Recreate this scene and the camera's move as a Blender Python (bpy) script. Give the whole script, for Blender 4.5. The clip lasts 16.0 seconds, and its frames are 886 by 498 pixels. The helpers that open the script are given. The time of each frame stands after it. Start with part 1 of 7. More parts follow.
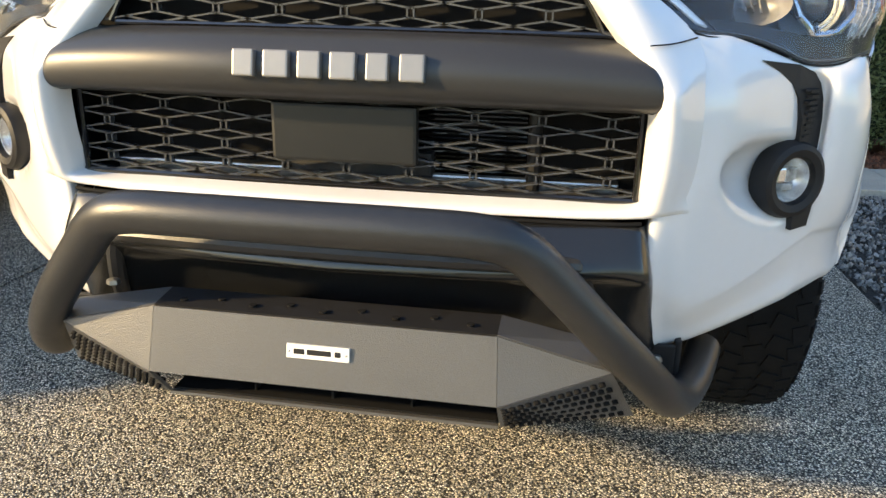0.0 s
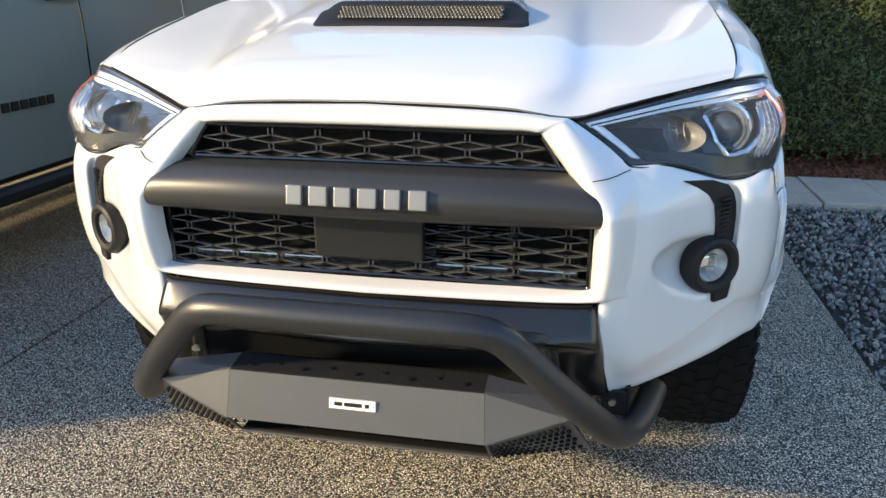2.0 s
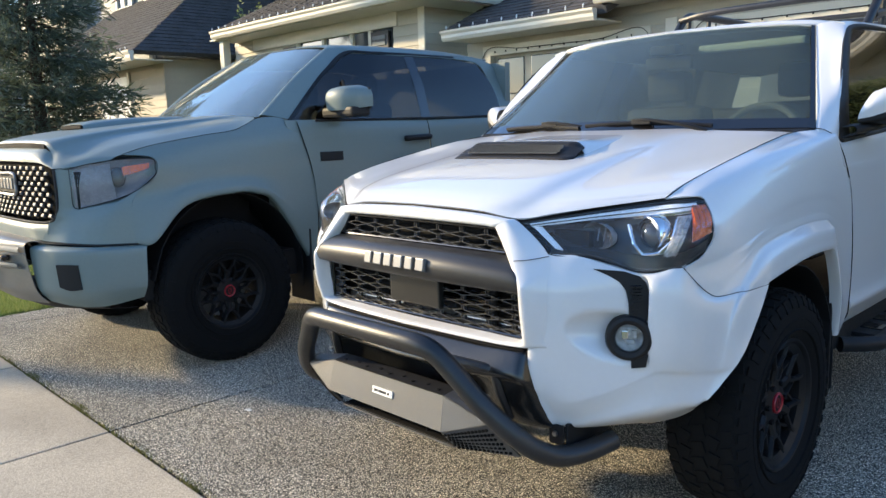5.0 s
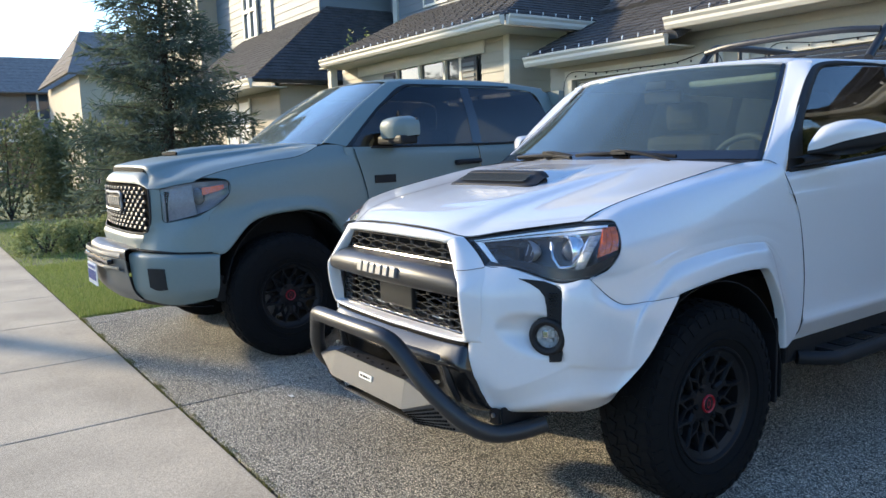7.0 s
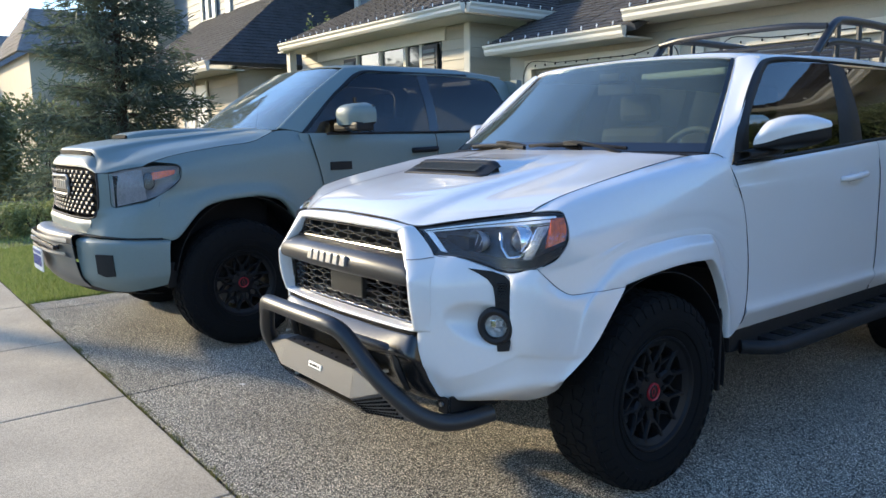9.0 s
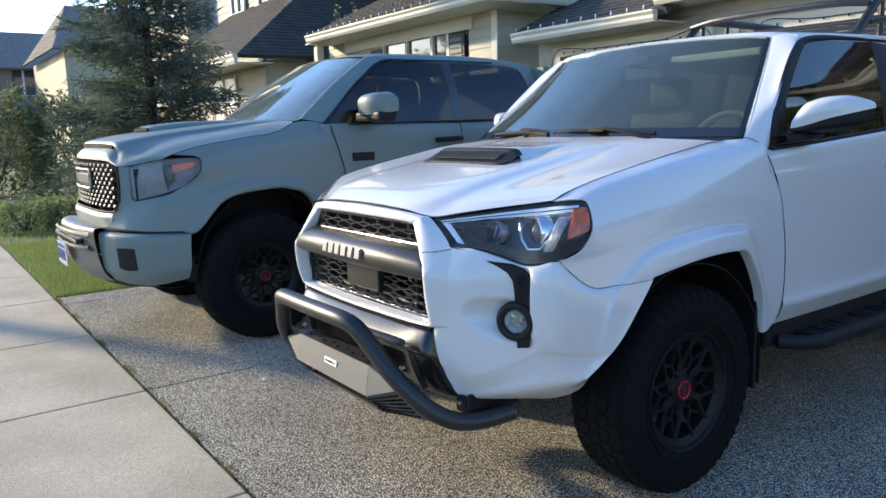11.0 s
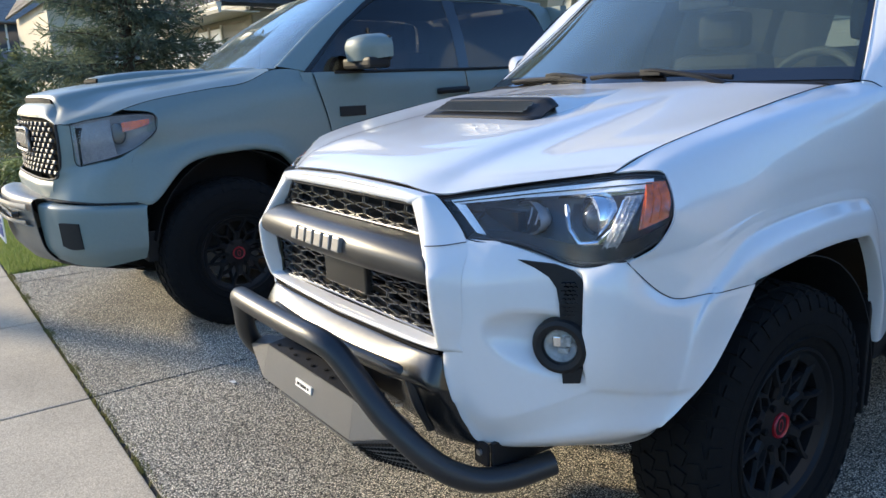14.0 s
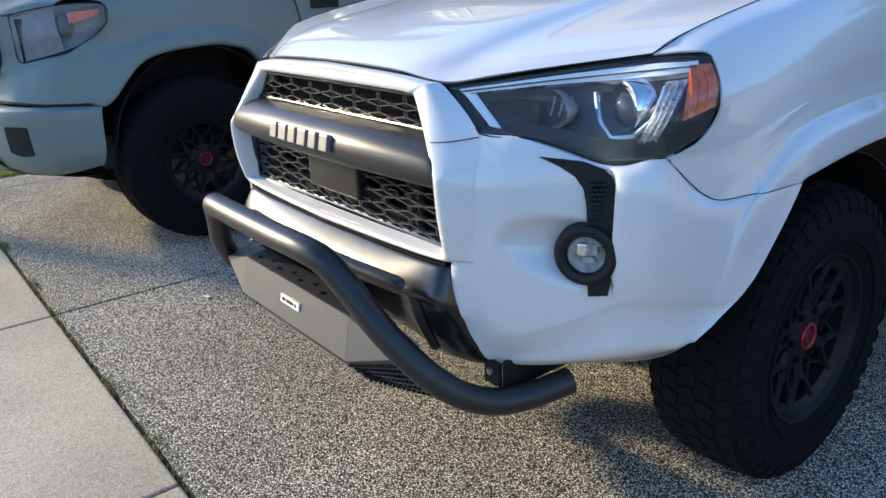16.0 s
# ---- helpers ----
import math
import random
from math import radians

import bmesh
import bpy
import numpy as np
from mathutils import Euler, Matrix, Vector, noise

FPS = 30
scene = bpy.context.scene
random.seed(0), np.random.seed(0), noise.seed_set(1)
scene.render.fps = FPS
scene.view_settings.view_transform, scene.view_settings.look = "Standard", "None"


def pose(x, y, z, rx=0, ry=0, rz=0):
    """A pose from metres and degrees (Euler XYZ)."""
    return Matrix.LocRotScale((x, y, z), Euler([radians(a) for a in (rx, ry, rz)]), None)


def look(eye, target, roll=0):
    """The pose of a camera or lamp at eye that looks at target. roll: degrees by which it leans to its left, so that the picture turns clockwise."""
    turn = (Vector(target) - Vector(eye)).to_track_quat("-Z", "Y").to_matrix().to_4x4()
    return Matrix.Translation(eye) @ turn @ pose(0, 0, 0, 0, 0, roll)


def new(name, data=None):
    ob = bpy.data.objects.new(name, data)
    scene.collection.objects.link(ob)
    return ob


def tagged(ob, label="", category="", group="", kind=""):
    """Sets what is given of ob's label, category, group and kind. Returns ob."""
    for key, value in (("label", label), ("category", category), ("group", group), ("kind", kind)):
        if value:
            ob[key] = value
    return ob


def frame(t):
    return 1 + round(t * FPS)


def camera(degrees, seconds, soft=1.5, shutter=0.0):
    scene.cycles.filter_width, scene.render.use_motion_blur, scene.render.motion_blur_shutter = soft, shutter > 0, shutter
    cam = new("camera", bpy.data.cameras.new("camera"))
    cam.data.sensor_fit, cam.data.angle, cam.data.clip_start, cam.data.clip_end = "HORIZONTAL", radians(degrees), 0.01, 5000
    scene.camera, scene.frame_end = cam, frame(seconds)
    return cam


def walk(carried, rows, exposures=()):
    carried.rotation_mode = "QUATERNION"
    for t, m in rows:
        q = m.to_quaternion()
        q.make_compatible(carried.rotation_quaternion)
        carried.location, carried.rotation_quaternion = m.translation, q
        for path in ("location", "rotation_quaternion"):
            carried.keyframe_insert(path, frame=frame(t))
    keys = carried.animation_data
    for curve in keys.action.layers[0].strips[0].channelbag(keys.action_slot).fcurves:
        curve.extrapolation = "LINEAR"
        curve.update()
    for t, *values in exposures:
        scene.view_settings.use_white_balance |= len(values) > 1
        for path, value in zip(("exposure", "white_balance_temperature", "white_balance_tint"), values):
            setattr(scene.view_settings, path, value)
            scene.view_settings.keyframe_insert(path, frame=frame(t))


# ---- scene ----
cam = camera(61.2, 16.0)
PATH = [
    (0, (0.367, 0.0, 1.04), (0.063, 1.874, 0.413), 1.3),
    (0.5, (0.367, -0.006, 1.048), (0.067, 1.871, 0.428), 1.2),
    (1, (0.369, -0.041, 1.097), (0.05, 1.829, 0.462), 0.9),
    (1.5, (0.369, -0.178, 1.277), (0.044, 1.674, 0.597), 0.2),
    (2, (0.465, -0.309, 1.353), (0.101, 1.543, 0.69), -0.2),
    (2.5, (0.722, -0.385, 1.364), (0.195, 1.449, 0.762), -1.2),
    (3, (0.919, -0.516, 1.385), (0.248, 1.29, 0.846), -2.5),
    (3.5, (1.136, -0.636, 1.408), (0.429, 1.154, 0.864), -0.7),
    (4, (1.351, -0.569, 1.364), (0.471, 1.146, 0.828), 0.6),
    (4.5, (1.608, -0.462, 1.366), (0.398, 1.07, 0.929), -1.6),
    (5, (1.893, -0.496, 1.381), (0.477, 0.88, 1.06), -1.8),
    (5.2, (1.981, -0.479, 1.389), (0.512, 0.844, 1.085), -1.3),
    (7.3, (2.678, -0.373, 1.432), (1.052, 0.76, 1.166), -2.0),
    (7.5, (2.685, -0.356, 1.437), (1.072, 0.796, 1.169), -2.0),
    (8, (2.689, -0.354, 1.418), (1.108, 0.837, 1.134), -1.4),
    (8.5, (2.667, -0.358, 1.414), (1.112, 0.862, 1.107), -0.7),
    (9, (2.663, -0.363, 1.429), (1.103, 0.852, 1.127), -1.0),
    (9.5, (2.651, -0.364, 1.424), (1.064, 0.818, 1.13), -1.1),
    (9.7, (2.603, -0.259, 1.424), (0.988, 0.879, 1.116), -1.5),
    (12, (2.601, -0.247, 1.403), (0.998, 0.902, 1.069), -1.9),
    (12.5, (2.499, -0.044, 1.411), (0.838, 1.01, 1.051), -2.6),
    (13, (2.311, 0.03, 1.408), (0.682, 1.118, 1.006), -2.7),
    (13.5, (2.13, 0.069, 1.398), (0.565, 1.237, 0.967), -1.8),
    (14, (1.951, 0.174, 1.374), (0.361, 1.306, 0.937), -2.1),
    (14.5, (1.815, 0.217, 1.356), (0.2, 1.309, 0.912), -2.3),
    (15, (1.767, 0.203, 1.354), (0.192, 1.326, 0.846), -2.2),
    (15.5, (1.724, 0.215, 1.323), (0.21, 1.373, 0.715), -2.1),
    (16, (1.722, 0.225, 1.304), (0.235, 1.381, 0.631), -2.0),
]
walk(cam, [(t, look(eye, target, roll)) for t, eye, target, roll in PATH],
     [(0, 1.6, 7600, 15), (1, 1.53, 7450, 15), (1.6, 1.36, 7050, 15), (3, 1.42, 6800, 15), (4, 1.5, 7050, 15), (4.5, 1.38, 6850, 15), (5, 1.26, 6300, 15), (7.5, 1.15, 5880, 15), (9.5, 1.14, 5880, 15), (12, 1.12, 5880, 15), (16, 1.12, 5860, 15)])

# ---- light ----
SUN_AZ = (-0.885, -0.465)
SUN_EL = 18.8
world = bpy.data.worlds.new("sky")
scene.world = world
world.use_nodes = True
wn = world.node_tree.nodes
sky = wn.new("ShaderNodeTexSky")
sky.sky_type, sky.sun_disc = "NISHITA", False
sky.sun_elevation = radians(SUN_EL)
sky.sun_rotation = math.atan2(SUN_AZ[0], SUN_AZ[1])
sky.air_density, sky.dust_density, sky.ozone_density = 1.3, 0.7, 5.0
world.node_tree.links.new(sky.outputs[0], wn["Background"].inputs[0])
wn["Background"].inputs[1].default_value = 0.174
sun = new("sun", bpy.data.lights.new("sun", "SUN"))
sun.data.energy, sun.data.angle, sun.data.color = 3.25, radians(2.4), (1.0, 0.80, 0.45)
sun_dir = Vector((SUN_AZ[0] * math.cos(radians(SUN_EL)), SUN_AZ[1] * math.cos(radians(SUN_EL)), math.sin(radians(SUN_EL))))
sun.matrix_world = look(sun_dir * 30, (0, 0, 0))


# ---- materials ----
def surf(name, col, rough=0.5, metal=0.0, var=0.12, scale=3.0, fine=60.0, bump=0.0, bscale=150.0, coat=0.0, stain=None, spec=0.5):
    """A painted, plastic or mineral surface: broad and fine variation of the colour, and grain relief."""
    m = bpy.data.materials.new(name)
    m.use_nodes = True
    n, k = m.node_tree.nodes, m.node_tree.links
    b = n["Principled BSDF"]
    co = n.new("ShaderNodeTexCoord")
    big, small = n.new("ShaderNodeTexNoise"), n.new("ShaderNodeTexNoise")
    big.inputs["Scale"].default_value, small.inputs["Scale"].default_value = scale, fine
    big.inputs["Detail"].default_value, small.inputs["Detail"].default_value = 6, 3
    k.new(co.outputs["Object"], big.inputs["Vector"]), k.new(co.outputs["Object"], small.inputs["Vector"])
    both = n.new("ShaderNodeMath")
    both.operation = "ADD"
    k.new(big.outputs["Fac"], both.inputs[0]), k.new(small.outputs["Fac"], both.inputs[1])
    ramp = n.new("ShaderNodeMapRange")
    ramp.inputs["From Min"].default_value, ramp.inputs["From Max"].default_value = 0.6, 1.4
    k.new(both.outputs[0], ramp.inputs["Value"])
    mix = n.new("ShaderNodeMix")
    mix.data_type = "RGBA"
    dark = stain or [c * (1 - var) for c in col]
    mix.inputs[6].default_value = (*dark, 1)
    mix.inputs[7].default_value = (*[min(1, c * (1 + var)) for c in col], 1)
    k.new(ramp.outputs[0], mix.inputs[0]), k.new(mix.outputs[2], b.inputs["Base Color"])
    rr = n.new("ShaderNodeMapRange")
    rr.inputs["To Min"].default_value, rr.inputs["To Max"].default_value = max(0.02, rough * 0.85), min(1, rough * 1.15)
    k.new(small.outputs["Fac"], rr.inputs["Value"]), k.new(rr.outputs[0], b.inputs["Roughness"])
    b.inputs["Metallic"].default_value = metal
    b.inputs["Specular IOR Level"].default_value = spec
    b.inputs["Coat Weight"].default_value = coat
    b.inputs["Coat Roughness"].default_value = 0.04
    if bump:
        grain, bp = n.new("ShaderNodeTexNoise"), n.new("ShaderNodeBump")
        grain.inputs["Scale"].default_value, grain.inputs["Detail"].default_value = bscale, 4
        k.new(co.outputs["Object"], grain.inputs["Vector"])
        bp.inputs["Strength"].default_value, bp.inputs["Distance"].default_value = bump, 0.6 / bscale
        k.new(grain.outputs["Fac"], bp.inputs["Height"]), k.new(bp.outputs[0], b.inputs["Normal"])
    return m


def stones(name, cols, scale, rough, bump, dist, dirt=0.25, edge=(1.25, 0.30)):
    """Small stones lying close: each cell its own colour, gap shade put into the colour, rounded relief, broad dirt."""
    m = bpy.data.materials.new(name)
    m.use_nodes = True
    n, k = m.node_tree.nodes, m.node_tree.links
    b = n["Principled BSDF"]
    co = n.new("ShaderNodeTexCoord")
    cell = n.new("ShaderNodeTexVoronoi")
    cell.inputs["Scale"].default_value = scale
    k.new(co.outputs["Object"], cell.inputs["Vector"])
    sep = n.new("ShaderNodeSeparateColor")
    k.new(cell.outputs["Color"], sep.inputs[0])
    ramp = n.new("ShaderNodeValToRGB")
    ramp.color_ramp.interpolation = "CONSTANT"
    e = ramp.color_ramp.elements
    while len(e) < len(cols):
        e.new(0.5)
    for i, c in enumerate(cols):
        e[i].position, e[i].color = i / len(cols), (*c, 1)
    k.new(sep.outputs[0], ramp.inputs[0])
    big = n.new("ShaderNodeTexNoise")
    big.inputs["Scale"].default_value, big.inputs["Detail"].default_value = 1.3, 8
    k.new(co.outputs["Object"], big.inputs["Vector"])
    rng = n.new("ShaderNodeMapRange")
    rng.inputs["From Min"].default_value, rng.inputs["From Max"].default_value = 0.3, 0.7
    rng.inputs["To Min"].default_value, rng.inputs["To Max"].default_value = 1 - dirt, 1 + dirt
    k.new(big.outputs["Fac"], rng.inputs["Value"])
    # colour lightened at cell centres, darkened outwards to imitate shade between stones
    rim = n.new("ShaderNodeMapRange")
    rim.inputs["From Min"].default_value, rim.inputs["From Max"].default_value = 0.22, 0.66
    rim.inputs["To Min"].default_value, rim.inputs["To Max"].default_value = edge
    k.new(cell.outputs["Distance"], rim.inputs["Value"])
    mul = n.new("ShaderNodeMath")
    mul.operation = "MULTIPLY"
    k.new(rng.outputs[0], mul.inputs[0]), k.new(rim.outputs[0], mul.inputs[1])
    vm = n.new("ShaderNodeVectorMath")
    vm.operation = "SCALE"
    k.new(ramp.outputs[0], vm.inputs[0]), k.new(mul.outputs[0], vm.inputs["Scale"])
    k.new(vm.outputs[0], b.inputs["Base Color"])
    bp = n.new("ShaderNodeBump")
    bp.invert = True
    bp.inputs["Strength"].default_value, bp.inputs["Distance"].default_value = bump, dist
    k.new(cell.outputs["Distance"], bp.inputs["Height"]), k.new(bp.outputs[0], b.inputs["Normal"])
    b.inputs["Roughness"].default_value = rough
    return m


def clear(name, tint, rough=0.0, ior=1.5, film=0.0, filmcol=(0.5, 0.56, 0.55)):
    """Glass: mirror gloss by the angle over a tinted see-through pane."""
    m = bpy.data.materials.new(name)
    m.use_nodes = True
    n, k = m.node_tree.nodes, m.node_tree.links
    n.remove(n["Principled BSDF"])
    out = n["Material Output"]
    tr, gl, mx = n.new("ShaderNodeBsdfTransparent"), n.new("ShaderNodeBsdfGlossy"), n.new("ShaderNodeMixShader")
    lw, pw, mr = n.new("ShaderNodeLayerWeight"), n.new("ShaderNodeMath"), n.new("ShaderNodeMapRange")
    tr.inputs[0].default_value, gl.inputs["Roughness"].default_value = (*tint, 1), rough
    lw.inputs["Blend"].default_value = 0.5
    pw.operation, pw.inputs[1].default_value = "POWER", 4.0
    mr.inputs["To Min"].default_value, mr.inputs["To Max"].default_value = ((ior - 1) / (ior + 1)) ** 2, 0.95
    k.new(lw.outputs["Facing"], pw.inputs[0]), k.new(pw.outputs[0], mr.inputs["Value"]), k.new(mr.outputs[0], mx.inputs[0])
    k.new(tr.outputs[0], mx.inputs[1]), k.new(gl.outputs[0], mx.inputs[2]), k.new(mx.outputs[0], out.inputs[0])
    if film:
        df, m2, nz, rg = n.new("ShaderNodeBsdfDiffuse"), n.new("ShaderNodeMixShader"), n.new("ShaderNodeTexNoise"), n.new("ShaderNodeMapRange")
        df.inputs[0].default_value = (*filmcol, 1)
        nz.inputs["Scale"].default_value, nz.inputs["Detail"].default_value = 3.0, 5
        rg.inputs["To Min"].default_value, rg.inputs["To Max"].default_value = film * 0.6, film * 1.4
        k.new(nz.outputs["Fac"], rg.inputs["Value"]), k.new(rg.outputs[0], m2.inputs[0])
        k.new(mx.outputs[0], m2.inputs[1]), k.new(df.outputs[0], m2.inputs[2]), k.new(m2.outputs[0], out.inputs[0])
    return m


def foliage(name, a, b, c):
    """Leaves: a colour of its own for each clump, some light coming through."""
    m = bpy.data.materials.new(name)
    m.use_nodes = True
    n, k = m.node_tree.nodes, m.node_tree.links
    p = n["Principled BSDF"]
    g = n.new("ShaderNodeNewGeometry")
    ramp = n.new("ShaderNodeValToRGB")
    ramp.color_ramp.elements.new(0.5)
    for e, col in zip(ramp.color_ramp.elements, (a, b, c)):
        e.color = (*col, 1)
    k.new(g.outputs["Random Per Island"], ramp.inputs[0]), k.new(ramp.outputs[0], p.inputs["Base Color"])
    p.inputs["Roughness"].default_value = 0.6
    t, mx = n.new("ShaderNodeBsdfTranslucent"), n.new("ShaderNodeMixShader")
    k.new(ramp.outputs[0], t.inputs[0])
    mx.inputs[0].default_value = 0.4
    k.new(p.outputs[0], mx.inputs[1]), k.new(t.outputs[0], mx.inputs[2]), k.new(mx.outputs[0], n["Material Output"].inputs[0])
    return m


WHITE = surf("white car paint", (0.62, 0.62, 0.625), 0.32, var=0.015, scale=1.5, coat=0.9)
TEAL = surf("grey-green car paint", (0.142, 0.182, 0.174), 0.5, var=0.05, scale=1.5, coat=0.2)
SATIN = surf("satin black powder coat", (0.015, 0.016, 0.018), 0.38, var=0.15, scale=8, bump=0.25, bscale=420)
PLATE = surf("textured black powder coat", (0.052, 0.054, 0.058), 0.42, var=0.3, scale=5, fine=240, bump=0.6, bscale=450, stain=(0.055, 0.054, 0.052), spec=0.8)
GRILLE = surf("satin black grille plastic", (0.045, 0.048, 0.054), 0.26, var=0.15, coat=0.5)
BUCKET = surf("dark silvered lamp housing", (0.06, 0.06, 0.063), 0.35, metal=0.4, var=0.3, coat=0.2)
GLOSS = surf("gloss black plastic", (0.008, 0.008, 0.009), 0.12, var=0.2, coat=0.6)
BLACK = surf("black moulded plastic", (0.012, 0.012, 0.013), 0.55, spec=0.25, var=0.2, bump=0.15, bscale=500)
GARN = surf("matte dark grey paint", (0.024, 0.0245, 0.026), 0.37, var=0.08, scale=2, fine=220, bump=0.1, bscale=700, spec=0.42)
LETTER = surf("silver grey letters", (0.22, 0.215, 0.21), 0.35, metal=0.4, var=0.05)
RUBBER = surf("tyre rubber", (0.0055, 0.0056, 0.0065), 0.95, spec=0.12, var=0.35, scale=7, bump=0.3, bscale=180, stain=(0.008, 0.008, 0.0075))
RIM = surf("matte black alloy", (0.008, 0.008, 0.009), 0.5, metal=0.0, spec=0.25, var=0.2)
RED = surf("red enamel", (0.30, 0.010, 0.018), 0.35, var=0.1)
CHROME = surf("chrome", (0.75, 0.75, 0.76), 0.10, metal=1.0, var=0.05)
DULL = surf("brushed metal", (0.4, 0.4, 0.4), 0.35, metal=1.0, var=0.1)
AMBER = surf("amber plastic", (0.60, 0.10, 0.008), 0.15, var=0.6, scale=70, coat=0.6)
LAMPWHITE = surf("white light guide", (0.86, 0.87, 0.88), 0.25, var=0.05, coat=0.5)
LENSCLEAR = clear("clear lamp cover", (0.95, 0.96, 0.97), ior=1.3, film=0.018, filmcol=(0.75, 0.77, 0.78))
GLASS = clear("windscreen glass", (0.52, 0.60, 0.58), ior=1.5, film=0.045, filmcol=(0.48, 0.60, 0.56))
# pale diffuse film imitates bright sky mirrored in the truck's windscreen
GLASS2 = clear("pale reflecting windscreen glass", (0.72, 0.82, 0.82), ior=1.9, film=0.08, filmcol=(0.55, 0.66, 0.66))
TINT = clear("dark tinted glass", (0.28, 0.285, 0.29), ior=1.6)
# serves dark parts, and colours slots and holes near-black as their shade
DARK = surf("matte near-black parts and gap shade", (0.007, 0.007, 0.0075), 0.85, var=0.3, spec=0.15)
GREYIN = surf("grey interior trim", (0.020, 0.020, 0.022), 0.7, var=0.2)
BADGE = surf("white badge enamel", (0.75, 0.74, 0.70), 0.35, var=0.05)
# edge: strong painted shade in the gaps of the aggregate
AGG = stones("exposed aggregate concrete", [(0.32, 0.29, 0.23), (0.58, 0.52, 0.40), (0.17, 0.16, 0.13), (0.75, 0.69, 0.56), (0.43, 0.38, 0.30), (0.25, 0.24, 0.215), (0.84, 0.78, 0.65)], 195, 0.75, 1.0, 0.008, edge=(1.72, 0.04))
CONC = stones("broomed concrete", [(0.50, 0.42, 0.305), (0.42, 0.355, 0.26), (0.53, 0.45, 0.335), (0.45, 0.385, 0.28), (0.35, 0.30, 0.22), (0.49, 0.415, 0.305)], 210, 0.88, 0.35, 0.0012, dirt=0.22, edge=(1.06, 0.74))
SOIL = surf("dark soil", (0.035, 0.028, 0.022), 0.95, var=0.4, scale=9, bump=0.8, bscale=40)
ROCK = surf("dark gravel stone", (0.27, 0.255, 0.235), 0.85, var=0.3, scale=14, bump=0.3, bscale=120)
BARK = surf("red bark mulch", (0.11, 0.045, 0.025), 0.9, var=0.45, scale=30, bump=0.9, bscale=50)
PAVER = surf("grey concrete paver", (0.47, 0.42, 0.345), 0.85, var=0.2, scale=4, bump=0.4, bscale=150)
BRICK = surf("red brick", (0.09, 0.034, 0.027), 0.85, var=0.35, scale=6, bump=0.5, bscale=90)
MORTAR = surf("mortar", (0.14, 0.125, 0.115), 0.9, var=0.15)
SIDING = surf("cream painted siding", (0.44, 0.405, 0.325), 0.6, var=0.06, scale=1.5)
SIDE2 = surf("grey-blue painted siding", (0.17, 0.195, 0.21), 0.6, var=0.08, scale=1.5)
SIDE3 = surf("tan painted siding", (0.42, 0.36, 0.27), 0.65, var=0.1, scale=1.5)
TRIM = surf("off-white trim paint", (0.66, 0.62, 0.52), 0.5, var=0.05)
# brown of the distant roofs, paled in the colour to mimic haze
PALESHINGLE = surf("haze-paled brown shingle", (0.20, 0.175, 0.155), 0.9, var=0.35, scale=4, fine=25, bump=0.5, bscale=90)
SHINGLE = surf("dark asphalt shingle", (0.065, 0.062, 0.062), 0.9, var=0.45, scale=4, fine=25, bump=0.6, bscale=120)
PANE = surf("window pane", (0.05, 0.06, 0.07), 0.06, var=0.1, coat=1.0)
SOILGRASS = surf("mown lawn soil", (0.085, 0.11, 0.03), 0.95, var=0.4, scale=3, bump=0.6, bscale=60)
LEAFGRASS = foliage("grass blades", (0.15, 0.21, 0.045), (0.23, 0.30, 0.075), (0.36, 0.37, 0.14))
MOSS = foliage("dull moss", (0.07, 0.08, 0.025), (0.13, 0.14, 0.045), (0.22, 0.20, 0.09))
HEDGE = foliage("hedge leaves", (0.125, 0.165, 0.062), (0.21, 0.255, 0.105), (0.31, 0.34, 0.155))
FIR = foliage("fir needles", (0.06, 0.085, 0.062), (0.10, 0.13, 0.09), (0.15, 0.175, 0.12))
SHRUB = foliage("shrub leaves", (0.11, 0.135, 0.065), (0.16, 0.185, 0.095), (0.22, 0.24, 0.13))
WOODBARK = surf("tree bark", (0.06, 0.045, 0.035), 0.9, var=0.4, scale=12, bump=0.8, bscale=40)
BULB = surf("clear white bulb plastic", (0.8, 0.8, 0.78), 0.2, var=0.05)
BLUE = surf("plate blue print", (0.03, 0.06, 0.25), 0.4, var=0.1)


# ---- mesh helpers ----
def part(name, bm, material, parent=None, label="", smooth=False, angle=35):
    me = bpy.data.meshes.new(name)
    bm.to_mesh(me)
    bm.free()
    me.materials.append(material)
    if smooth:
        for p in me.polygons:
            p.use_smooth = True
        me.set_sharp_from_angle(angle=radians(angle))
    ob = new(name, me)
    if parent:
        ob.parent = parent
    if label:
        ob["label"] = label
    return ob


def thing(name, label, category, group="", kind="", at=(0, 0, 0)):
    ob = new(name)
    ob.location = at
    return tagged(ob, label, category, group, kind)


def box(bm, x0, x1, y0, y1, z0, z1, bevel=0.0, m=None):
    r = bmesh.ops.create_cube(bm, size=1)["verts"]
    mat = Matrix.Translation(((x0 + x1) / 2, (y0 + y1) / 2, (z0 + z1) / 2)) @ Matrix.Diagonal((abs(x1 - x0), abs(y1 - y0), abs(z1 - z0), 1))
    bmesh.ops.transform(bm, matrix=(m or Matrix()) @ mat, verts=r)
    if bevel:
        es = list({e for v in r for e in v.link_edges})
        bmesh.ops.bevel(bm, geom=es, offset=bevel, segments=2, affect="EDGES", profile=0.6)
    return bm


def boxed(*a, **k):
    return box(bmesh.new(), *a, **k)


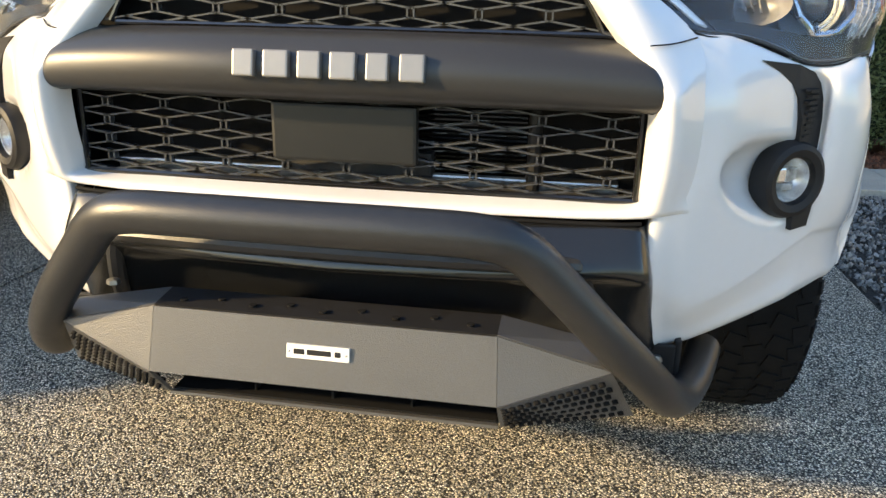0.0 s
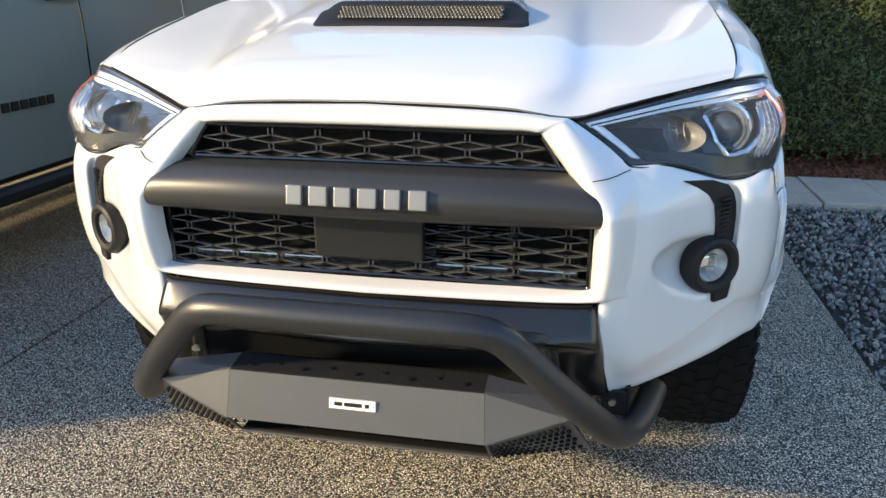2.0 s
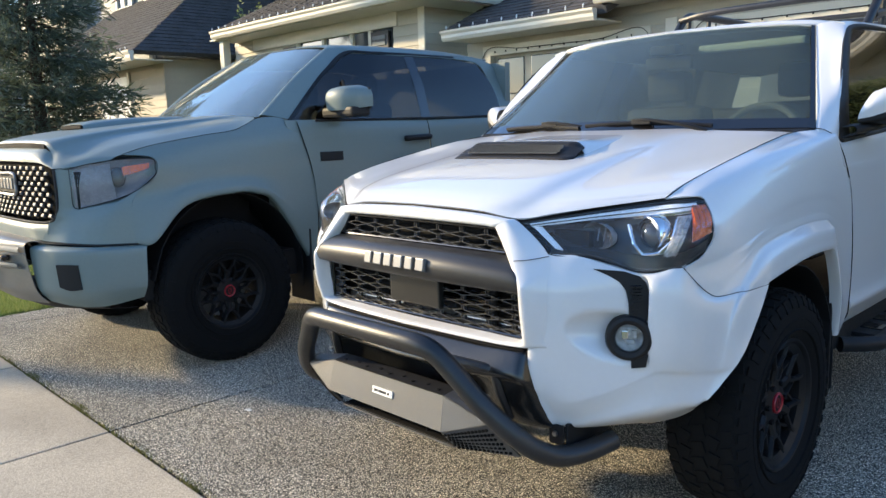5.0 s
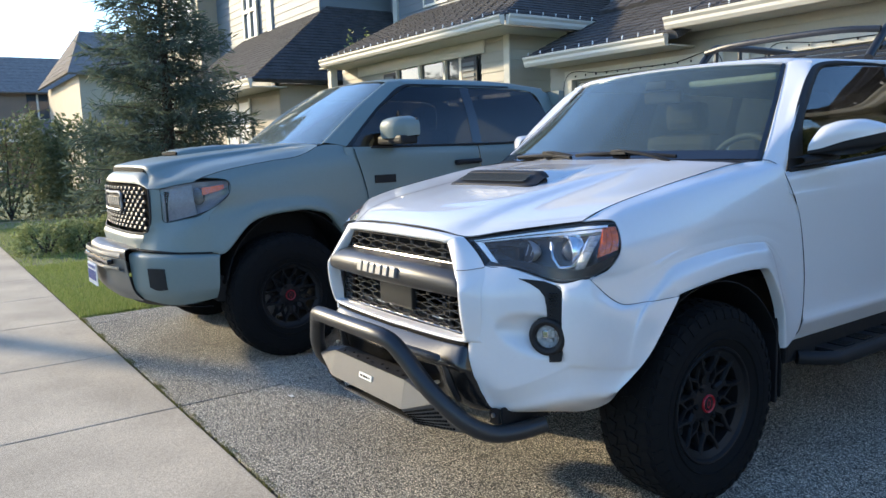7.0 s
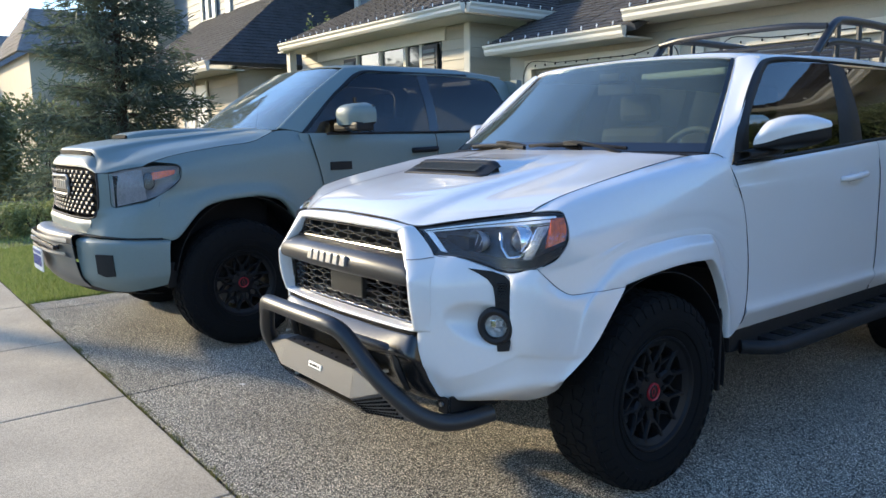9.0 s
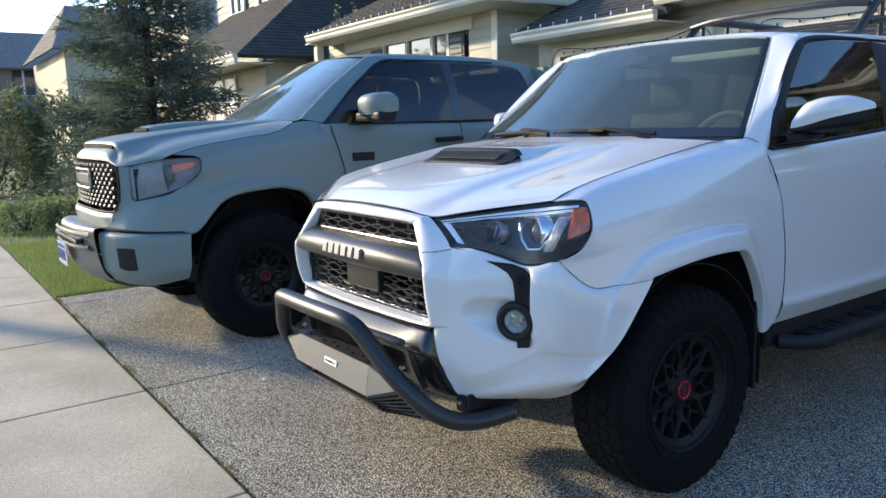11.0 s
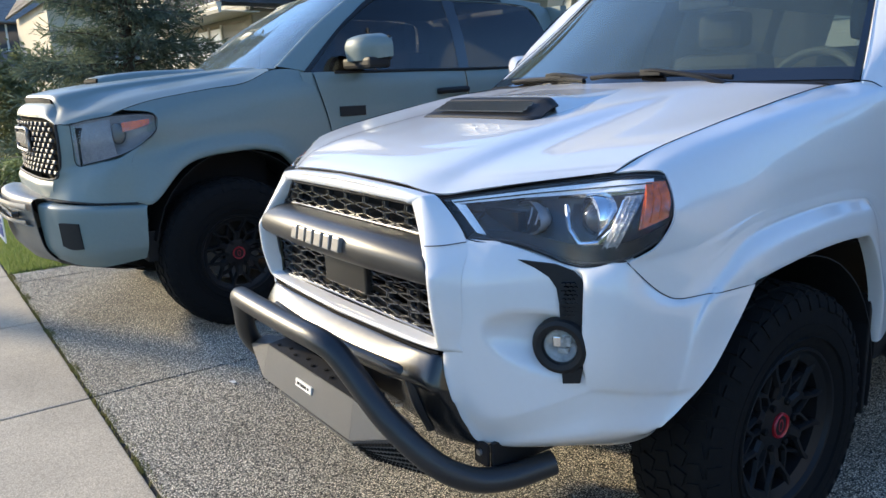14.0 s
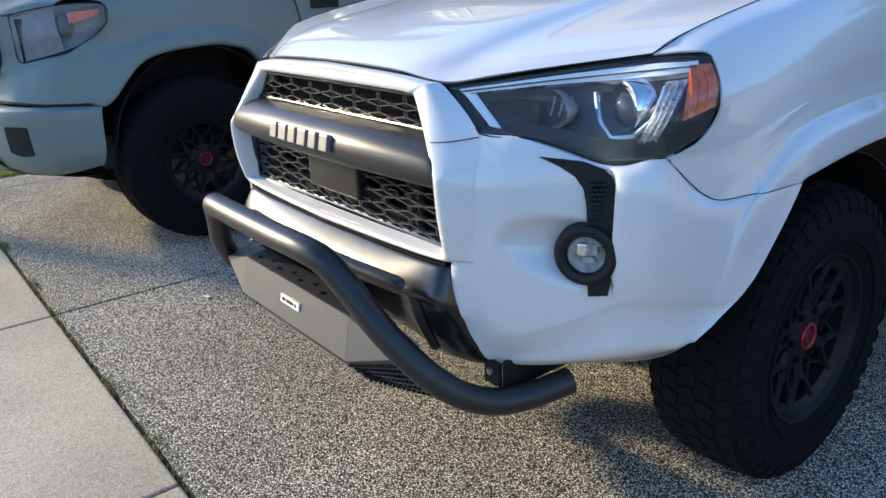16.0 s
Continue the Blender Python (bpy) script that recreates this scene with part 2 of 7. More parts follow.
def cat(p, t):
    """A smooth curve through the points p, at t from 0 to len(p) - 1."""
    i = min(int(t), len(p) - 2)
    f = t - i
    a, b = Vector(p[i]), Vector(p[i + 1])
    z = Vector(p[i - 1]) if i else a * 2 - b
    c = Vector(p[i + 2]) if i + 2 < len(p) else b * 2 - a
    return 0.5 * (2 * a + (b - z) * f + (2 * z - 5 * a + 4 * b - c) * f * f + (3 * a - z - 3 * b + c) * f * f * f)


def skin(curves, per=5, across=5, side=1, sym=False, thick=0.004, ref=(0, 3.2, 0.6), relax=0, where=None):
    """A sheet through curves that have the same number of points; sym: with its mirror image in x; thick: given depth inwards; relax: rounds of smoothing where where() holds."""
    nu, nv = per * (len(curves[0]) - 1), across * (len(curves) - 1)
    rows = [[cat(c, i / per) for i in range(nu + 1)] for c in curves]
    bm = bmesh.new()
    grid = []
    for j in range(nv + 1):
        line = []
        for i in range(nu + 1):
            col = [r[i] for r in rows]
            v = cat(col, j / across)
            line.append(bm.verts.new((v.x * side, v.y, v.z)))
        grid.append(line)
    for _ in range(relax):
        moved = []
        for j in range(1, nv):
            for i in range(1, nu):
                v = grid[j][i]
                if where is None or where(abs(v.co.x), v.co.y, v.co.z):
                    mean = (grid[j - 1][i].co + grid[j + 1][i].co + grid[j][i - 1].co + grid[j][i + 1].co) / 4
                    moved.append((v, v.co.lerp(mean, 0.6)))
        for v, co in moved:
            v.co = co
    for j in range(nv):
        for i in range(nu):
            bm.faces.new((grid[j][i], grid[j][i + 1], grid[j + 1][i + 1], grid[j + 1][i]))
    bm.normal_update()
    s = sum((f.normal.dot(f.calc_center_median() - Vector(ref)) * f.calc_area() for f in bm.faces))
    if s < 0:
        bmesh.ops.reverse_faces(bm, faces=bm.faces)
    if sym:
        g = bmesh.ops.duplicate(bm, geom=bm.verts[:] + bm.edges[:] + bm.faces[:])["geom"]
        vs = [e for e in g if isinstance(e, bmesh.types.BMVert)]
        for v in vs:
            v.co.x = -v.co.x
        bmesh.ops.reverse_faces(bm, faces=[e for e in g if isinstance(e, bmesh.types.BMFace)])
        bmesh.ops.remove_doubles(bm, verts=bm.verts, dist=0.0006)
    if thick:
        bm.normal_update()
        bmesh.ops.solidify(bm, geom=bm.faces[:], thickness=thick)
    return bm


def tube(points, r, n=12, smooth=6, cap=True, bm=None):
    """A round tube along a smooth line through the points; r: one radius or one for each point."""
    bm = bm or bmesh.new()
    k = smooth * (len(points) - 1)
    mid = [cat(points, i / smooth) for i in range(k + 1)]
    rad = [r if not isinstance(r, (list, tuple)) else cat([(q, 0, 0) for q in r], i / smooth).x for i in range(k + 1)]
    up = Vector((0.13, 0.21, 0.97))
    rings = []
    for i, p in enumerate(mid):
        d = (mid[min(i + 1, k)] - mid[max(i - 1, 0)]).normalized()
        a = up - d * up.dot(d)
        if a.length < 0.05:
            a = Vector((1, 0, 0)) - d * d.x
        a.normalize()
        up = a
        b = d.cross(a)
        rings.append([bm.verts.new(p + rad[i] * (math.cos(t) * a + math.sin(t) * b)) for t in [2 * math.pi * q / n for q in range(n)]])
    for u, v in zip(rings, rings[1:]):
        for q in range(n):
            bm.faces.new((u[q], u[(q + 1) % n], v[(q + 1) % n], v[q]))
    if cap:
        bm.faces.new(rings[0][::-1]), bm.faces.new(rings[-1])
    return bm


def turned(profile, n=48, bm=None, m=None):
    """A body of revolution about x; profile: pairs of x and radius."""
    bm = bm or bmesh.new()
    m = m or Matrix()
    rings = []
    for x, r in profile:
        rings.append([bm.verts.new(m @ Vector((x, r * math.cos(t), r * math.sin(t)))) for t in [2 * math.pi * q / n for q in range(n)]] if r > 1e-5 else [bm.verts.new(m @ Vector((x, 0, 0)))])
    for u, v in zip(rings, rings[1:]):
        for q in range(n):
            a, b = u[q % len(u)], u[(q + 1) % len(u)]
            c, d = v[(q + 1) % len(v)], v[q % len(v)]
            f = [w for i, w in enumerate((a, b, c, d)) if w not in (a, b, c, d)[:i]]
            if len(f) > 2:
                bm.faces.new(f)
    bmesh.ops.recalc_face_normals(bm, faces=bm.faces)
    return bm


def slab(outline, depth, m=None, bevel=0.0, bm=None):
    """A flat outline in x and z, given a depth in y."""
    bm = bm or bmesh.new()
    m = m or Matrix()
    a = [bm.verts.new(m @ Vector((x, 0, z))) for x, z in outline]
    b = [bm.verts.new(m @ Vector((x, depth, z))) for x, z in outline]
    fs = [bm.faces.new(a), bm.faces.new(b[::-1])]
    for i in range(len(a)):
        fs.append(bm.faces.new((a[i], b[i], b[(i + 1) % len(a)], a[(i + 1) % len(a)])))
    bmesh.ops.recalc_face_normals(bm, faces=fs)
    if bevel:
        bmesh.ops.bevel(bm, geom=list({e for f in fs for e in f.edges}), offset=bevel, segments=2, affect="EDGES")
    return bm

# ---- ground ----
part("ground", boxed(-400, 400, -300, 500, -0.6, -0.06), SOILGRASS)
tagged(bpy.data.objects["ground"], "dull green ground reaching to the horizon", "ground", kind="structure")
EDGE_Y, EDGE_X, MID_X = 0.725, 1.545, -1.66
drive = tagged(new("driveway"), "exposed aggregate concrete driveway with sawn joints", "driveway", kind="structure")
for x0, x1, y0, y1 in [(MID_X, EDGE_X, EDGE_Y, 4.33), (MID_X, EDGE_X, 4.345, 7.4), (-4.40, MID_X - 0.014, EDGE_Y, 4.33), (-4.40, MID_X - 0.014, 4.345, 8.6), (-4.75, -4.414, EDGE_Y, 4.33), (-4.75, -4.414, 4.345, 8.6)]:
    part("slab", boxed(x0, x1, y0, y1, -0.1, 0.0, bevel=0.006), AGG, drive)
walkway = tagged(new("sidewalk"), "pale broomed concrete sidewalk with joints", "sidewalk", kind="structure")
for i in range(-12, 6):
    x0 = MID_X + i * 1.52
    part("slab", boxed(x0 + 0.006, x0 + 1.514, -0.9, EDGE_Y - 0.018, -0.12, 0.0, bevel=0.008), CONC, walkway)
tagged(part("joint_soil", boxed(-20, 8, EDGE_Y - 0.035, EDGE_Y + 0.005, -0.1, -0.012), SOIL), "dark mossy soil in the joint beside the sidewalk", "joint", kind="structure")
tagged(part("road", boxed(-60, 60, -12, -3.4, -0.2, -0.045), surf("asphalt", (0.05, 0.05, 0.052), 0.9, var=0.3, bump=0.6, bscale=120)), "grey asphalt road", "road", kind="structure")
tagged(part("kerb", boxed(-60, 60, -3.4, -3.25, -0.2, -0.005, bevel=0.01), CONC), "pale concrete kerb along the road", "kerb", kind="structure")

post = thing("street_post", "wooden street post beside the kerb", "post")
part("shaft", tube([(-9.6, -2.78, -0.2), (-9.6, -2.78, 2.0), (-9.6, -2.78, 3.3)], [0.16, 0.15, 0.13], n=14), WOODBARK, post, smooth=True)
tagged(part("verge", boxed(-60, 60, -3.25, -0.905, -0.2, -0.02), SOILGRASS), "grass verge between sidewalk and kerb", "verge", kind="structure")

# ---- white sport utility vehicle ----
suv = thing("suv", "white sport utility vehicle with black bull bar, parked on the driveway", "car")


def both(name, curves, mat, parent, label="", **k):
    return [part(name, skin(curves, side=s, **k), mat, parent, label, smooth=True) for s in (1, -1)]


hood = part("hood", skin([
    [(0, 1.215, 1.128), (0.16, 1.216, 1.126), (0.30, 1.222, 1.119), (0.425, 1.255, 1.099), (0.52, 1.318, 1.114), (0.62, 1.390, 1.131), (0.777, 1.505, 1.156)],
    [(0, 1.25, 1.150), (0.16, 1.252, 1.149), (0.335, 1.262, 1.143), (0.440, 1.305, 1.128), (0.53, 1.352, 1.136), (0.63, 1.415, 1.147), (0.781, 1.522, 1.165)],
    [(0, 1.32, 1.178), (0.16, 1.322, 1.177), (0.365, 1.335, 1.171), (0.458, 1.37, 1.157), (0.54, 1.40, 1.158), (0.635, 1.45, 1.164), (0.787, 1.56, 1.182)],
    [(0, 1.50, 1.221), (0.16, 1.50, 1.220), (0.372, 1.505, 1.213), (0.462, 1.53, 1.195), (0.55, 1.555, 1.193), (0.65, 1.60, 1.201), (0.797, 1.70, 1.216)],
    [(0, 1.90, 1.286), (0.18, 1.90, 1.285), (0.365, 1.90, 1.279), (0.455, 1.92, 1.263), (0.56, 1.93, 1.255), (0.68, 1.95, 1.257), (0.80, 2.0, 1.270)],
    [(0, 2.18, 1.326), (0.18, 2.18, 1.325), (0.37, 2.18, 1.318), (0.47, 2.19, 1.306), (0.57, 2.20, 1.300), (0.685, 2.21, 1.300), (0.797, 2.23, 1.306)],
    [(0, 2.36, 1.350), (0.18, 2.36, 1.348), (0.38, 2.37, 1.345), (0.50, 2.38, 1.336), (0.58, 2.385, 1.332), (0.69, 2.395, 1.328), (0.792, 2.405, 1.322)],
], per=6, across=6, sym=True, thick=0.006), WHITE, suv, smooth=True)
lips = [
    [(0, 1.225, 1.072), (0.28, 1.225, 1.070), (0.352, 1.225, 1.067), (0.378, 1.222, 1.052), (0.476, 1.197, 0.930), (0.487, 1.196, 0.900), (0.488, 1.20, 0.82), (0.486, 1.213, 0.758), (0.470, 1.214, 0.737), (0.30, 1.205, 0.735), (0, 1.20, 0.735)],
    [(0, 1.190, 1.082), (0.28, 1.192, 1.080), (0.360, 1.198, 1.076), (0.390, 1.199, 1.060), (0.492, 1.155, 0.930), (0.503, 1.150, 0.900), (0.505, 1.155, 0.82), (0.501, 1.170, 0.752), (0.480, 1.178, 0.728), (0.30, 1.176, 0.725), (0, 1.164, 0.725)],
    [(0, 1.190, 1.104), (0.28, 1.192, 1.100), (0.385, 1.203, 1.093), (0.418, 1.203, 1.075), (0.513, 1.158, 0.935), (0.525, 1.149, 0.905), (0.529, 1.155, 0.82), (0.523, 1.170, 0.748), (0.498, 1.178, 0.719), (0.30, 1.170, 0.715), (0, 1.158, 0.715)],
    [(0, 1.211, 1.122), (0.28, 1.214, 1.114), (0.395, 1.234, 1.100), (0.440, 1.246, 1.086), (0.553, 1.24, 0.997), (0.570, 1.207, 0.915), (0.572, 1.204, 0.82), (0.562, 1.204, 0.752), (0.548, 1.204, 0.722), (0.30, 1.182, 0.709), (0, 1.170, 0.709)],
]
lips.insert(3, [((a[0] + b[0]) / 2 + (0.004 if a[2] > 1 and a[0] > 0.35 else 0), (a[1] + b[1]) / 2 - (0.009 if a[2] > 1 else 0.001), (a[2] + b[2]) / 2 + (0.002 if a[2] > 1 else 0)) for a, b in zip(lips[2], lips[3])])
surround = part("grille_surround", skin(lips, per=5, across=4, sym=True, relax=4, where=lambda x, y, z: x > 0.42), WHITE, suv, smooth=True)
edge0 = [(0.553, 1.24, 0.997), (0.59, 1.264, 0.994), (0.605, 1.275, 0.992), (0.70, 1.335, 0.966), (0.757, 1.372, 0.948), (0.795, 1.388, 0.948), (0.820, 1.400, 0.952), (0.872, 1.441, 0.966), (0.892, 1.488, 0.915), (0.905, 1.530, 0.882), (0.917, 1.572, 0.867), (0.945, 1.643, 0.8715), (0.975, 1.785, 0.875)]
high = [(0.567, 1.206, 0.915), (0.600, 1.226, 0.915), (0.614, 1.237, 0.915), (0.70, 1.314, 0.915), (0.788, 1.392, 0.912), (0.804, 1.376, 0.912), (0.826, 1.381, 0.912), (0.868, 1.409, 0.908), (0.894, 1.447, 0.892), (0.911, 1.490, 0.869), (0.926, 1.540, 0.852), (0.946, 1.612, 0.846), (0.979, 1.755, 0.842)]
waist = [(0.562, 1.201, 0.815), (0.598, 1.222, 0.815), (0.612, 1.233, 0.815), (0.70, 1.308, 0.815), (0.790, 1.384, 0.815), (0.806, 1.371, 0.815), (0.829, 1.377, 0.815), (0.870, 1.405, 0.812), (0.896, 1.441, 0.805), (0.913, 1.480, 0.800), (0.927, 1.525, 0.795), (0.944, 1.580, 0.792), (0.981, 1.712, 0.795)]
low = [(0.556, 1.202, 0.728), (0.592, 1.223, 0.728), (0.606, 1.234, 0.728), (0.70, 1.307, 0.728), (0.788, 1.378, 0.728), (0.804, 1.375, 0.728), (0.827, 1.383, 0.728), (0.867, 1.413, 0.725), (0.893, 1.446, 0.718), (0.909, 1.482, 0.710), (0.922, 1.520, 0.705), (0.937, 1.560, 0.702), (0.976, 1.645, 0.71)]
fold = [(0.548, 1.214, 0.61), (0.586, 1.236, 0.592), (0.606, 1.248, 0.574), (0.70, 1.313, 0.604), (0.79, 1.378, 0.650), (0.811, 1.389, 0.662), (0.826, 1.397, 0.667), (0.862, 1.424, 0.668), (0.887, 1.456, 0.664), (0.902, 1.486, 0.660), (0.916, 1.518, 0.657), (0.931, 1.552, 0.656), (0.967, 1.612, 0.668)]
under = [(0.548, 1.228, 0.560), (0.584, 1.252, 0.538), (0.604, 1.260, 0.534), (0.70, 1.318, 0.580), (0.788, 1.382, 0.630), (0.809, 1.396, 0.641), (0.822, 1.406, 0.646), (0.856, 1.434, 0.646), (0.881, 1.464, 0.642), (0.896, 1.490, 0.638), (0.909, 1.518, 0.634), (0.922, 1.548, 0.632), (0.955, 1.592, 0.640)]
foot = [(0.556, 1.280, 0.454), (0.588, 1.302, 0.454), (0.602, 1.310, 0.457), (0.70, 1.358, 0.484), (0.785, 1.404, 0.514), (0.805, 1.418, 0.521), (0.818, 1.429, 0.526), (0.85, 1.456, 0.535), (0.876, 1.479, 0.543), (0.89, 1.492, 0.543), (0.903, 1.506, 0.552), (0.910, 1.515, 0.558), (0.930, 1.548, 0.588)]
# a raised band runs along the wheel arch
for row, step in ((edge0, 1), (high, 1), (waist, 1), (low, 0.95), (fold, 0.85), (under, 0.7), (foot, 0.3)):
    x, y, z = row[11]
    row.insert(12, (x + 0.015 * step, y + 0.022 * step, z + 0.001))
for row in (edge0, high, waist, low, fold, under, foot):
    row[1] = (row[1][0] - 0.008, row[1][1] - 0.006, row[1][2])
    row[2] = (row[2][0] + 0.014, row[2][1] + 0.008, row[2][2] + (0.006 if row is fold or row is under else 0))
shin = [tuple(Vector(p).lerp(Vector(q), 0.5)) for p, q in zip(under, foot)]
tuck = [(x - (0.0 if i < 7 else 0.014), y + (0.02 if i < 7 else 0.013), z + (0.003 if i < 7 else 0.018)) for i, (x, y, z) in enumerate(edge0)]
sill = [(0.556, 1.36, 0.450), (0.70, 1.50, 0.438), (0.785, 1.535, 0.462), (0.85, 1.555, 0.502), (0.882, 1.565, 0.545), (0.912, 1.572, 0.592)]
back = [tuple(cat(sill, 5 * i / 13)) for i in range(14)]
# the inner edge rolls back beside the lower panel
rows = [[(p[0][0] - 0.020, p[0][1] + 0.05, p[0][2]), (p[0][0] - 0.010, p[0][1] + 0.006, p[0][2])] + p for p in (tuck, edge0, high, waist)]
for line, roll in ((low, (0.510, 1.190, 0.722)), (fold, (0.515, 1.196, 0.604)), (under, (0.520, 1.209, 0.580)), (shin, (0.531, 1.232, 0.520)), (foot, (0.545, 1.262, 0.466)), (back, (0.546, 1.34, 0.458))):
    rows.append([(roll[0] + 0.003, roll[1] + 0.07, roll[2]), roll] + line)
bumper = both("bumper_corner", rows, WHITE, suv, per=7, across=8, relax=10, where=lambda x, y, z: not (0.735 < x < 0.835 and z > 0.70) and 0.535 < x < 0.915)
for ob in bumper:
    s = 1 if ob.data.vertices[0].co.x > 0 else -1
    for v in ob.data.vertices:
        q = math.hypot((abs(v.co.x) - 0.738) / (0.066 if abs(v.co.x) > 0.738 else 0.125), (v.co.z - 0.762 + 0.20 * (abs(v.co.x) - 0.738)) / 0.072)
        if q < 1 and v.co.y < 1.45:
            k = (1 - q * q) ** 0.8 * 0.046
            v.co.x -= s * 0.45 * k
            v.co.y += 0.9 * k
fender = both("fender", [
    [(0.779, 1.507, 1.154), (0.798, 1.62, 1.198), (0.804, 1.82, 1.239), (0.8025, 2.05, 1.277), (0.7965, 2.3, 1.312), (0.799, 2.4, 1.321), (0.815, 2.44, 1.325), (0.845, 2.478, 1.328)],
    [(0.833, 1.545, 1.16), (0.855, 1.63, 1.19), (0.868, 1.82, 1.222), (0.872, 2.05, 1.256), (0.87, 2.3, 1.288), (0.872, 2.4, 1.297), (0.876, 2.46, 1.305), (0.882, 2.53, 1.316)],
    [(0.866, 1.578, 1.148), (0.888, 1.65, 1.164), (0.898, 1.82, 1.188), (0.904, 2.05, 1.218), (0.903, 2.3, 1.247), (0.904, 2.41, 1.262), (0.907, 2.48, 1.27), (0.911, 2.545, 1.284)],
    [(0.907, 1.56, 1.062), (0.919, 1.66, 1.075), (0.926, 1.84, 1.1), (0.931, 2.07, 1.125), (0.931, 2.3, 1.13), (0.931, 2.44, 1.12), (0.932, 2.53, 1.1), (0.933, 2.628, 1.09)],
    [(0.901, 1.514, 1), (0.9285, 1.66, 1), (0.9345, 1.83, 1.042), (0.935, 2.075, 1.0835), (0.935, 2.305, 1.086), (0.9345, 2.45, 1.06), (0.9345, 2.55, 1.02), (0.9345, 2.647, 0.995)],
    [(0.8885, 1.47, 0.977), (0.9293, 1.6575, 0.9875), (0.9358, 1.829, 1.0335), (0.937, 2.0775, 1.0627), (0.937, 2.3075, 1.064), (0.9363, 2.455, 1.03), (0.9358, 2.56, 0.98), (0.9353, 2.6565, 0.9475)],
    [(0.878, 1.445, 0.964), (0.93, 1.655, 0.975), (0.937, 1.828, 1.025), (0.939, 2.08, 1.042), (0.939, 2.31, 1.042), (0.938, 2.46, 1), (0.937, 2.57, 0.94), (0.936, 2.666, 0.9)],
    [(0.8875, 1.474, 0.93), (0.931, 1.655, 0.9625), (0.938, 1.8265, 1.0175), (0.9407, 2.0825, 1.0345), (0.9407, 2.3087, 1.034), (0.9395, 2.445, 0.9963), (0.9378, 2.565, 0.9125), (0.936, 2.668, 0.865)],
    [(0.899, 1.508, 0.899), (0.932, 1.655, 0.95), (0.939, 1.825, 1.01), (0.9425, 2.085, 1.027), (0.9425, 2.3075, 1.026), (0.941, 2.43, 0.9925), (0.9385, 2.56, 0.885), (0.936, 2.67, 0.83)],
    [(0.908, 1.537, 0.8795), (0.934, 1.6615, 0.94), (0.9405, 1.8225, 1.003), (0.9434, 2.0862, 1.0232), (0.9434, 2.3069, 1.022), (0.9417, 2.4225, 0.9907), (0.9388, 2.5575, 0.8713), (0.936, 2.671, 0.8125)],
    [(0.918, 1.573, 0.8675), (0.936, 1.668, 0.93), (0.942, 1.82, 0.996), (0.9442, 2.0875, 1.0195), (0.9442, 2.3063, 1.018), (0.9425, 2.415, 0.9888), (0.9392, 2.555, 0.8575), (0.936, 2.672, 0.795)],
    [(0.9445, 1.642, 0.8715), (0.946, 1.7, 0.915), (0.946, 1.816, 0.982), (0.946, 2.09, 1.012), (0.946, 2.305, 1.01), (0.944, 2.4, 0.985), (0.94, 2.55, 0.83), (0.936, 2.674, 0.76)],
    [(0.96, 1.668, 0.8725), (0.962, 1.722, 0.915), (0.964, 1.823, 0.967), (0.966, 2.09, 0.994), (0.966, 2.29, 0.993), (0.962, 2.378, 0.97), (0.948, 2.515, 0.76), (0.936, 2.666, 0.66)],
    [(0.966, 1.702, 0.8735), (0.97, 1.744, 0.907), (0.975, 1.822, 0.946), (0.978, 2.09, 0.98), (0.978, 2.285, 0.98), (0.974, 2.37, 0.957), (0.958, 2.5, 0.73), (0.936, 2.64, 0.6)],
    [(0.971, 1.738, 0.874), (0.974, 1.764, 0.89), (0.98, 1.813, 0.915), (0.984, 2.08, 0.95), (0.984, 2.275, 0.95), (0.98, 2.36, 0.925), (0.964, 2.488, 0.72), (0.938, 2.58, 0.555)],
    [(0.975, 1.78, 0.8755), (0.976, 1.784, 0.8765), (0.98, 1.806, 0.886), (0.985, 2.05, 0.915), (0.985, 2.26, 0.917), (0.981, 2.352, 0.89), (0.968, 2.47, 0.715), (0.945, 2.523, 0.543)],
    [(0.945, 1.782, 0.875), (0.946, 1.787, 0.876), (0.948, 1.808, 0.885), (0.95, 2.05, 0.912), (0.95, 2.26, 0.914), (0.945, 2.345, 0.887), (0.93, 2.462, 0.715), (0.91, 2.515, 0.543)],
], WHITE, suv, per=5, across=4, relax=22, where=lambda x, y, z: y < 1.86 and x < 0.936)


def belt(y):
    """Height of the doors' upper edge along the car."""
    return 1.284 + 0.0465 * (y - 2.59) + 0.012 * (y - 2.59) ** 2 if y < 3.3 else min(1.3226 + 0.0625 * (y - 3.3), 1.372)


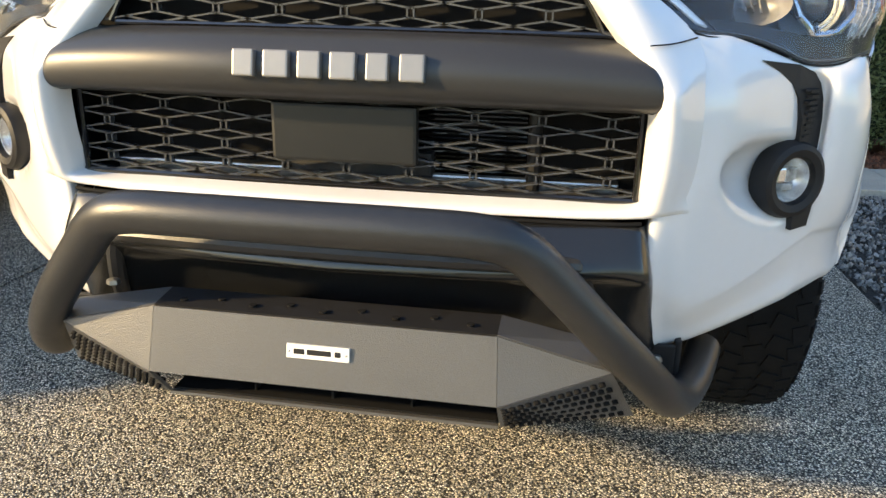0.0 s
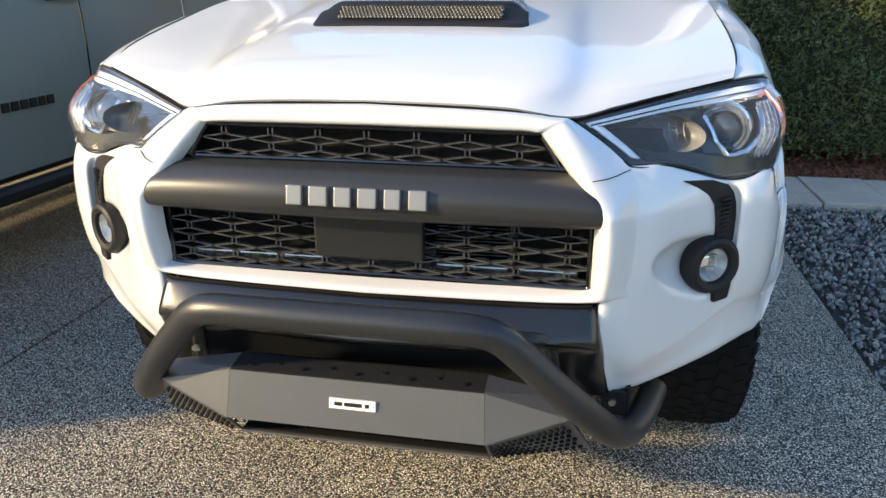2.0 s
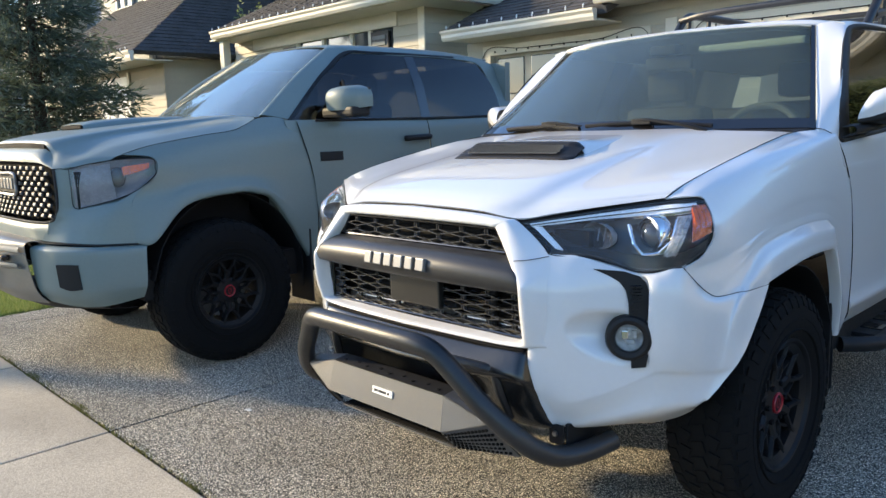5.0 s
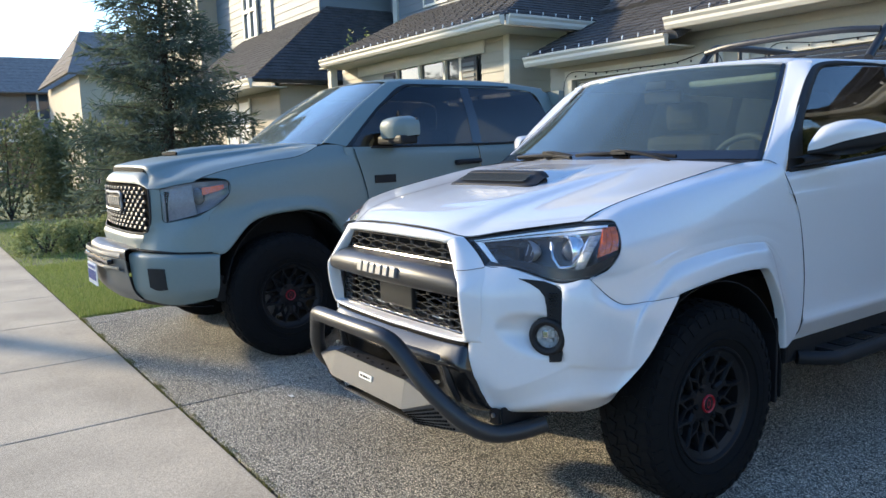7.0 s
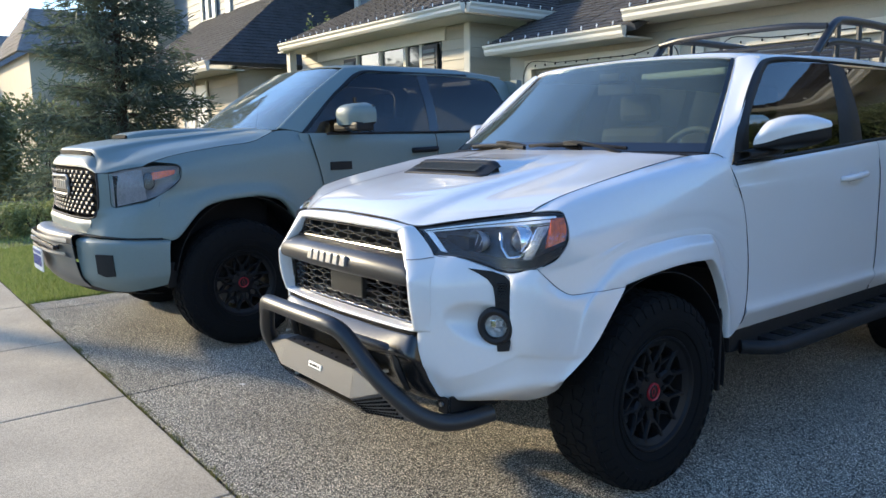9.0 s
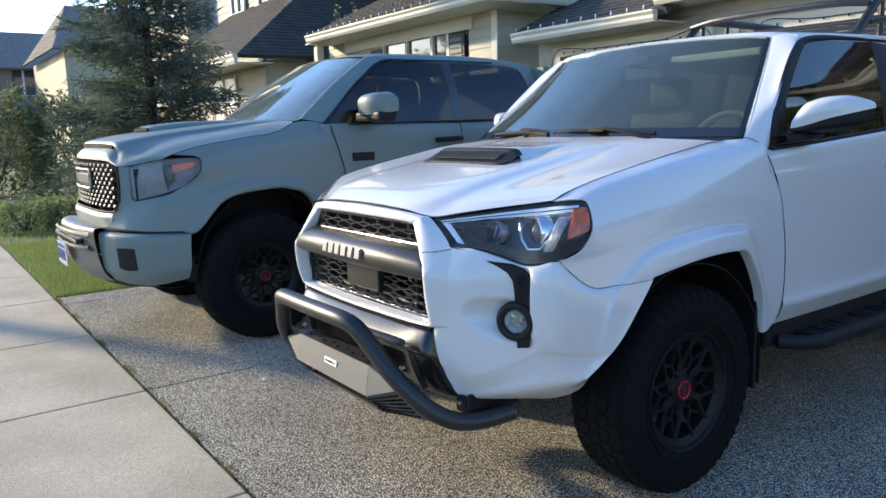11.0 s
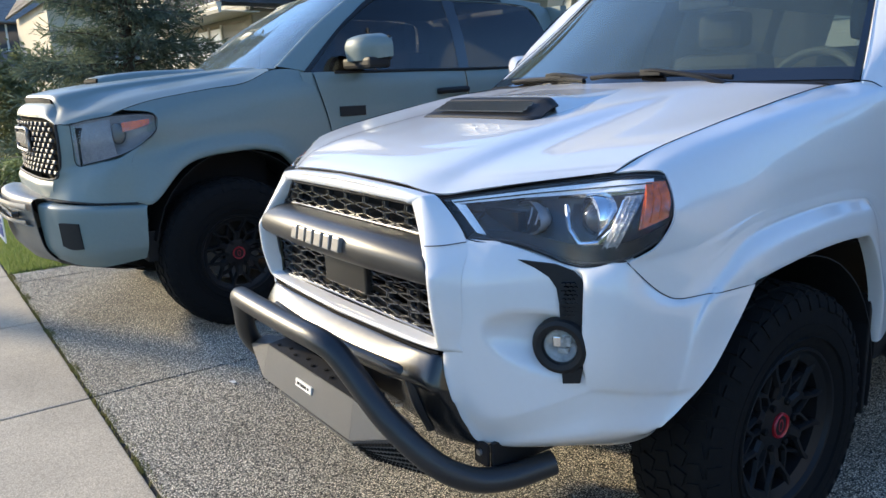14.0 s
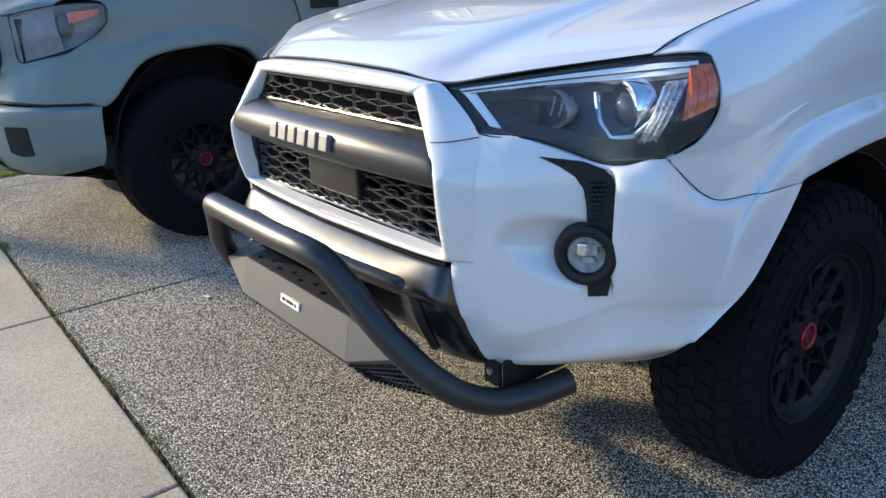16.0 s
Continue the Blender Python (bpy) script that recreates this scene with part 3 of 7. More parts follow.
# doors, quarter panel and greenhouse
for s in (1, -1):
    for nm, y0, y1 in (("front_door", 2.664, 3.955), ("rear_door", 3.963, 4.83)):
        rows = []
        for x, z, a in ((0.896, 0.0, -0.125), (0.914, -0.02, -0.118), (0.925, -0.085, -0.10), (0.932, 1.17, -0.066), (0.936, 1.0, -0.018), (0.936, 0.85, 0.012), (0.932, 0.68, 0.012), (0.945, 0.635, 0.0), (0.93, 0.60, -0.01), (0.90, 0.545, -0.03)):
            row = []
            for u in (0, 0.33, 0.67, 1):
                y = y0 + (y1 - y0) * u + (a * (1 - u) if nm == "front_door" else 0)
                row.append((x + 0.012 * u * (1 - u), y, z if z > 0.3 else belt(y) + z - 0.004))
            rows.append(row)
        d = part(nm, skin(rows, per=4, across=3, side=s), WHITE, suv, smooth=True)
        hy = 3.64 if nm == "front_door" else 4.60
        part("handle", tube([(0.932 * s, hy - 0.13, 1.174), (0.957 * s, hy - 0.10, 1.177), (0.962 * s, hy, 1.184), (0.957 * s, hy + 0.10, 1.191), (0.932 * s, hy + 0.13, 1.194)], [0.012, 0.015, 0.016, 0.015, 0.012], n=10, smooth=5), WHITE, d, smooth=True)
        part("handle_cup", turned([(0, 0.0), (0.0, 0.055), (0.004, 0.058), (0.005, 0.050), (0.001, 0.0)], 24, m=Matrix.Translation((0.9375 * s, hy + 0.02, 1.175)) @ Matrix.Diagonal((s, 1.5, 0.7, 1))), WHITE, d, smooth=True)
    rows = [[(x, 4.838, z), (x, 5.2, z + u), (x - 0.01, 5.6, z + u * 0.6), (x - 0.12, 5.86, z)] for x, z, u in ((0.89, 1.372, 0), (0.925, 1.25, 0), (0.935, 1.0, 0), (0.935, 0.9, 0.03), (0.945, 0.7, 0.2), (0.94, 0.55, 0.32))]
    part("quarter_panel", skin(rows, per=5, across=4, side=s), WHITE, suv, smooth=True)
    arcs = [[(x, 4.835 + r * math.cos(radians(a)), 0.43 + r * math.sin(radians(a))) for a in range(172, -1, -17)] for x, r in ((0.955, 0.468), (0.985, 0.474), (0.984, 0.505), (0.966, 0.535), (0.938, 0.60))]
    part("rear_flare", skin(arcs, per=3, across=4, side=s, ref=(0.7 * s, 4.835, 0.4)), WHITE, suv, smooth=True)
roof = part("roof", skin([
    [(0, 2.90, 1.795), (0.30, 2.915, 1.790), (0.52, 2.94, 1.780), (0.655, 2.975, 1.764), (0.70, 3.0, 1.738)],
    [(0, 3.05, 1.815), (0.30, 3.06, 1.812), (0.54, 3.07, 1.803), (0.675, 3.09, 1.785), (0.72, 3.10, 1.745)],
    [(0, 3.9, 1.835), (0.30, 3.9, 1.832), (0.55, 3.9, 1.822), (0.685, 3.9, 1.80), (0.73, 3.9, 1.765)],
    [(0, 5.0, 1.82), (0.30, 5.0, 1.817), (0.55, 5.0, 1.808), (0.68, 5.0, 1.787), (0.725, 5.0, 1.752)],
    [(0, 5.66, 1.775), (0.30, 5.65, 1.772), (0.54, 5.62, 1.765), (0.66, 5.58, 1.748), (0.70, 5.55, 1.715)],
], per=4, across=5, sym=True, thick=0.01), WHITE, suv, smooth=True)
part("windscreen", skin([
    [(0, 2.33, 1.340), (0.30, 2.36, 1.337), (0.55, 2.415, 1.335), (0.72, 2.455, 1.333), (0.84, 2.50, 1.331)],
    [(0, 2.61, 1.565), (0.28, 2.635, 1.563), (0.50, 2.68, 1.558), (0.64, 2.716, 1.552), (0.738, 2.754, 1.545)],
    [(0, 2.895, 1.790), (0.27, 2.91, 1.785), (0.47, 2.935, 1.778), (0.58, 2.955, 1.768), (0.645, 2.985, 1.755)],
], per=5, across=6, sym=True, thick=0.005), GLASS, suv, "large sloping windscreen glass", smooth=True).visible_shadow = False
part("glass_border", skin([[(0, 2.318, 1.345), (0.30, 2.348, 1.342), (0.55, 2.403, 1.340), (0.72, 2.443, 1.339), (0.834, 2.482, 1.337)], [(0, 2.365, 1.384), (0.29, 2.394, 1.381), (0.54, 2.448, 1.378), (0.705, 2.489, 1.375), (0.816, 2.526, 1.373)]], per=5, across=2, sym=True, thick=0.003), GLOSS, suv, smooth=True)
for s in (1, -1):
    part("glass_border", skin([[(0.843, 2.484, 1.333), (0.792, 2.615, 1.444), (0.742, 2.742, 1.549), (0.697, 2.857, 1.655), (0.652, 2.968, 1.762)], [(0.827, 2.474, 1.336), (0.776, 2.606, 1.447), (0.727, 2.735, 1.553), (0.682, 2.851, 1.659), (0.638, 2.963, 1.765)]], per=4, across=2, side=s, thick=0.003), GLOSS, suv, smooth=True)
    part("windscreen_pillar", skin([
        [(0.85, 2.45, 1.30), (0.842, 2.492, 1.33), (0.791, 2.624, 1.437), (0.741, 2.750, 1.545), (0.697, 2.864, 1.65), (0.652, 2.975, 1.758)],
        [(0.858, 2.462, 1.305), (0.850, 2.503, 1.34), (0.800, 2.635, 1.449), (0.750, 2.762, 1.557), (0.707, 2.877, 1.664), (0.668, 2.985, 1.770)],
        [(0.875, 2.487, 1.302), (0.868, 2.533, 1.337), (0.832, 2.655, 1.455), (0.788, 2.790, 1.572), (0.745, 2.910, 1.690), (0.708, 3.005, 1.775)],
        [(0.898, 2.538, 1.283), (0.884, 2.582, 1.328), (0.860, 2.672, 1.452), (0.820, 2.805, 1.592), (0.781, 2.932, 1.702), (0.755, 3.028, 1.765)],
        [(0.897, 2.575, 1.262), (0.888, 2.60, 1.315), (0.862, 2.69, 1.455), (0.822, 2.815, 1.595), (0.780, 2.955, 1.706), (0.764, 3.055, 1.752)],
    ], per=4, across=4, side=s), WHITE, suv, smooth=True)
    part("door_jamb", skin([[(x - 0.020, y - 0.05, z), (x - 0.014, y, z), (x - 0.020, y + 0.05, z)] for x, y, z in ((0.903, 2.545, 1.283), (0.924, 2.58, 1.205), (0.934, 2.629, 1.09), (0.937, 2.667, 0.90), (0.937, 2.675, 0.76), (0.937, 2.667, 0.66), (0.937, 2.640, 0.60))], per=2, across=4, side=s), WHITE, suv, smooth=True)
    glz = []
    for fy, ry in (((2.70, 2.735, 2.86, 3.06), (3.58, 3.60, 3.63, 3.66)), ((3.83, 3.83, 3.83, 3.83), (4.74, 4.73, 4.72, 4.70)), ((4.86, 4.84, 4.82, 4.80), (5.50, 5.49, 5.47, 5.45))):
        glz.append([[(x + 0.004 * k, y0 + (y1 - y0) * k / 2, (z or belt(y0 + (y1 - y0) * k / 2) - 0.004) + (0.008 * k if z and z > 1.7 else 0)) for k in range(3)] for y0, y1, x, z in zip(fy, ry, (0.884, 0.856, 0.816, 0.762), (0, 1.49, 1.61, 1.742))])
    for nm, g in zip(("side_glass", "rear_side_glass", "quarter_glass"), glz):
        part(nm, skin(g, per=4, across=4, side=s), TINT, suv, smooth=True).visible_shadow = False
    for nm, ga, gb in (("door_pillar", glz[0], glz[1]), ("rear_pillar", glz[1], glz[2])):
        part(nm, skin([[(a[2][0], a[2][1] - 0.012, a[2][2]), (max(a[2][0], b[0][0]) + 0.006, (a[2][1] + b[0][1]) / 2, (a[2][2] + b[0][2]) / 2), (b[0][0], b[0][1] + 0.012, b[0][2])] for a, b in zip(ga, gb)], per=4, across=4, side=s), BLACK, suv, smooth=True)
    front = [(0.893, 2.59, 1.275), (0.878, 2.635, 1.39), (0.858, 2.684, 1.463), (0.82, 2.806, 1.600), (0.780, 2.945, 1.712), (0.766, 3.05, 1.756), (0.766, 3.277, 1.775), (0.768, 3.66, 1.782), (0.768, 4.3, 1.778), (0.762, 5.0, 1.762), (0.745, 5.46, 1.74)]
    inner = [(0.890, 2.73, 1.29), (0.878, 2.735, 1.39), (0.862, 2.765, 1.485), (0.822, 2.885, 1.600), (0.783, 3.012, 1.700), (0.768, 3.10, 1.736), (0.767, 3.30, 1.750), (0.768, 3.66, 1.758), (0.768, 4.3, 1.758), (0.762, 5.0, 1.742), (0.745, 5.45, 1.72)]
    part("window_frame", skin([front, [((a[0] + b[0]) / 2 + 0.005, (a[1] + b[1]) / 2, (a[2] + b[2]) / 2) for a, b in zip(front, inner)], inner], per=4, across=3, side=s, thick=0.006), BLACK, suv, "black window surround", smooth=True)
    part("roof_side", skin([[(0.700, 2.985, 1.760), (0.725, 3.10, 1.778), (0.735, 3.9, 1.800), (0.73, 5.0, 1.785), (0.70, 5.55, 1.74)], [(0.745, 3.0, 1.755), (0.758, 3.10, 1.775), (0.770, 3.9, 1.790), (0.762, 5.0, 1.770), (0.735, 5.55, 1.73)], [(0.755, 3.01, 1.735), (0.766, 3.10, 1.758), (0.774, 3.9, 1.772), (0.766, 5.0, 1.752), (0.74, 5.55, 1.71)]], per=4, across=3, side=s), WHITE, suv, smooth=True)
    part("belt_moulding", tube([(0.900 * s, y, belt(y) - 0.001) for y in (2.60, 2.8, 3.0, 3.3, 3.6, 4.0, 4.4, 4.86)], 0.009, n=8, smooth=3), BLACK, suv, smooth=True)
part("tailgate", skin([[(-0.7, 5.66, 1.74), (0, 5.74, 1.76), (0.7, 5.66, 1.74)], [(-0.82, 5.84, 1.37), (0, 5.90, 1.37), (0.82, 5.84, 1.37)], [(-0.82, 5.87, 0.9), (0, 5.92, 0.9), (0.82, 5.87, 0.9)], [(-0.82, 5.85, 0.5), (0, 5.90, 0.5), (0.82, 5.85, 0.5)]], per=4, across=3), WHITE, suv, smooth=True)
part("floor_pan", boxed(-0.62, 0.62, 1.60, 5.8, 0.40, 0.52, bevel=0.03), BLACK, suv)
part("engine_bay", boxed(-0.60, 0.60, 1.50, 2.35, 0.5, 1.0, bevel=0.05), DARK, suv)


def hexlattice(zlo, zhi, cols, pitch, rise, y, xlim, t=0.0029, depth=0.013, phase=0.0, bend=0.0):
    """A grille of long hexagons: upright stubs at the columns, slanting bars that meet between them."""
    bm = bmesh.new()

    def bar(x0, z0, x1, z1):
        if max(z0, z1) > zhi + 0.002 or min(z0, z1) < zlo - 0.002 or max(abs(x0), abs(x1)) > xlim((z0 + z1) / 2):
            return
        a, b = Vector((x0, 0, z0)), Vector((x1, 0, z1))
        d = b - a
        m = Matrix.Translation(((x0 + x1) / 2, y + bend * ((x0 + x1) / 2) ** 2 + depth / 2, (z0 + z1) / 2)) @ Matrix.Rotation(-math.atan2(d.z, d.x), 4, "Y")
        box(bm, -d.length / 2 - t / 2, d.length / 2 + t / 2, -depth / 2, depth / 2, -t / 2, t / 2, m=m)

    n = int((zhi - zlo) / rise) + 2
    for i in range(-cols, cols + 1):
        x = i * pitch + phase
        for j in range(n):
            z = zlo + (j - 0.25) * rise
            for e in (-0.0052, 0.0052):
                bar(x + e, z - rise * 0.22, x + e, z + rise * 0.22)
            for s in (-1, 1):
                bar(x, z + rise * 0.22, x + s * pitch / 2, z + rise * 0.5)
                bar(x, z - rise * 0.22, x + s * pitch / 2, z - rise * 0.5)
    return bm


def plate3d(pts, n, t):
    """A thin piece with an outline in space, t thick along n."""
    bm = bmesh.new()
    n = Vector(n).normalized() * t
    a, b = [bm.verts.new(Vector(p) + n) for p in pts], [bm.verts.new(Vector(p) - n) for p in pts]
    bm.faces.new(a), bm.faces.new(b[::-1])
    for i in range(len(a)):
        bm.faces.new((a[i], b[i], b[(i + 1) % len(a)], a[(i + 1) % len(a)]))
    bmesh.ops.recalc_face_normals(bm, faces=bm.faces)
    return bm


def mx(pts, s):
    return [(x * s, y, z) for x, y, z in pts]


# grille
lower = part("lower_grille", hexlattice(0.742, 0.885, 5, 0.109, 0.032, 1.212, lambda z: 0.495, phase=0.0), GRILLE, suv, "gloss black mesh of long hexagons")
upper = part("upper_grille", hexlattice(0.998, 1.066, 4, 0.109, 0.032, 1.215, lambda z: 0.440 - (z - 1.0) * 0.65, phase=0.0), GRILLE, suv, "gloss black mesh of long hexagons")
part("grille_frame", tube([(-0.483, 1.212, 0.89), (-0.483, 1.212, 0.742), (-0.475, 1.212, 0.738), (0.475, 1.212, 0.738), (0.483, 1.212, 0.742), (0.483, 1.212, 0.89)], 0.006, n=8, smooth=4), GLOSS, suv, smooth=True)
part("grille_frame", tube([(-0.41, 1.216, 0.998), (-0.372, 1.22, 1.060), (-0.34, 1.221, 1.067), (0.34, 1.221, 1.067), (0.372, 1.22, 1.060), (0.41, 1.216, 0.998), (0.40, 1.216, 0.996), (-0.40, 1.216, 0.996)], 0.005, n=8, smooth=4), GLOSS, suv, smooth=True)
part("grille_bar", skin([
    [(0, 1.205, 0.994), (0.25, 1.207, 0.993), (0.42, 1.215, 0.990), (0.440, 1.218, 0.988)],
    [(0, 1.150, 0.990), (0.25, 1.156, 0.988), (0.445, 1.185, 0.978), (0.468, 1.195, 0.970)],
    [(0, 1.118, 0.966), (0.25, 1.126, 0.964), (0.465, 1.155, 0.955), (0.490, 1.168, 0.948)],
    [(0, 1.108, 0.935), (0.25, 1.116, 0.934), (0.478, 1.146, 0.928), (0.504, 1.160, 0.925)],
    [(0, 1.116, 0.903), (0.25, 1.124, 0.902), (0.482, 1.150, 0.900), (0.512, 1.165, 0.899)],
    [(0, 1.150, 0.886), (0.25, 1.156, 0.886), (0.478, 1.170, 0.886), (0.500, 1.180, 0.887)],
    [(0, 1.215, 0.886), (0.25, 1.215, 0.886), (0.46, 1.215, 0.886), (0.485, 1.215, 0.887)],
], per=6, across=4, sym=True), GARN, suv, "broad matte dark grey bar across the grille", smooth=True)
for i in range(6):
    x = -0.127 + i * 0.0525
    w = (0.017, 0.020, 0.018, 0.020, 0.017, 0.019)[i]
    m = Matrix.Translation((x, 1.106 + 0.13 * x * x, 0.945)) @ Matrix.Rotation(radians(-11), 4, "X")
    part("nameplate_block", boxed(-w, w, -0.008, 0.012, -0.0205, 0.0205, bevel=0.003, m=m), LETTER, suv, "plain raised silver-grey nameplate block")
part("sensor_cover", boxed(-0.125, 0.125, 1.196, 1.222, 0.779, 0.876, bevel=0.006), surf("matt sensor cover", (0.010, 0.011, 0.0115), 0.36, var=0.1), suv, "flat black sensor cover panel")
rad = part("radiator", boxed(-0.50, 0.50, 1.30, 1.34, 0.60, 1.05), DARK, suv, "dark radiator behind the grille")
for i in range(17):
    part("fin", boxed(0.02, 0.30, 1.28, 1.30, 0.75 + i * 0.008, 0.753 + i * 0.008), GLOSS, rad)
part("pipe", tube([(0.315, 1.26, 0.70), (0.315, 1.26, 0.80), (0.315, 1.265, 0.90)], 0.012, n=10), BLACK, rad, smooth=True)
part("crossmember", boxed(-0.46, 0.46, 1.27, 1.31, 0.725, 0.752, bevel=0.004), DULL, rad, "bare metal crossmember")
part("duct", boxed(-0.13, 0.14, 1.26, 1.30, 0.745, 0.79, bevel=0.006), GREYIN, rad)
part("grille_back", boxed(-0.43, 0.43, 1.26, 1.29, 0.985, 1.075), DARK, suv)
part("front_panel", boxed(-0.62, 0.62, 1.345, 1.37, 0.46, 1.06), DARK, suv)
# lower valance
part("valance", skin([c + [(c[-1][0] + 0.012, c[-1][1] + 0.07, c[-1][2])] for c in (
    [(0, 1.170, 0.706), (0.30, 1.176, 0.704), (0.445, 1.180, 0.706), (0.495, 1.187, 0.704)],
    [(0, 1.156, 0.698), (0.30, 1.162, 0.696), (0.450, 1.168, 0.698), (0.500, 1.180, 0.690)],
    [(0, 1.105, 0.640), (0.30, 1.118, 0.640), (0.465, 1.138, 0.640), (0.511, 1.158, 0.630)],
    [(0, 1.110, 0.615), (0.28, 1.125, 0.615), (0.440, 1.150, 0.615), (0.515, 1.172, 0.606)],
    [(0, 1.190, 0.600), (0.28, 1.190, 0.598), (0.425, 1.162, 0.575), (0.522, 1.205, 0.550)],
    [(0, 1.205, 0.540), (0.28, 1.205, 0.535), (0.440, 1.182, 0.515), (0.534, 1.234, 0.495)],
    [(0, 1.225, 0.470), (0.28, 1.225, 0.465), (0.455, 1.225, 0.455), (0.545, 1.270, 0.450)],
    [(0, 1.34, 0.455), (0.28, 1.34, 0.45), (0.440, 1.36, 0.447), (0.552, 1.38, 0.443)],
)], per=6, across=4, sym=True), surf("semi-gloss black plastic", (0.009, 0.0095, 0.010), 0.24, var=0.2, coat=0.2), suv, "gloss black lower bumper panel", smooth=True)
part("valance_moulding", tube([(-0.430, 1.200, 0.48), (-0.420, 1.166, 0.56), (-0.405, 1.150, 0.632), (-0.36, 1.128, 0.648), (-0.18, 1.108, 0.652), (0, 1.102, 0.653), (0.18, 1.108, 0.652), (0.36, 1.128, 0.648), (0.405, 1.150, 0.632), (0.420, 1.166, 0.56), (0.430, 1.200, 0.48)], 0.016, n=10), SATIN, suv, "raised black moulding round the lower intake", smooth=True)
# skid plate
skid = part("skid_plate", bmesh.new(), PLATE, suv, "textured black steel skid plate")
A, B, C, D = (0.284, 1.052, 0.553), (0.290, 1.028, 0.445), (0.462, 1.062, 0.506), (0.510, 1.15, 0.388)
E2, G2 = (0.292, 1.092, 0.374), (0.285, 1.115, 0.560)
# top flange is the same steel; its darker black imitates shade on it
for nm, pts, n in (("centre_face", [mx([A], -1)[0], A, B, mx([B], -1)[0]], (0, -1, 0.15)), ("top_flange", [mx([A], -1)[0], A, G2, mx([G2], -1)[0]], (0, -0.15, 1))):
    part(nm, plate3d(pts, n, 0.003), PLATE if nm == "centre_face" else BLACK, skid)
for s in (1, -1):
    part("wing_face", plate3d(mx([A, C, B], s), (0.25 * s, -0.95, 0.2), 0.003), PLATE, skid)
    part("wing_flange", plate3d(mx([A, C, (0.47, 1.12, 0.522), G2], s), (0, -0.15, 1), 0.003), PLATE, skid)
    part("perforated_face", plate3d(mx([B, C, D, E2], s), (0.3 * s, -0.8, -0.5), 0.003), PLATE, skid)
    # near-black plugs stand for the shade inside each hole
    holes = bmesh.new()
    b, c, d, e = (Vector(mx([q], s)[0]) for q in (B, C, D, E2))
    for j in range(6):
        for i in range(13):
            u, v = (i + 0.8 + 0.5 * (j % 2)) / 14.5, (j + 0.8) / 6.8
            p = b.lerp(c, u).lerp(e.lerp(d, u), v)
            nrm = (c - b).cross(e - b).normalized() * s
            m = Matrix.Translation(p) @ nrm.to_track_quat("Z", "Y").to_matrix().to_4x4()
            bmesh.ops.create_cone(holes, cap_ends=True, segments=7, radius1=0.0042, radius2=0.0042, depth=0.02, matrix=m @ Matrix.Diagonal((1.3, 0.8, 1, 1)))
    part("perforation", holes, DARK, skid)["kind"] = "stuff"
part("lower_lip", boxed(-0.29, 0.29, 1.082, 1.125, 0.372, 0.378, bevel=0.001), PLATE, skid)
# near-black sheets and ribs colour in the shade of the open slot
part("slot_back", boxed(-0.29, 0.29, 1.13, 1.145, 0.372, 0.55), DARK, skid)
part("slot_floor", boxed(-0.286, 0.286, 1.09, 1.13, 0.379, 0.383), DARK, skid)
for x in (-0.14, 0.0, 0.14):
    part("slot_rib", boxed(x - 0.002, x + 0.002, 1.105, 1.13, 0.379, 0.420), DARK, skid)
for i in range(9):
    x = -0.24 + i * 0.06
    # near-black disc in place of a shaded hole
    part("flange_hole", turned([(0, 0), (0, 0.0065), (0.003, 0.0065), (0.003, 0)], 10, m=Matrix.Translation((x, 1.070 + 0.014 * (i % 2), 0.5595)) @ Matrix.Rotation(radians(-90), 4, "Y")), DARK, skid)
for s in (1, -1):
    part("bolt", turned([(0, 0), (0, 0.012), (0.008, 0.011), (0.010, 0)], 6, m=Matrix.Translation((0.40 * s, 1.12, 0.557)) @ Matrix.Rotation(radians(-90), 4, "Y")), DULL, skid)
badge = part("badge", boxed(-0.051, 0.053, -0.003, 0.003, -0.0115, 0.0115, bevel=0.001, m=Matrix.Translation((0, 1.036, 0.504)) @ Matrix.Rotation(radians(-8.5), 4, "X")), BADGE, skid, "small white badge with plain dark marks")
for x, w in ((-0.030, 0.009), (0.003, 0.020), (0.034, 0.005)):
    part("mark", boxed(x - w, x + w, -0.0040, 0, -0.0045, 0.0045, bevel=0.001, m=Matrix.Translation((0, 1.036, 0.504)) @ Matrix.Rotation(radians(-8.5), 4, "X")), BLACK, badge)
for x in (-0.047, 0.048):
    part("rivet", turned([(0, 0), (0, 0.003), (0.0015, 0)], 8, m=Matrix.Translation((x, 1.033, 0.504)) @ Matrix.Rotation(radians(-90), 4, "Z")), DULL, badge)
# bull bar
half = [(0.0, 0.958, 0.742), (0.16, 0.959, 0.742), (0.262, 0.968, 0.737), (0.318, 0.986, 0.715), (0.374, 1.010, 0.657), (0.450, 1.042, 0.570), (0.517, 1.092, 0.488), (0.560, 1.150, 0.428), (0.594, 1.222, 0.391), (0.630, 1.308, 0.387), (0.663, 1.415, 0.402)]
part("bull_bar", tube([(-x, y, z) for x, y, z in half[:0:-1]] + half, 0.0325, n=20, smooth=6), SATIN, suv, "bent satin black tube bull bar", smooth=True)
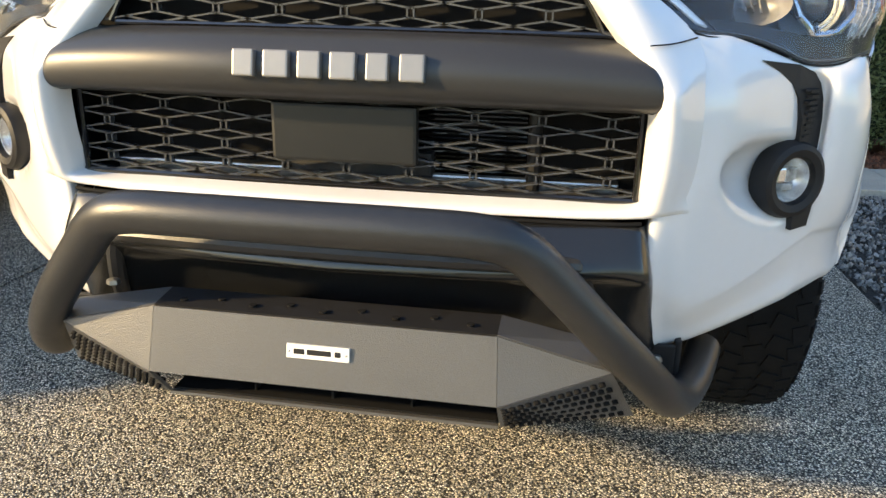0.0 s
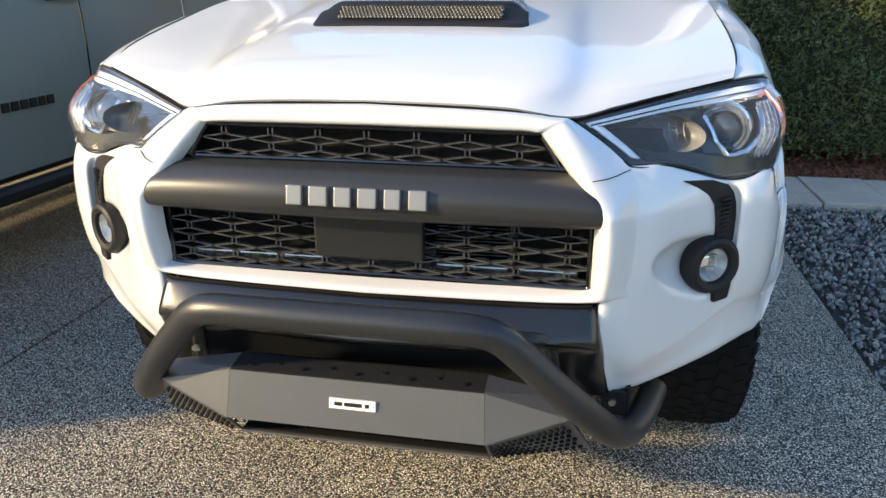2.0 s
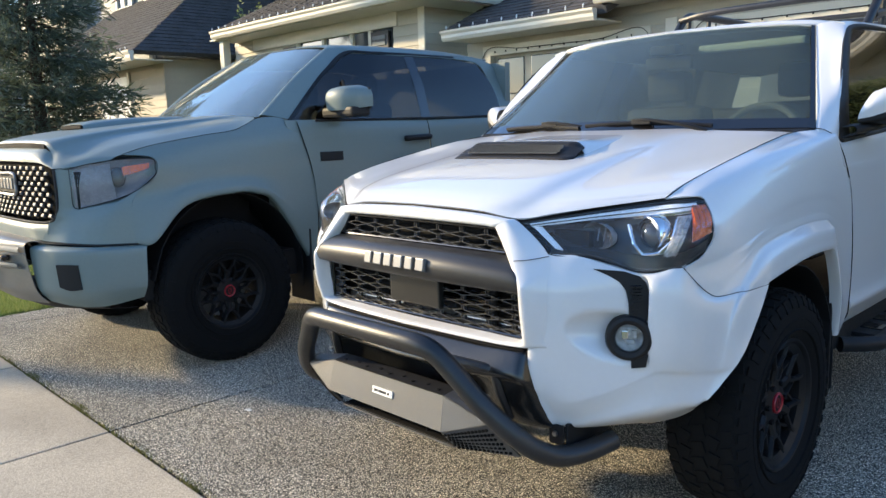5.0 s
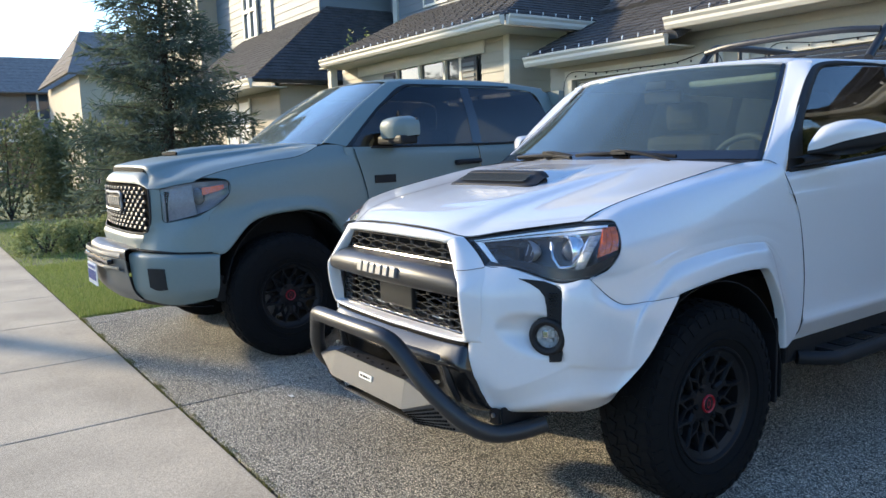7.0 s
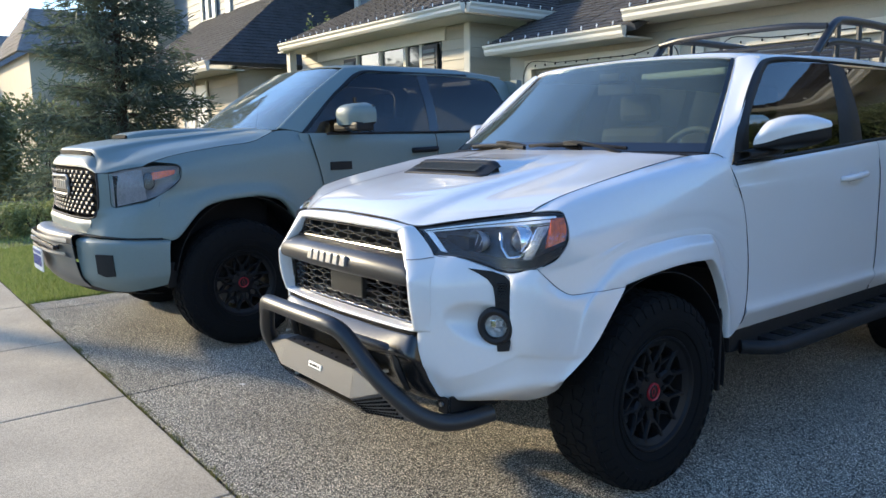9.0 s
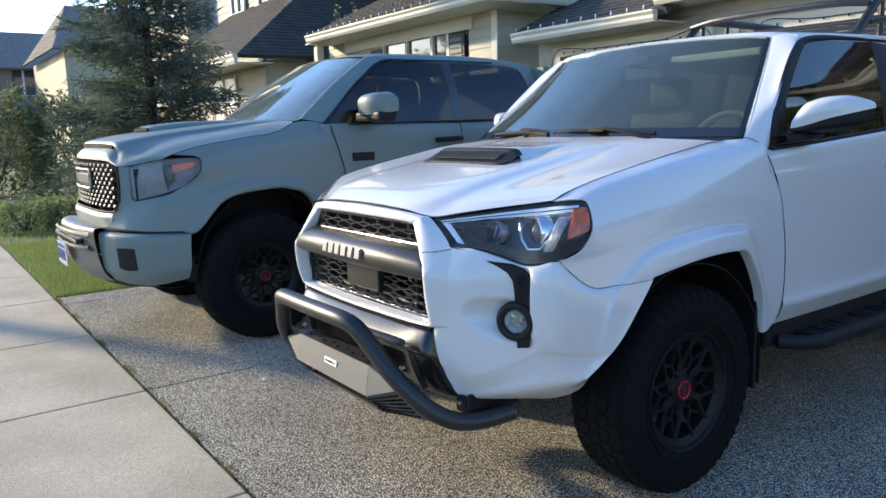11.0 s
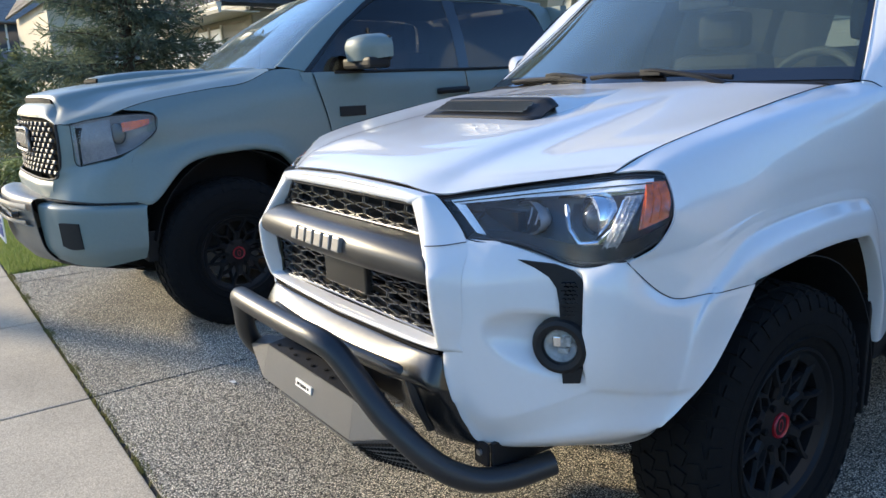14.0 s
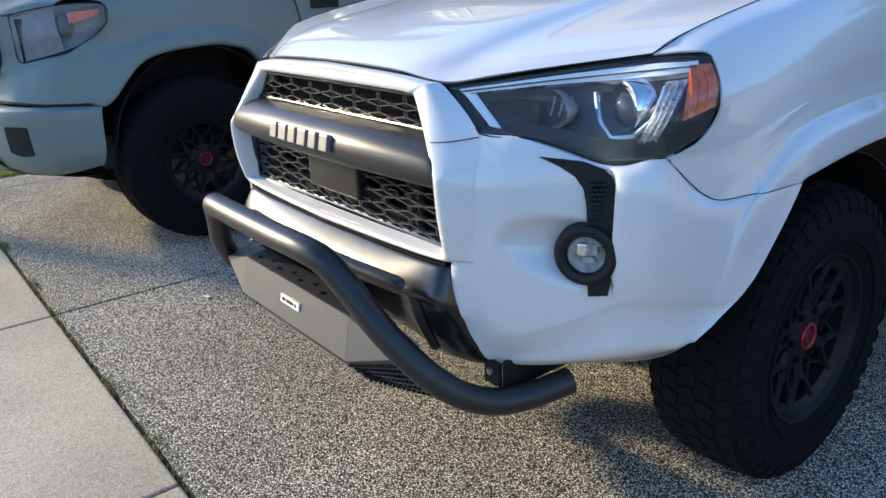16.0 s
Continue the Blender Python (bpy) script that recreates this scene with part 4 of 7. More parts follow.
for s in (1, -1):
    bracket = part("bar_bracket", boxed(0.585 * s, 0.597 * s, 1.27, 1.50, 0.395, 0.475, bevel=0.004), BLACK, suv, "black bar bracket under the bumper")
    part("bracket_tab", boxed(0.530 * s, 0.585 * s, 1.262, 1.272, 0.405, 0.468, bevel=0.003), BLACK, bracket)
    part("bracket_bolt", turned([(-0.004, 0), (-0.004, 0.010), (0.005, 0.009), (0.007, 0)], 6, m=Matrix.Translation((0.555 * s, 1.260, 0.440)) @ Matrix.Rotation(radians(-90), 4, "Z")), DULL, bracket)
    part("frame_rail", boxed(0.50 * s, 0.585 * s, 1.30, 1.70, 0.44, 0.52, bevel=0.01), BLACK, suv)

# lamps
for s in (1, -1):
    top = [(0.440, 1.254, 1.088), (0.545, 1.333, 1.107), (0.63, 1.397, 1.123), (0.70, 1.450, 1.136), (0.77, 1.499, 1.147), (0.825, 1.540, 1.153), (0.863, 1.576, 1.149)]
    bot = [(0.555, 1.246, 1.001), (0.64, 1.308, 0.993), (0.70, 1.341, 0.976), (0.755, 1.374, 0.954), (0.805, 1.393, 0.953), (0.871, 1.442, 0.969), (0.902, 1.520, 1.008)]
    mid = [((a[0] + b[0]) / 2 + 0.004, (a[1] + b[1]) / 2 - 0.008, (a[2] + b[2]) / 2) for a, b in zip(top, bot)]
    mid[0], mid[3], mid[4], mid[5], mid[6] = (0.497, 1.252, 1.045), (0.742, 1.390, 1.046), (0.808, 1.420, 1.050), (0.880, 1.447, 1.062), (0.909, 1.553, 1.085)
    lamp = part("headlamp", skin([top, mid, bot], per=8, across=7, side=s, thick=0.003), LENSCLEAR, suv, "clear swept-back headlamp with amber corner", smooth=True)
    lamp.visible_shadow = False

    def at(u, v, d, top=top, mid=mid, bot=bot):
        """A place behind the cover: u along it, v down it (0 to 2), d inwards."""
        p = cat([cat(top, u), cat(mid, u), cat(bot, u)], v)
        return (p.x - 0.45 * d, p.y + 0.89 * d, p.z)

    def band(u0, u1, v0, v1, d0, d1, n=6):
        return [[at(u0 + (u1 - u0) * i / n, v0 + (v1 - v0) * q / 2, d0 + (d1 - d0) * q / 2) for i in range(n + 1)] for q in range(3)]

    part("bucket", skin([[at(u, 0.03, 0.003) for u in range(7)], [at(u * 0.97 + 0.1, 0.35, 0.05) for u in range(7)], [at(u * 0.95 + 0.15, 1.0, 0.085) for u in range(7)], [at(u * 0.97 + 0.1, 1.6, 0.06) for u in range(7)], [at(u, 1.97, 0.003) for u in range(7)]], per=5, across=4, side=s, ref=(0.6 * s, 1.0, 1.0)), BUCKET, lamp, smooth=True)
    part("bezel", tube(mx(top, s), 0.0018, n=6, smooth=5), BLACK, lamp, smooth=True)
    part("bezel", tube(mx([*bot[:6][::-1], (0.497, 1.250, 1.045), top[0]], s), 0.0018, n=6, smooth=5), BLACK, lamp, smooth=True)
    part("top_band", skin(band(0.1, 5.9, 0.02, 0.13, 0.004, 0.004), per=4, across=2, side=s), BLACK, lamp, smooth=True)
    part("light_strip", skin(band(0.12, 5.5, 0.13, 0.36, 0.005, 0.008), per=4, across=3, side=s), LAMPWHITE, lamp, "bright light strip along the top edge", smooth=True)
    part("strip_groove", tube(mx([at(0.15 + 5.3 * i / 8, 0.25, 0.003) for i in range(9)], s), 0.0016, n=6, smooth=3), GLOSS, lamp)
    part("strip_ledge", skin(band(0.35, 5.2, 0.36, 0.46, 0.008, 0.02), per=4, across=3, side=s), CHROME, lamp, smooth=True)
    part("inner_strip", skin([[at(0.14 + 0.02 * i, 0.30 + 0.27 * i, 0.005) for i in range(6)], [at(0.23 + 0.02 * i, 0.35 + 0.265 * i, 0.004) for i in range(6)], [at(0.32 + 0.02 * i, 0.42 + 0.26 * i, 0.010) for i in range(6)]], per=4, across=2, side=s), LAMPWHITE, lamp, smooth=True)
    part("lower_band", skin(band(0.5, 5.9, 1.52, 1.97, 0.010, 0.004), per=4, across=3, side=s), BLACK, lamp, smooth=True)
    turn = Matrix.Rotation(radians(90 + 22 * s), 4, "Z")
    pm = Matrix.Translation((at(3.6, 0.98, 0.045)[0] * s, *at(3.6, 0.98, 0.045)[1:])) @ turn.inverted()
    proj = part("projector", turned([(-0.04, 0.056), (0.0, 0.058), (0.006, 0.056), (0.006, 0.050), (-0.002, 0.048), (0.004, 0.045), (0.004, 0.041), (-0.012, 0.037)], 40, m=pm), CHROME, lamp, "bright rings round the main lamp", smooth=True)
    part("lens", turned([(-0.012, 0.038), (0.004, 0.036), (0.016, 0.026), (0.022, 0.012), (0.023, 0)], 32, m=pm), surf("smoky projector glass", (0.035, 0.038, 0.042), 0.06, var=0.3, scale=20, coat=1.0), proj, "dark glossy projector lens", smooth=True)
    for u0, u1, v0, v1 in ((2.85, 3.0, 0.62, 1.2), (3.0, 3.4, 1.2, 1.52), (3.4, 4.1, 1.52, 1.48), (4.1, 4.5, 1.48, 1.15), (4.5, 4.62, 1.15, 0.60)):
        part("angled_bezel", tube(mx([at(u0, v0, 0.018), at((u0 + u1) / 2, (v0 + v1) / 2, 0.016), at(u1, v1, 0.018)], s), 0.0065, n=8, smooth=2), CHROME, proj, smooth=True)
    part("chrome_panel", skin(band(2.85, 4.65, 0.6, 1.5, 0.07, 0.05), per=3, across=3, side=s), BUCKET, proj, smooth=True)
    bmx = Matrix.Translation((at(1.75, 1.02, 0.03)[0] * s, *at(1.75, 1.02, 0.03)[1:])) @ turn.inverted()
    part("reflector_bowl", turned([(0.012, 0.055), (-0.01, 0.049), (-0.03, 0.030), (-0.036, 0.012), (-0.016, 0.010), (-0.012, 0.0)], 32, m=bmx @ Matrix.Diagonal((1, 1.45, 0.72, 1))), surf("smoky chrome", (0.30, 0.30, 0.31), 0.35, metal=0.5, var=0.2), lamp, "smoky chrome reflector bowl", smooth=True)
    for q in range(3):
        part("reflector_rib", tube(mx([at(1.80 + 0.22 * q, 0.70, 0.020), at(1.72 + 0.22 * q, 0.95, 0.024), at(1.62 + 0.22 * q, 1.22, 0.020)], s), 0.0022, n=6, smooth=3), DULL, lamp, smooth=True)
    clearm = surf("ribbed clear plastic", (0.36, 0.37, 0.38), 0.22, metal=0.55, var=0.7, scale=70, fine=200, bump=0.9, bscale=130)
    part("clear_reflector", skin([[at(4.62 - 0.10 * q + (0.60 - 0.04 * q) * k, 0.48 + 0.30 * q, 0.010) for k in (0, 0.5, 1)] for q in range(5)], per=4, across=4, side=s), clearm, lamp, smooth=True)
    for q in range(4):
        part("reflector_rib", tube(mx([at(4.68 + 0.15 * q, 0.5, 0.006), at(4.50 + 0.14 * q, 1.05, 0.006), at(4.27 + 0.13 * q, 1.62, 0.006)], s), 0.0013, n=6, smooth=3), clearm, lamp, smooth=True)
    part("amber_reflector", skin(band(5.22, 5.92, 0.22, 1.30, 0.006, 0.002), per=3, across=6, side=s), AMBER, lamp, "amber side reflector", smooth=True)
    for q in range(3):
        part("amber_rib", tube(mx([at(5.25 + 0.2 * q, 0.30, 0.004), at(5.30 + 0.2 * q, 0.75, 0.003), at(5.27 + 0.2 * q, 1.22, 0.004)], s), 0.0022, n=6, smooth=3), AMBER, lamp, smooth=True)
    # fog lamp and its trim
    trim = part("fog_trim", plate3d(mx([(0.664, 1.305, 0.962), (0.698, 1.329, 0.943), (0.724, 1.346, 0.924), (0.741, 1.354, 0.900), (0.751, 1.353, 0.865), (0.754, 1.354, 0.808), (0.793, 1.387, 0.812), (0.794, 1.392, 0.862), (0.792, 1.397, 0.895), (0.783, 1.394, 0.922), (0.768, 1.383, 0.940), (0.735, 1.357, 0.954)], s), (0.62 * s, -0.78, 0), 0.007), BLACK, suv, "black plastic trim strip above the fog lamp")
    part("trim_tail", plate3d(mx([(0.760, 1.352, 0.712), (0.762, 1.354, 0.671), (0.794, 1.379, 0.675), (0.799, 1.383, 0.712)], s), (0.6 * s, -0.8, 0), 0.008), BLACK, trim)
    ribs = bmesh.new()
    for i in range(9):
        for q in range(3):
            u = (q + 0.5 * (i % 2) + 0.25) / 3.4
            z = 0.836 + i * 0.0095
            p = Vector((0.761 + 0.024 * u, 1.353 + 0.028 * u, z))
            m = Matrix.Translation((p.x * s, p.y, p.z)) @ Matrix.Rotation(radians(40 * s), 4, "Z")
            bmesh.ops.create_cone(ribs, cap_ends=True, segments=6, radius1=0.0062, radius2=0.0045, depth=0.010, matrix=m @ Matrix.Rotation(radians(90), 4, "X") @ Matrix.Diagonal((1.1, 0.6, 1, 1)))
    part("trim_mesh", ribs, BLACK, trim)
    fm = Matrix.Translation((0.7525 * s, 1.3565, 0.760)) @ Matrix.Rotation(radians(-90 + 30 * s), 4, "Z")
    fog = part("fog_lamp", turned([(-0.02, 0.069), (0.004, 0.069), (0.016, 0.064), (0.020, 0.055), (0.016, 0.043), (0.002, 0.039), (-0.02, 0.037)], 40, m=fm), BLACK, suv, "round fog lamp in a black ring", smooth=True)
    part("bowl", turned([(0.006, 0.039), (-0.006, 0.036), (-0.022, 0.022), (-0.026, 0)], 32, m=fm), surf("silvered bowl", (0.75, 0.75, 0.74), 0.22, metal=0.6, var=0.3, scale=40), fog, smooth=True)
    lampglass = surf("smoky lamp plastic", (0.33, 0.33, 0.32), 0.15, var=0.5, scale=80)
    part("inner_lamp", turned([(-0.022, 0.014), (-0.008, 0.012), (-0.005, 0.008), (-0.004, 0)], 10, m=fm @ Matrix.Translation((0, 0.004, 0.004)) @ Matrix.Diagonal((1, 1.3, 1, 1))), lampglass, fog)
    for y, z, w, h in ((-0.012, 0.006, 0.010, 0.013), (0.013, 0.008, 0.008, 0.011), (0.003, -0.015, 0.013, 0.006)):
        part("reflector_facet", boxed(-0.020, -0.004, y - w, y + w, z - h, z + h, bevel=0.003, m=fm), lampglass if y > 0 else CHROME, fog)
    part("fog_cover", turned([(0.004, 0.039), (0.009, 0.025), (0.011, 0)], 32, m=fm), LENSCLEAR, fog, smooth=True).visible_shadow = False

# scoop, wipers, mirrors, rack, steps, inside
fairing = part("hood_scoop", skin([
    [(0, 1.800, 1.309), (0.20, 1.802, 1.308), (0.246, 1.806, 1.304), (0.272, 1.806, 1.286), (0.292, 1.80, 1.262)],
    [(0, 1.85, 1.318), (0.20, 1.85, 1.317), (0.243, 1.85, 1.312), (0.268, 1.85, 1.294), (0.290, 1.85, 1.270)],
    [(0, 2.00, 1.318), (0.18, 2.00, 1.317), (0.225, 2.00, 1.313), (0.252, 2.00, 1.304), (0.275, 2.00, 1.290)],
    [(0, 2.20, 1.329), (0.16, 2.20, 1.328), (0.20, 2.20, 1.326), (0.23, 2.20, 1.322), (0.25, 2.20, 1.318)],
], per=5, across=5, sym=True), WHITE, suv, "low white hood scoop with a black mesh mouth", smooth=True)
scoop = part("scoop_insert", skin([
    [(0, 1.690, 1.254), (0.20, 1.692, 1.254), (0.272, 1.696, 1.252), (0.297, 1.715, 1.250)],
    [(0, 1.698, 1.263), (0.20, 1.700, 1.263), (0.266, 1.708, 1.262), (0.294, 1.735, 1.262)],
    [(0, 1.716, 1.266), (0.20, 1.718, 1.266), (0.250, 1.726, 1.268), (0.291, 1.752, 1.272)],
    [(0, 1.770, 1.296), (0.20, 1.772, 1.296), (0.238, 1.776, 1.297), (0.288, 1.782, 1.286)],
    [(0, 1.786, 1.312), (0.20, 1.788, 1.311), (0.246, 1.794, 1.308), (0.282, 1.800, 1.288)],
    [(0, 1.812, 1.316), (0.20, 1.814, 1.315), (0.247, 1.818, 1.311), (0.275, 1.820, 1.290)],
], per=5, across=4, sym=True), BLACK, fairing, "black moulded scoop insert", smooth=True)
smesh = bmesh.new()
for j in range(5):
    for i in range(44):
        x = -0.217 + i * 0.0101 + 0.005 * (j % 2)
        p = Vector((x, 1.7195 + 0.0102 * j, 1.2780 + 0.0056 * j))
        bmesh.ops.create_cone(smesh, cap_ends=False, segments=6, radius1=0.0056, radius2=0.0040, depth=0.006, matrix=Matrix.Translation(p) @ Matrix.Rotation(radians(29), 4, "X"))
part("scoop_mesh", smesh, surf("grey mesh", (0.17, 0.16, 0.145), 0.45, var=0.15), scoop, "fine black mesh")["kind"] = "stuff"
part("cowl", skin([[(0, 2.33, 1.338), (0.4, 2.36, 1.336), (0.65, 2.40, 1.328), (0.80, 2.42, 1.322)], [(0, 2.36, 1.352), (0.4, 2.40, 1.348), (0.68, 2.447, 1.340), (0.832, 2.483, 1.335)]], per=5, across=3, sym=True), BLACK, suv, smooth=True)
for blade, jx in (
    ([(-0.09, 2.350, 1.366), (0.06, 2.350, 1.372), (0.24, 2.372, 1.372), (0.48, 2.402, 1.354)], 0.185),
    ([(-0.60, 2.405, 1.360), (-0.45, 2.390, 1.367), (-0.28, 2.368, 1.367), (-0.12, 2.340, 1.358)], -0.31),
):
    w = part("wiper", tube(blade, 0.0085, n=8), RIM, suv, "black windscreen wiper")
    part("wiper_rubber", tube([(x, y + 0.007, z - 0.010) for x, y, z in blade], 0.006, n=6), DARK, w)
    jy = 2.350 if jx > 0 else 2.362
    part("wiper_arm", tube([(jx + 0.29, jy + 0.015, 1.334), (jx + 0.20, jy, 1.360), (jx + 0.04, jy - 0.006, 1.384), (jx - 0.03, jy, 1.384)], [0.010, 0.009, 0.007, 0.005], n=8), RIM, w, smooth=True)
    part("arm_joint", boxed(jx - 0.04, jx + 0.05, jy - 0.006, jy + 0.014, 1.366, 1.389, bevel=0.004), BLACK, w)
for s in (1, -1):
    low = [(0.925, 2.69, 1.362), (0.97, 2.715, 1.372), (1.04, 2.76, 1.398), (1.11, 2.82, 1.418), (1.16, 2.89, 1.434)]
    cap = part("mirror", skin([
        low,
        [(0.932, 2.695, 1.398), (0.98, 2.715, 1.425), (1.05, 2.765, 1.445), (1.115, 2.83, 1.452), (1.16, 2.893, 1.445)],
        [(0.955, 2.745, 1.46), (1.0, 2.765, 1.476), (1.06, 2.80, 1.480), (1.115, 2.85, 1.470), (1.152, 2.90, 1.452)],
        [(0.96, 2.84, 1.475), (1.0, 2.86, 1.487), (1.06, 2.87, 1.488), (1.112, 2.89, 1.474), (1.148, 2.91, 1.456)],
    ], per=6, across=5, side=s, ref=(1.05 * s, 2.95, 1.40)), WHITE, suv, "white door mirror with a black lower half", smooth=True)
    part("mirror_base", skin([
        low,
        [(0.928, 2.70, 1.345), (0.975, 2.73, 1.350), (1.04, 2.772, 1.362), (1.11, 2.832, 1.375), (1.158, 2.897, 1.39)],
        [(0.94, 2.80, 1.335), (0.98, 2.83, 1.338), (1.05, 2.86, 1.346), (1.11, 2.885, 1.362), (1.15, 2.91, 1.385)],
    ], per=6, across=5, side=s, ref=(1.05 * s, 2.95, 1.42)), BLACK, cap, smooth=True)
    part("mirror_glass", plate3d(mx([(0.95, 2.865, 1.345), (1.12, 2.905, 1.372), (1.147, 2.912, 1.40), (1.145, 2.912, 1.450), (1.06, 2.88, 1.482), (0.97, 2.86, 1.475)], s), (0.2 * s, 1, 0), 0.005), CHROME, cap)
    part("mirror_stalk", skin([[(0.893, 2.62, 1.335), (0.893, 2.75, 1.345), (0.893, 2.90, 1.34)], [(0.925, 2.66, 1.335), (0.95, 2.75, 1.345), (0.96, 2.86, 1.345)], [(0.93, 2.66, 1.310), (0.965, 2.76, 1.318), (0.97, 2.87, 1.325)], [(0.893, 2.62, 1.292), (0.893, 2.75, 1.296), (0.893, 2.92, 1.305)]], per=4, across=4, side=s, ref=(0.8 * s, 2.8, 1.33)), BLACK, cap, smooth=True)
    # running board
    step = part("running_board", tube(mx([(0.90, 2.70, 0.46), (0.985, 2.80, 0.455), (1.01, 2.95, 0.452), (1.012, 3.7, 0.45), (1.01, 4.4, 0.45), (0.985, 4.55, 0.455), (0.90, 4.62, 0.46)], s), 0.032, n=12, smooth=5), BLACK, suv, "black tubular running board", smooth=True)
    part("tread_plate", boxed(0.885 * s, 1.0 * s, 2.86, 4.46, 0.458, 0.478, bevel=0.004), BLACK, step)
    for i in range(9):
        part("tread_rib", boxed(0.90 * s, 0.985 * s, 2.95 + i * 0.17, 3.04 + i * 0.17, 0.478, 0.484, bevel=0.002), GLOSS, step)
    part("sill", boxed(0.84 * s, 0.895 * s, 2.62, 4.85, 0.44, 0.55, bevel=0.015), BLACK, suv)
    # wheel arch liners
    for cy in (2.045, 4.835):
        arc = [(0, cy + 0.475 * math.cos(radians(a)), 0.41 + 0.475 * math.sin(radians(a))) for a in range(-10, 155, 18)]
        part("arch_liner", skin([[(x, y, z) for _, y, z in arc] for x in (0.55, 0.75, 0.935)], per=2, across=2, side=s, ref=(0.7 * s, cy, 2.0)), BLACK, suv, smooth=True)
        part("arch_wall", boxed(0.50 * s, 0.56 * s, cy - 0.42, cy + 0.46, 0.46, 0.95), DARK, suv)
    part("mud_flap", boxed(0.70 * s, 0.935 * s, 2.478, 2.493, 0.31, 0.70, bevel=0.004), BLACK, suv, "black rubber mud flap")
rack = part("roof_rack", bmesh.new(), SATIN, suv, "black tubular roof rack")
for s in (1, -1):
    part("side_rail", tube(mx([(0.56, 3.94, 1.84), (0.565, 4.03, 1.93), (0.565, 4.14, 2.02), (0.565, 4.30, 2.045), (0.56, 4.8, 2.045), (0.555, 5.2, 2.03), (0.55, 5.35, 1.95), (0.55, 5.40, 1.83)], s), 0.024, n=12), SATIN, rack, smooth=True)
    part("low_rail", tube(mx([(0.565, 4.03, 1.90), (0.565, 4.2, 1.92), (0.56, 4.8, 1.92), (0.55, 5.3, 1.90)], s), 0.023, n=10), SATIN, rack, smooth=True)
    for y in (4.18, 4.45, 4.8, 5.15):
        part("upright", tube(mx([(0.565, y, 2.04), (0.565, y, 1.93), (0.56, y, 1.82)], s), 0.016, n=8), SATIN, rack, smooth=True)
for y in (4.1, 4.4, 4.7, 5.0, 5.3):
    part("cross_bar", tube([(-0.56, y, 1.915), (0, y, 1.92), (0.56, y, 1.915)], 0.014, n=8), SATIN, rack, smooth=True)
part("front_hoop", tube([(-0.56, 4.06, 2.0), (-0.3, 4.02, 2.02), (0.3, 4.02, 2.02), (0.56, 4.06, 2.0)], 0.019, n=10), SATIN, rack, smooth=True)
# cabin
part("dashboard", skin([[(0, 2.42, 1.35), (0.4, 2.44, 1.345), (0.72, 2.52, 1.335)], [(0, 2.75, 1.37), (0.4, 2.77, 1.37), (0.76, 2.8, 1.35)], [(0, 2.92, 1.30), (0.4, 2.92, 1.30), (0.8, 2.92, 1.28)], [(0, 2.95, 0.9), (0.4, 2.95, 0.9), (0.8, 2.95, 0.9)]], per=4, across=4, sym=True), surf("grey dashboard vinyl", (0.07, 0.072, 0.075), 0.6, var=0.2, bump=0.3, bscale=300), suv, smooth=True)
wheel = [(0.42 + 0.185 * math.cos(a), 2.98 + 0.07 * math.sin(a), 1.265 + 0.17 * math.sin(a)) for a in [i * math.pi / 8 for i in range(17)]]
part("steering_wheel", tube(wheel, 0.017, n=10, smooth=3), surf("grey wheel rim", (0.12, 0.125, 0.13), 0.5), suv, "grey steering wheel behind the windscreen", smooth=True)
for s in (1, -1):
    seat = part("seat", boxed(0.13 * s, 0.63 * s, 3.52, 3.70, 0.85, 1.46, bevel=0.06), GREYIN, suv)
    part("headrest", boxed(0.25 * s, 0.51 * s, 3.56, 3.68, 1.48, 1.66, bevel=0.05), GREYIN, seat)
    part("cushion", boxed(0.13 * s, 0.63 * s, 3.10, 3.60, 0.70, 0.90, bevel=0.06), GREYIN, seat)
part("rear_seat", boxed(-0.66, 0.66, 4.45, 4.65, 0.8, 1.45, bevel=0.06), GREYIN, suv)
part("headliner", skin([[(0, 2.96, 1.775), (0.4, 2.97, 1.77), (0.66, 3.02, 1.735)], [(0, 4.0, 1.79), (0.4, 4.0, 1.785), (0.70, 4.0, 1.74)], [(0, 5.6, 1.74), (0.4, 5.6, 1.735), (0.66, 5.5, 1.70)]], per=3, across=3, sym=True), surf("pale headliner", (0.30, 0.29, 0.27), 0.9), suv)
part("rear_mirror", boxed(-0.12, 0.12, 2.90, 2.93, 1.62, 1.685, bevel=0.012), GREYIN, suv)
part("sensor_box", boxed(-0.07, 0.07, 2.85, 2.93, 1.69, 1.735, bevel=0.012), BLACK, suv)
part("sun_visor", boxed(0.13, 0.62, 2.95, 3.02, 1.69, 1.725, bevel=0.012), surf("pale visor cloth", (0.5, 0.54, 0.50), 0.8), suv)

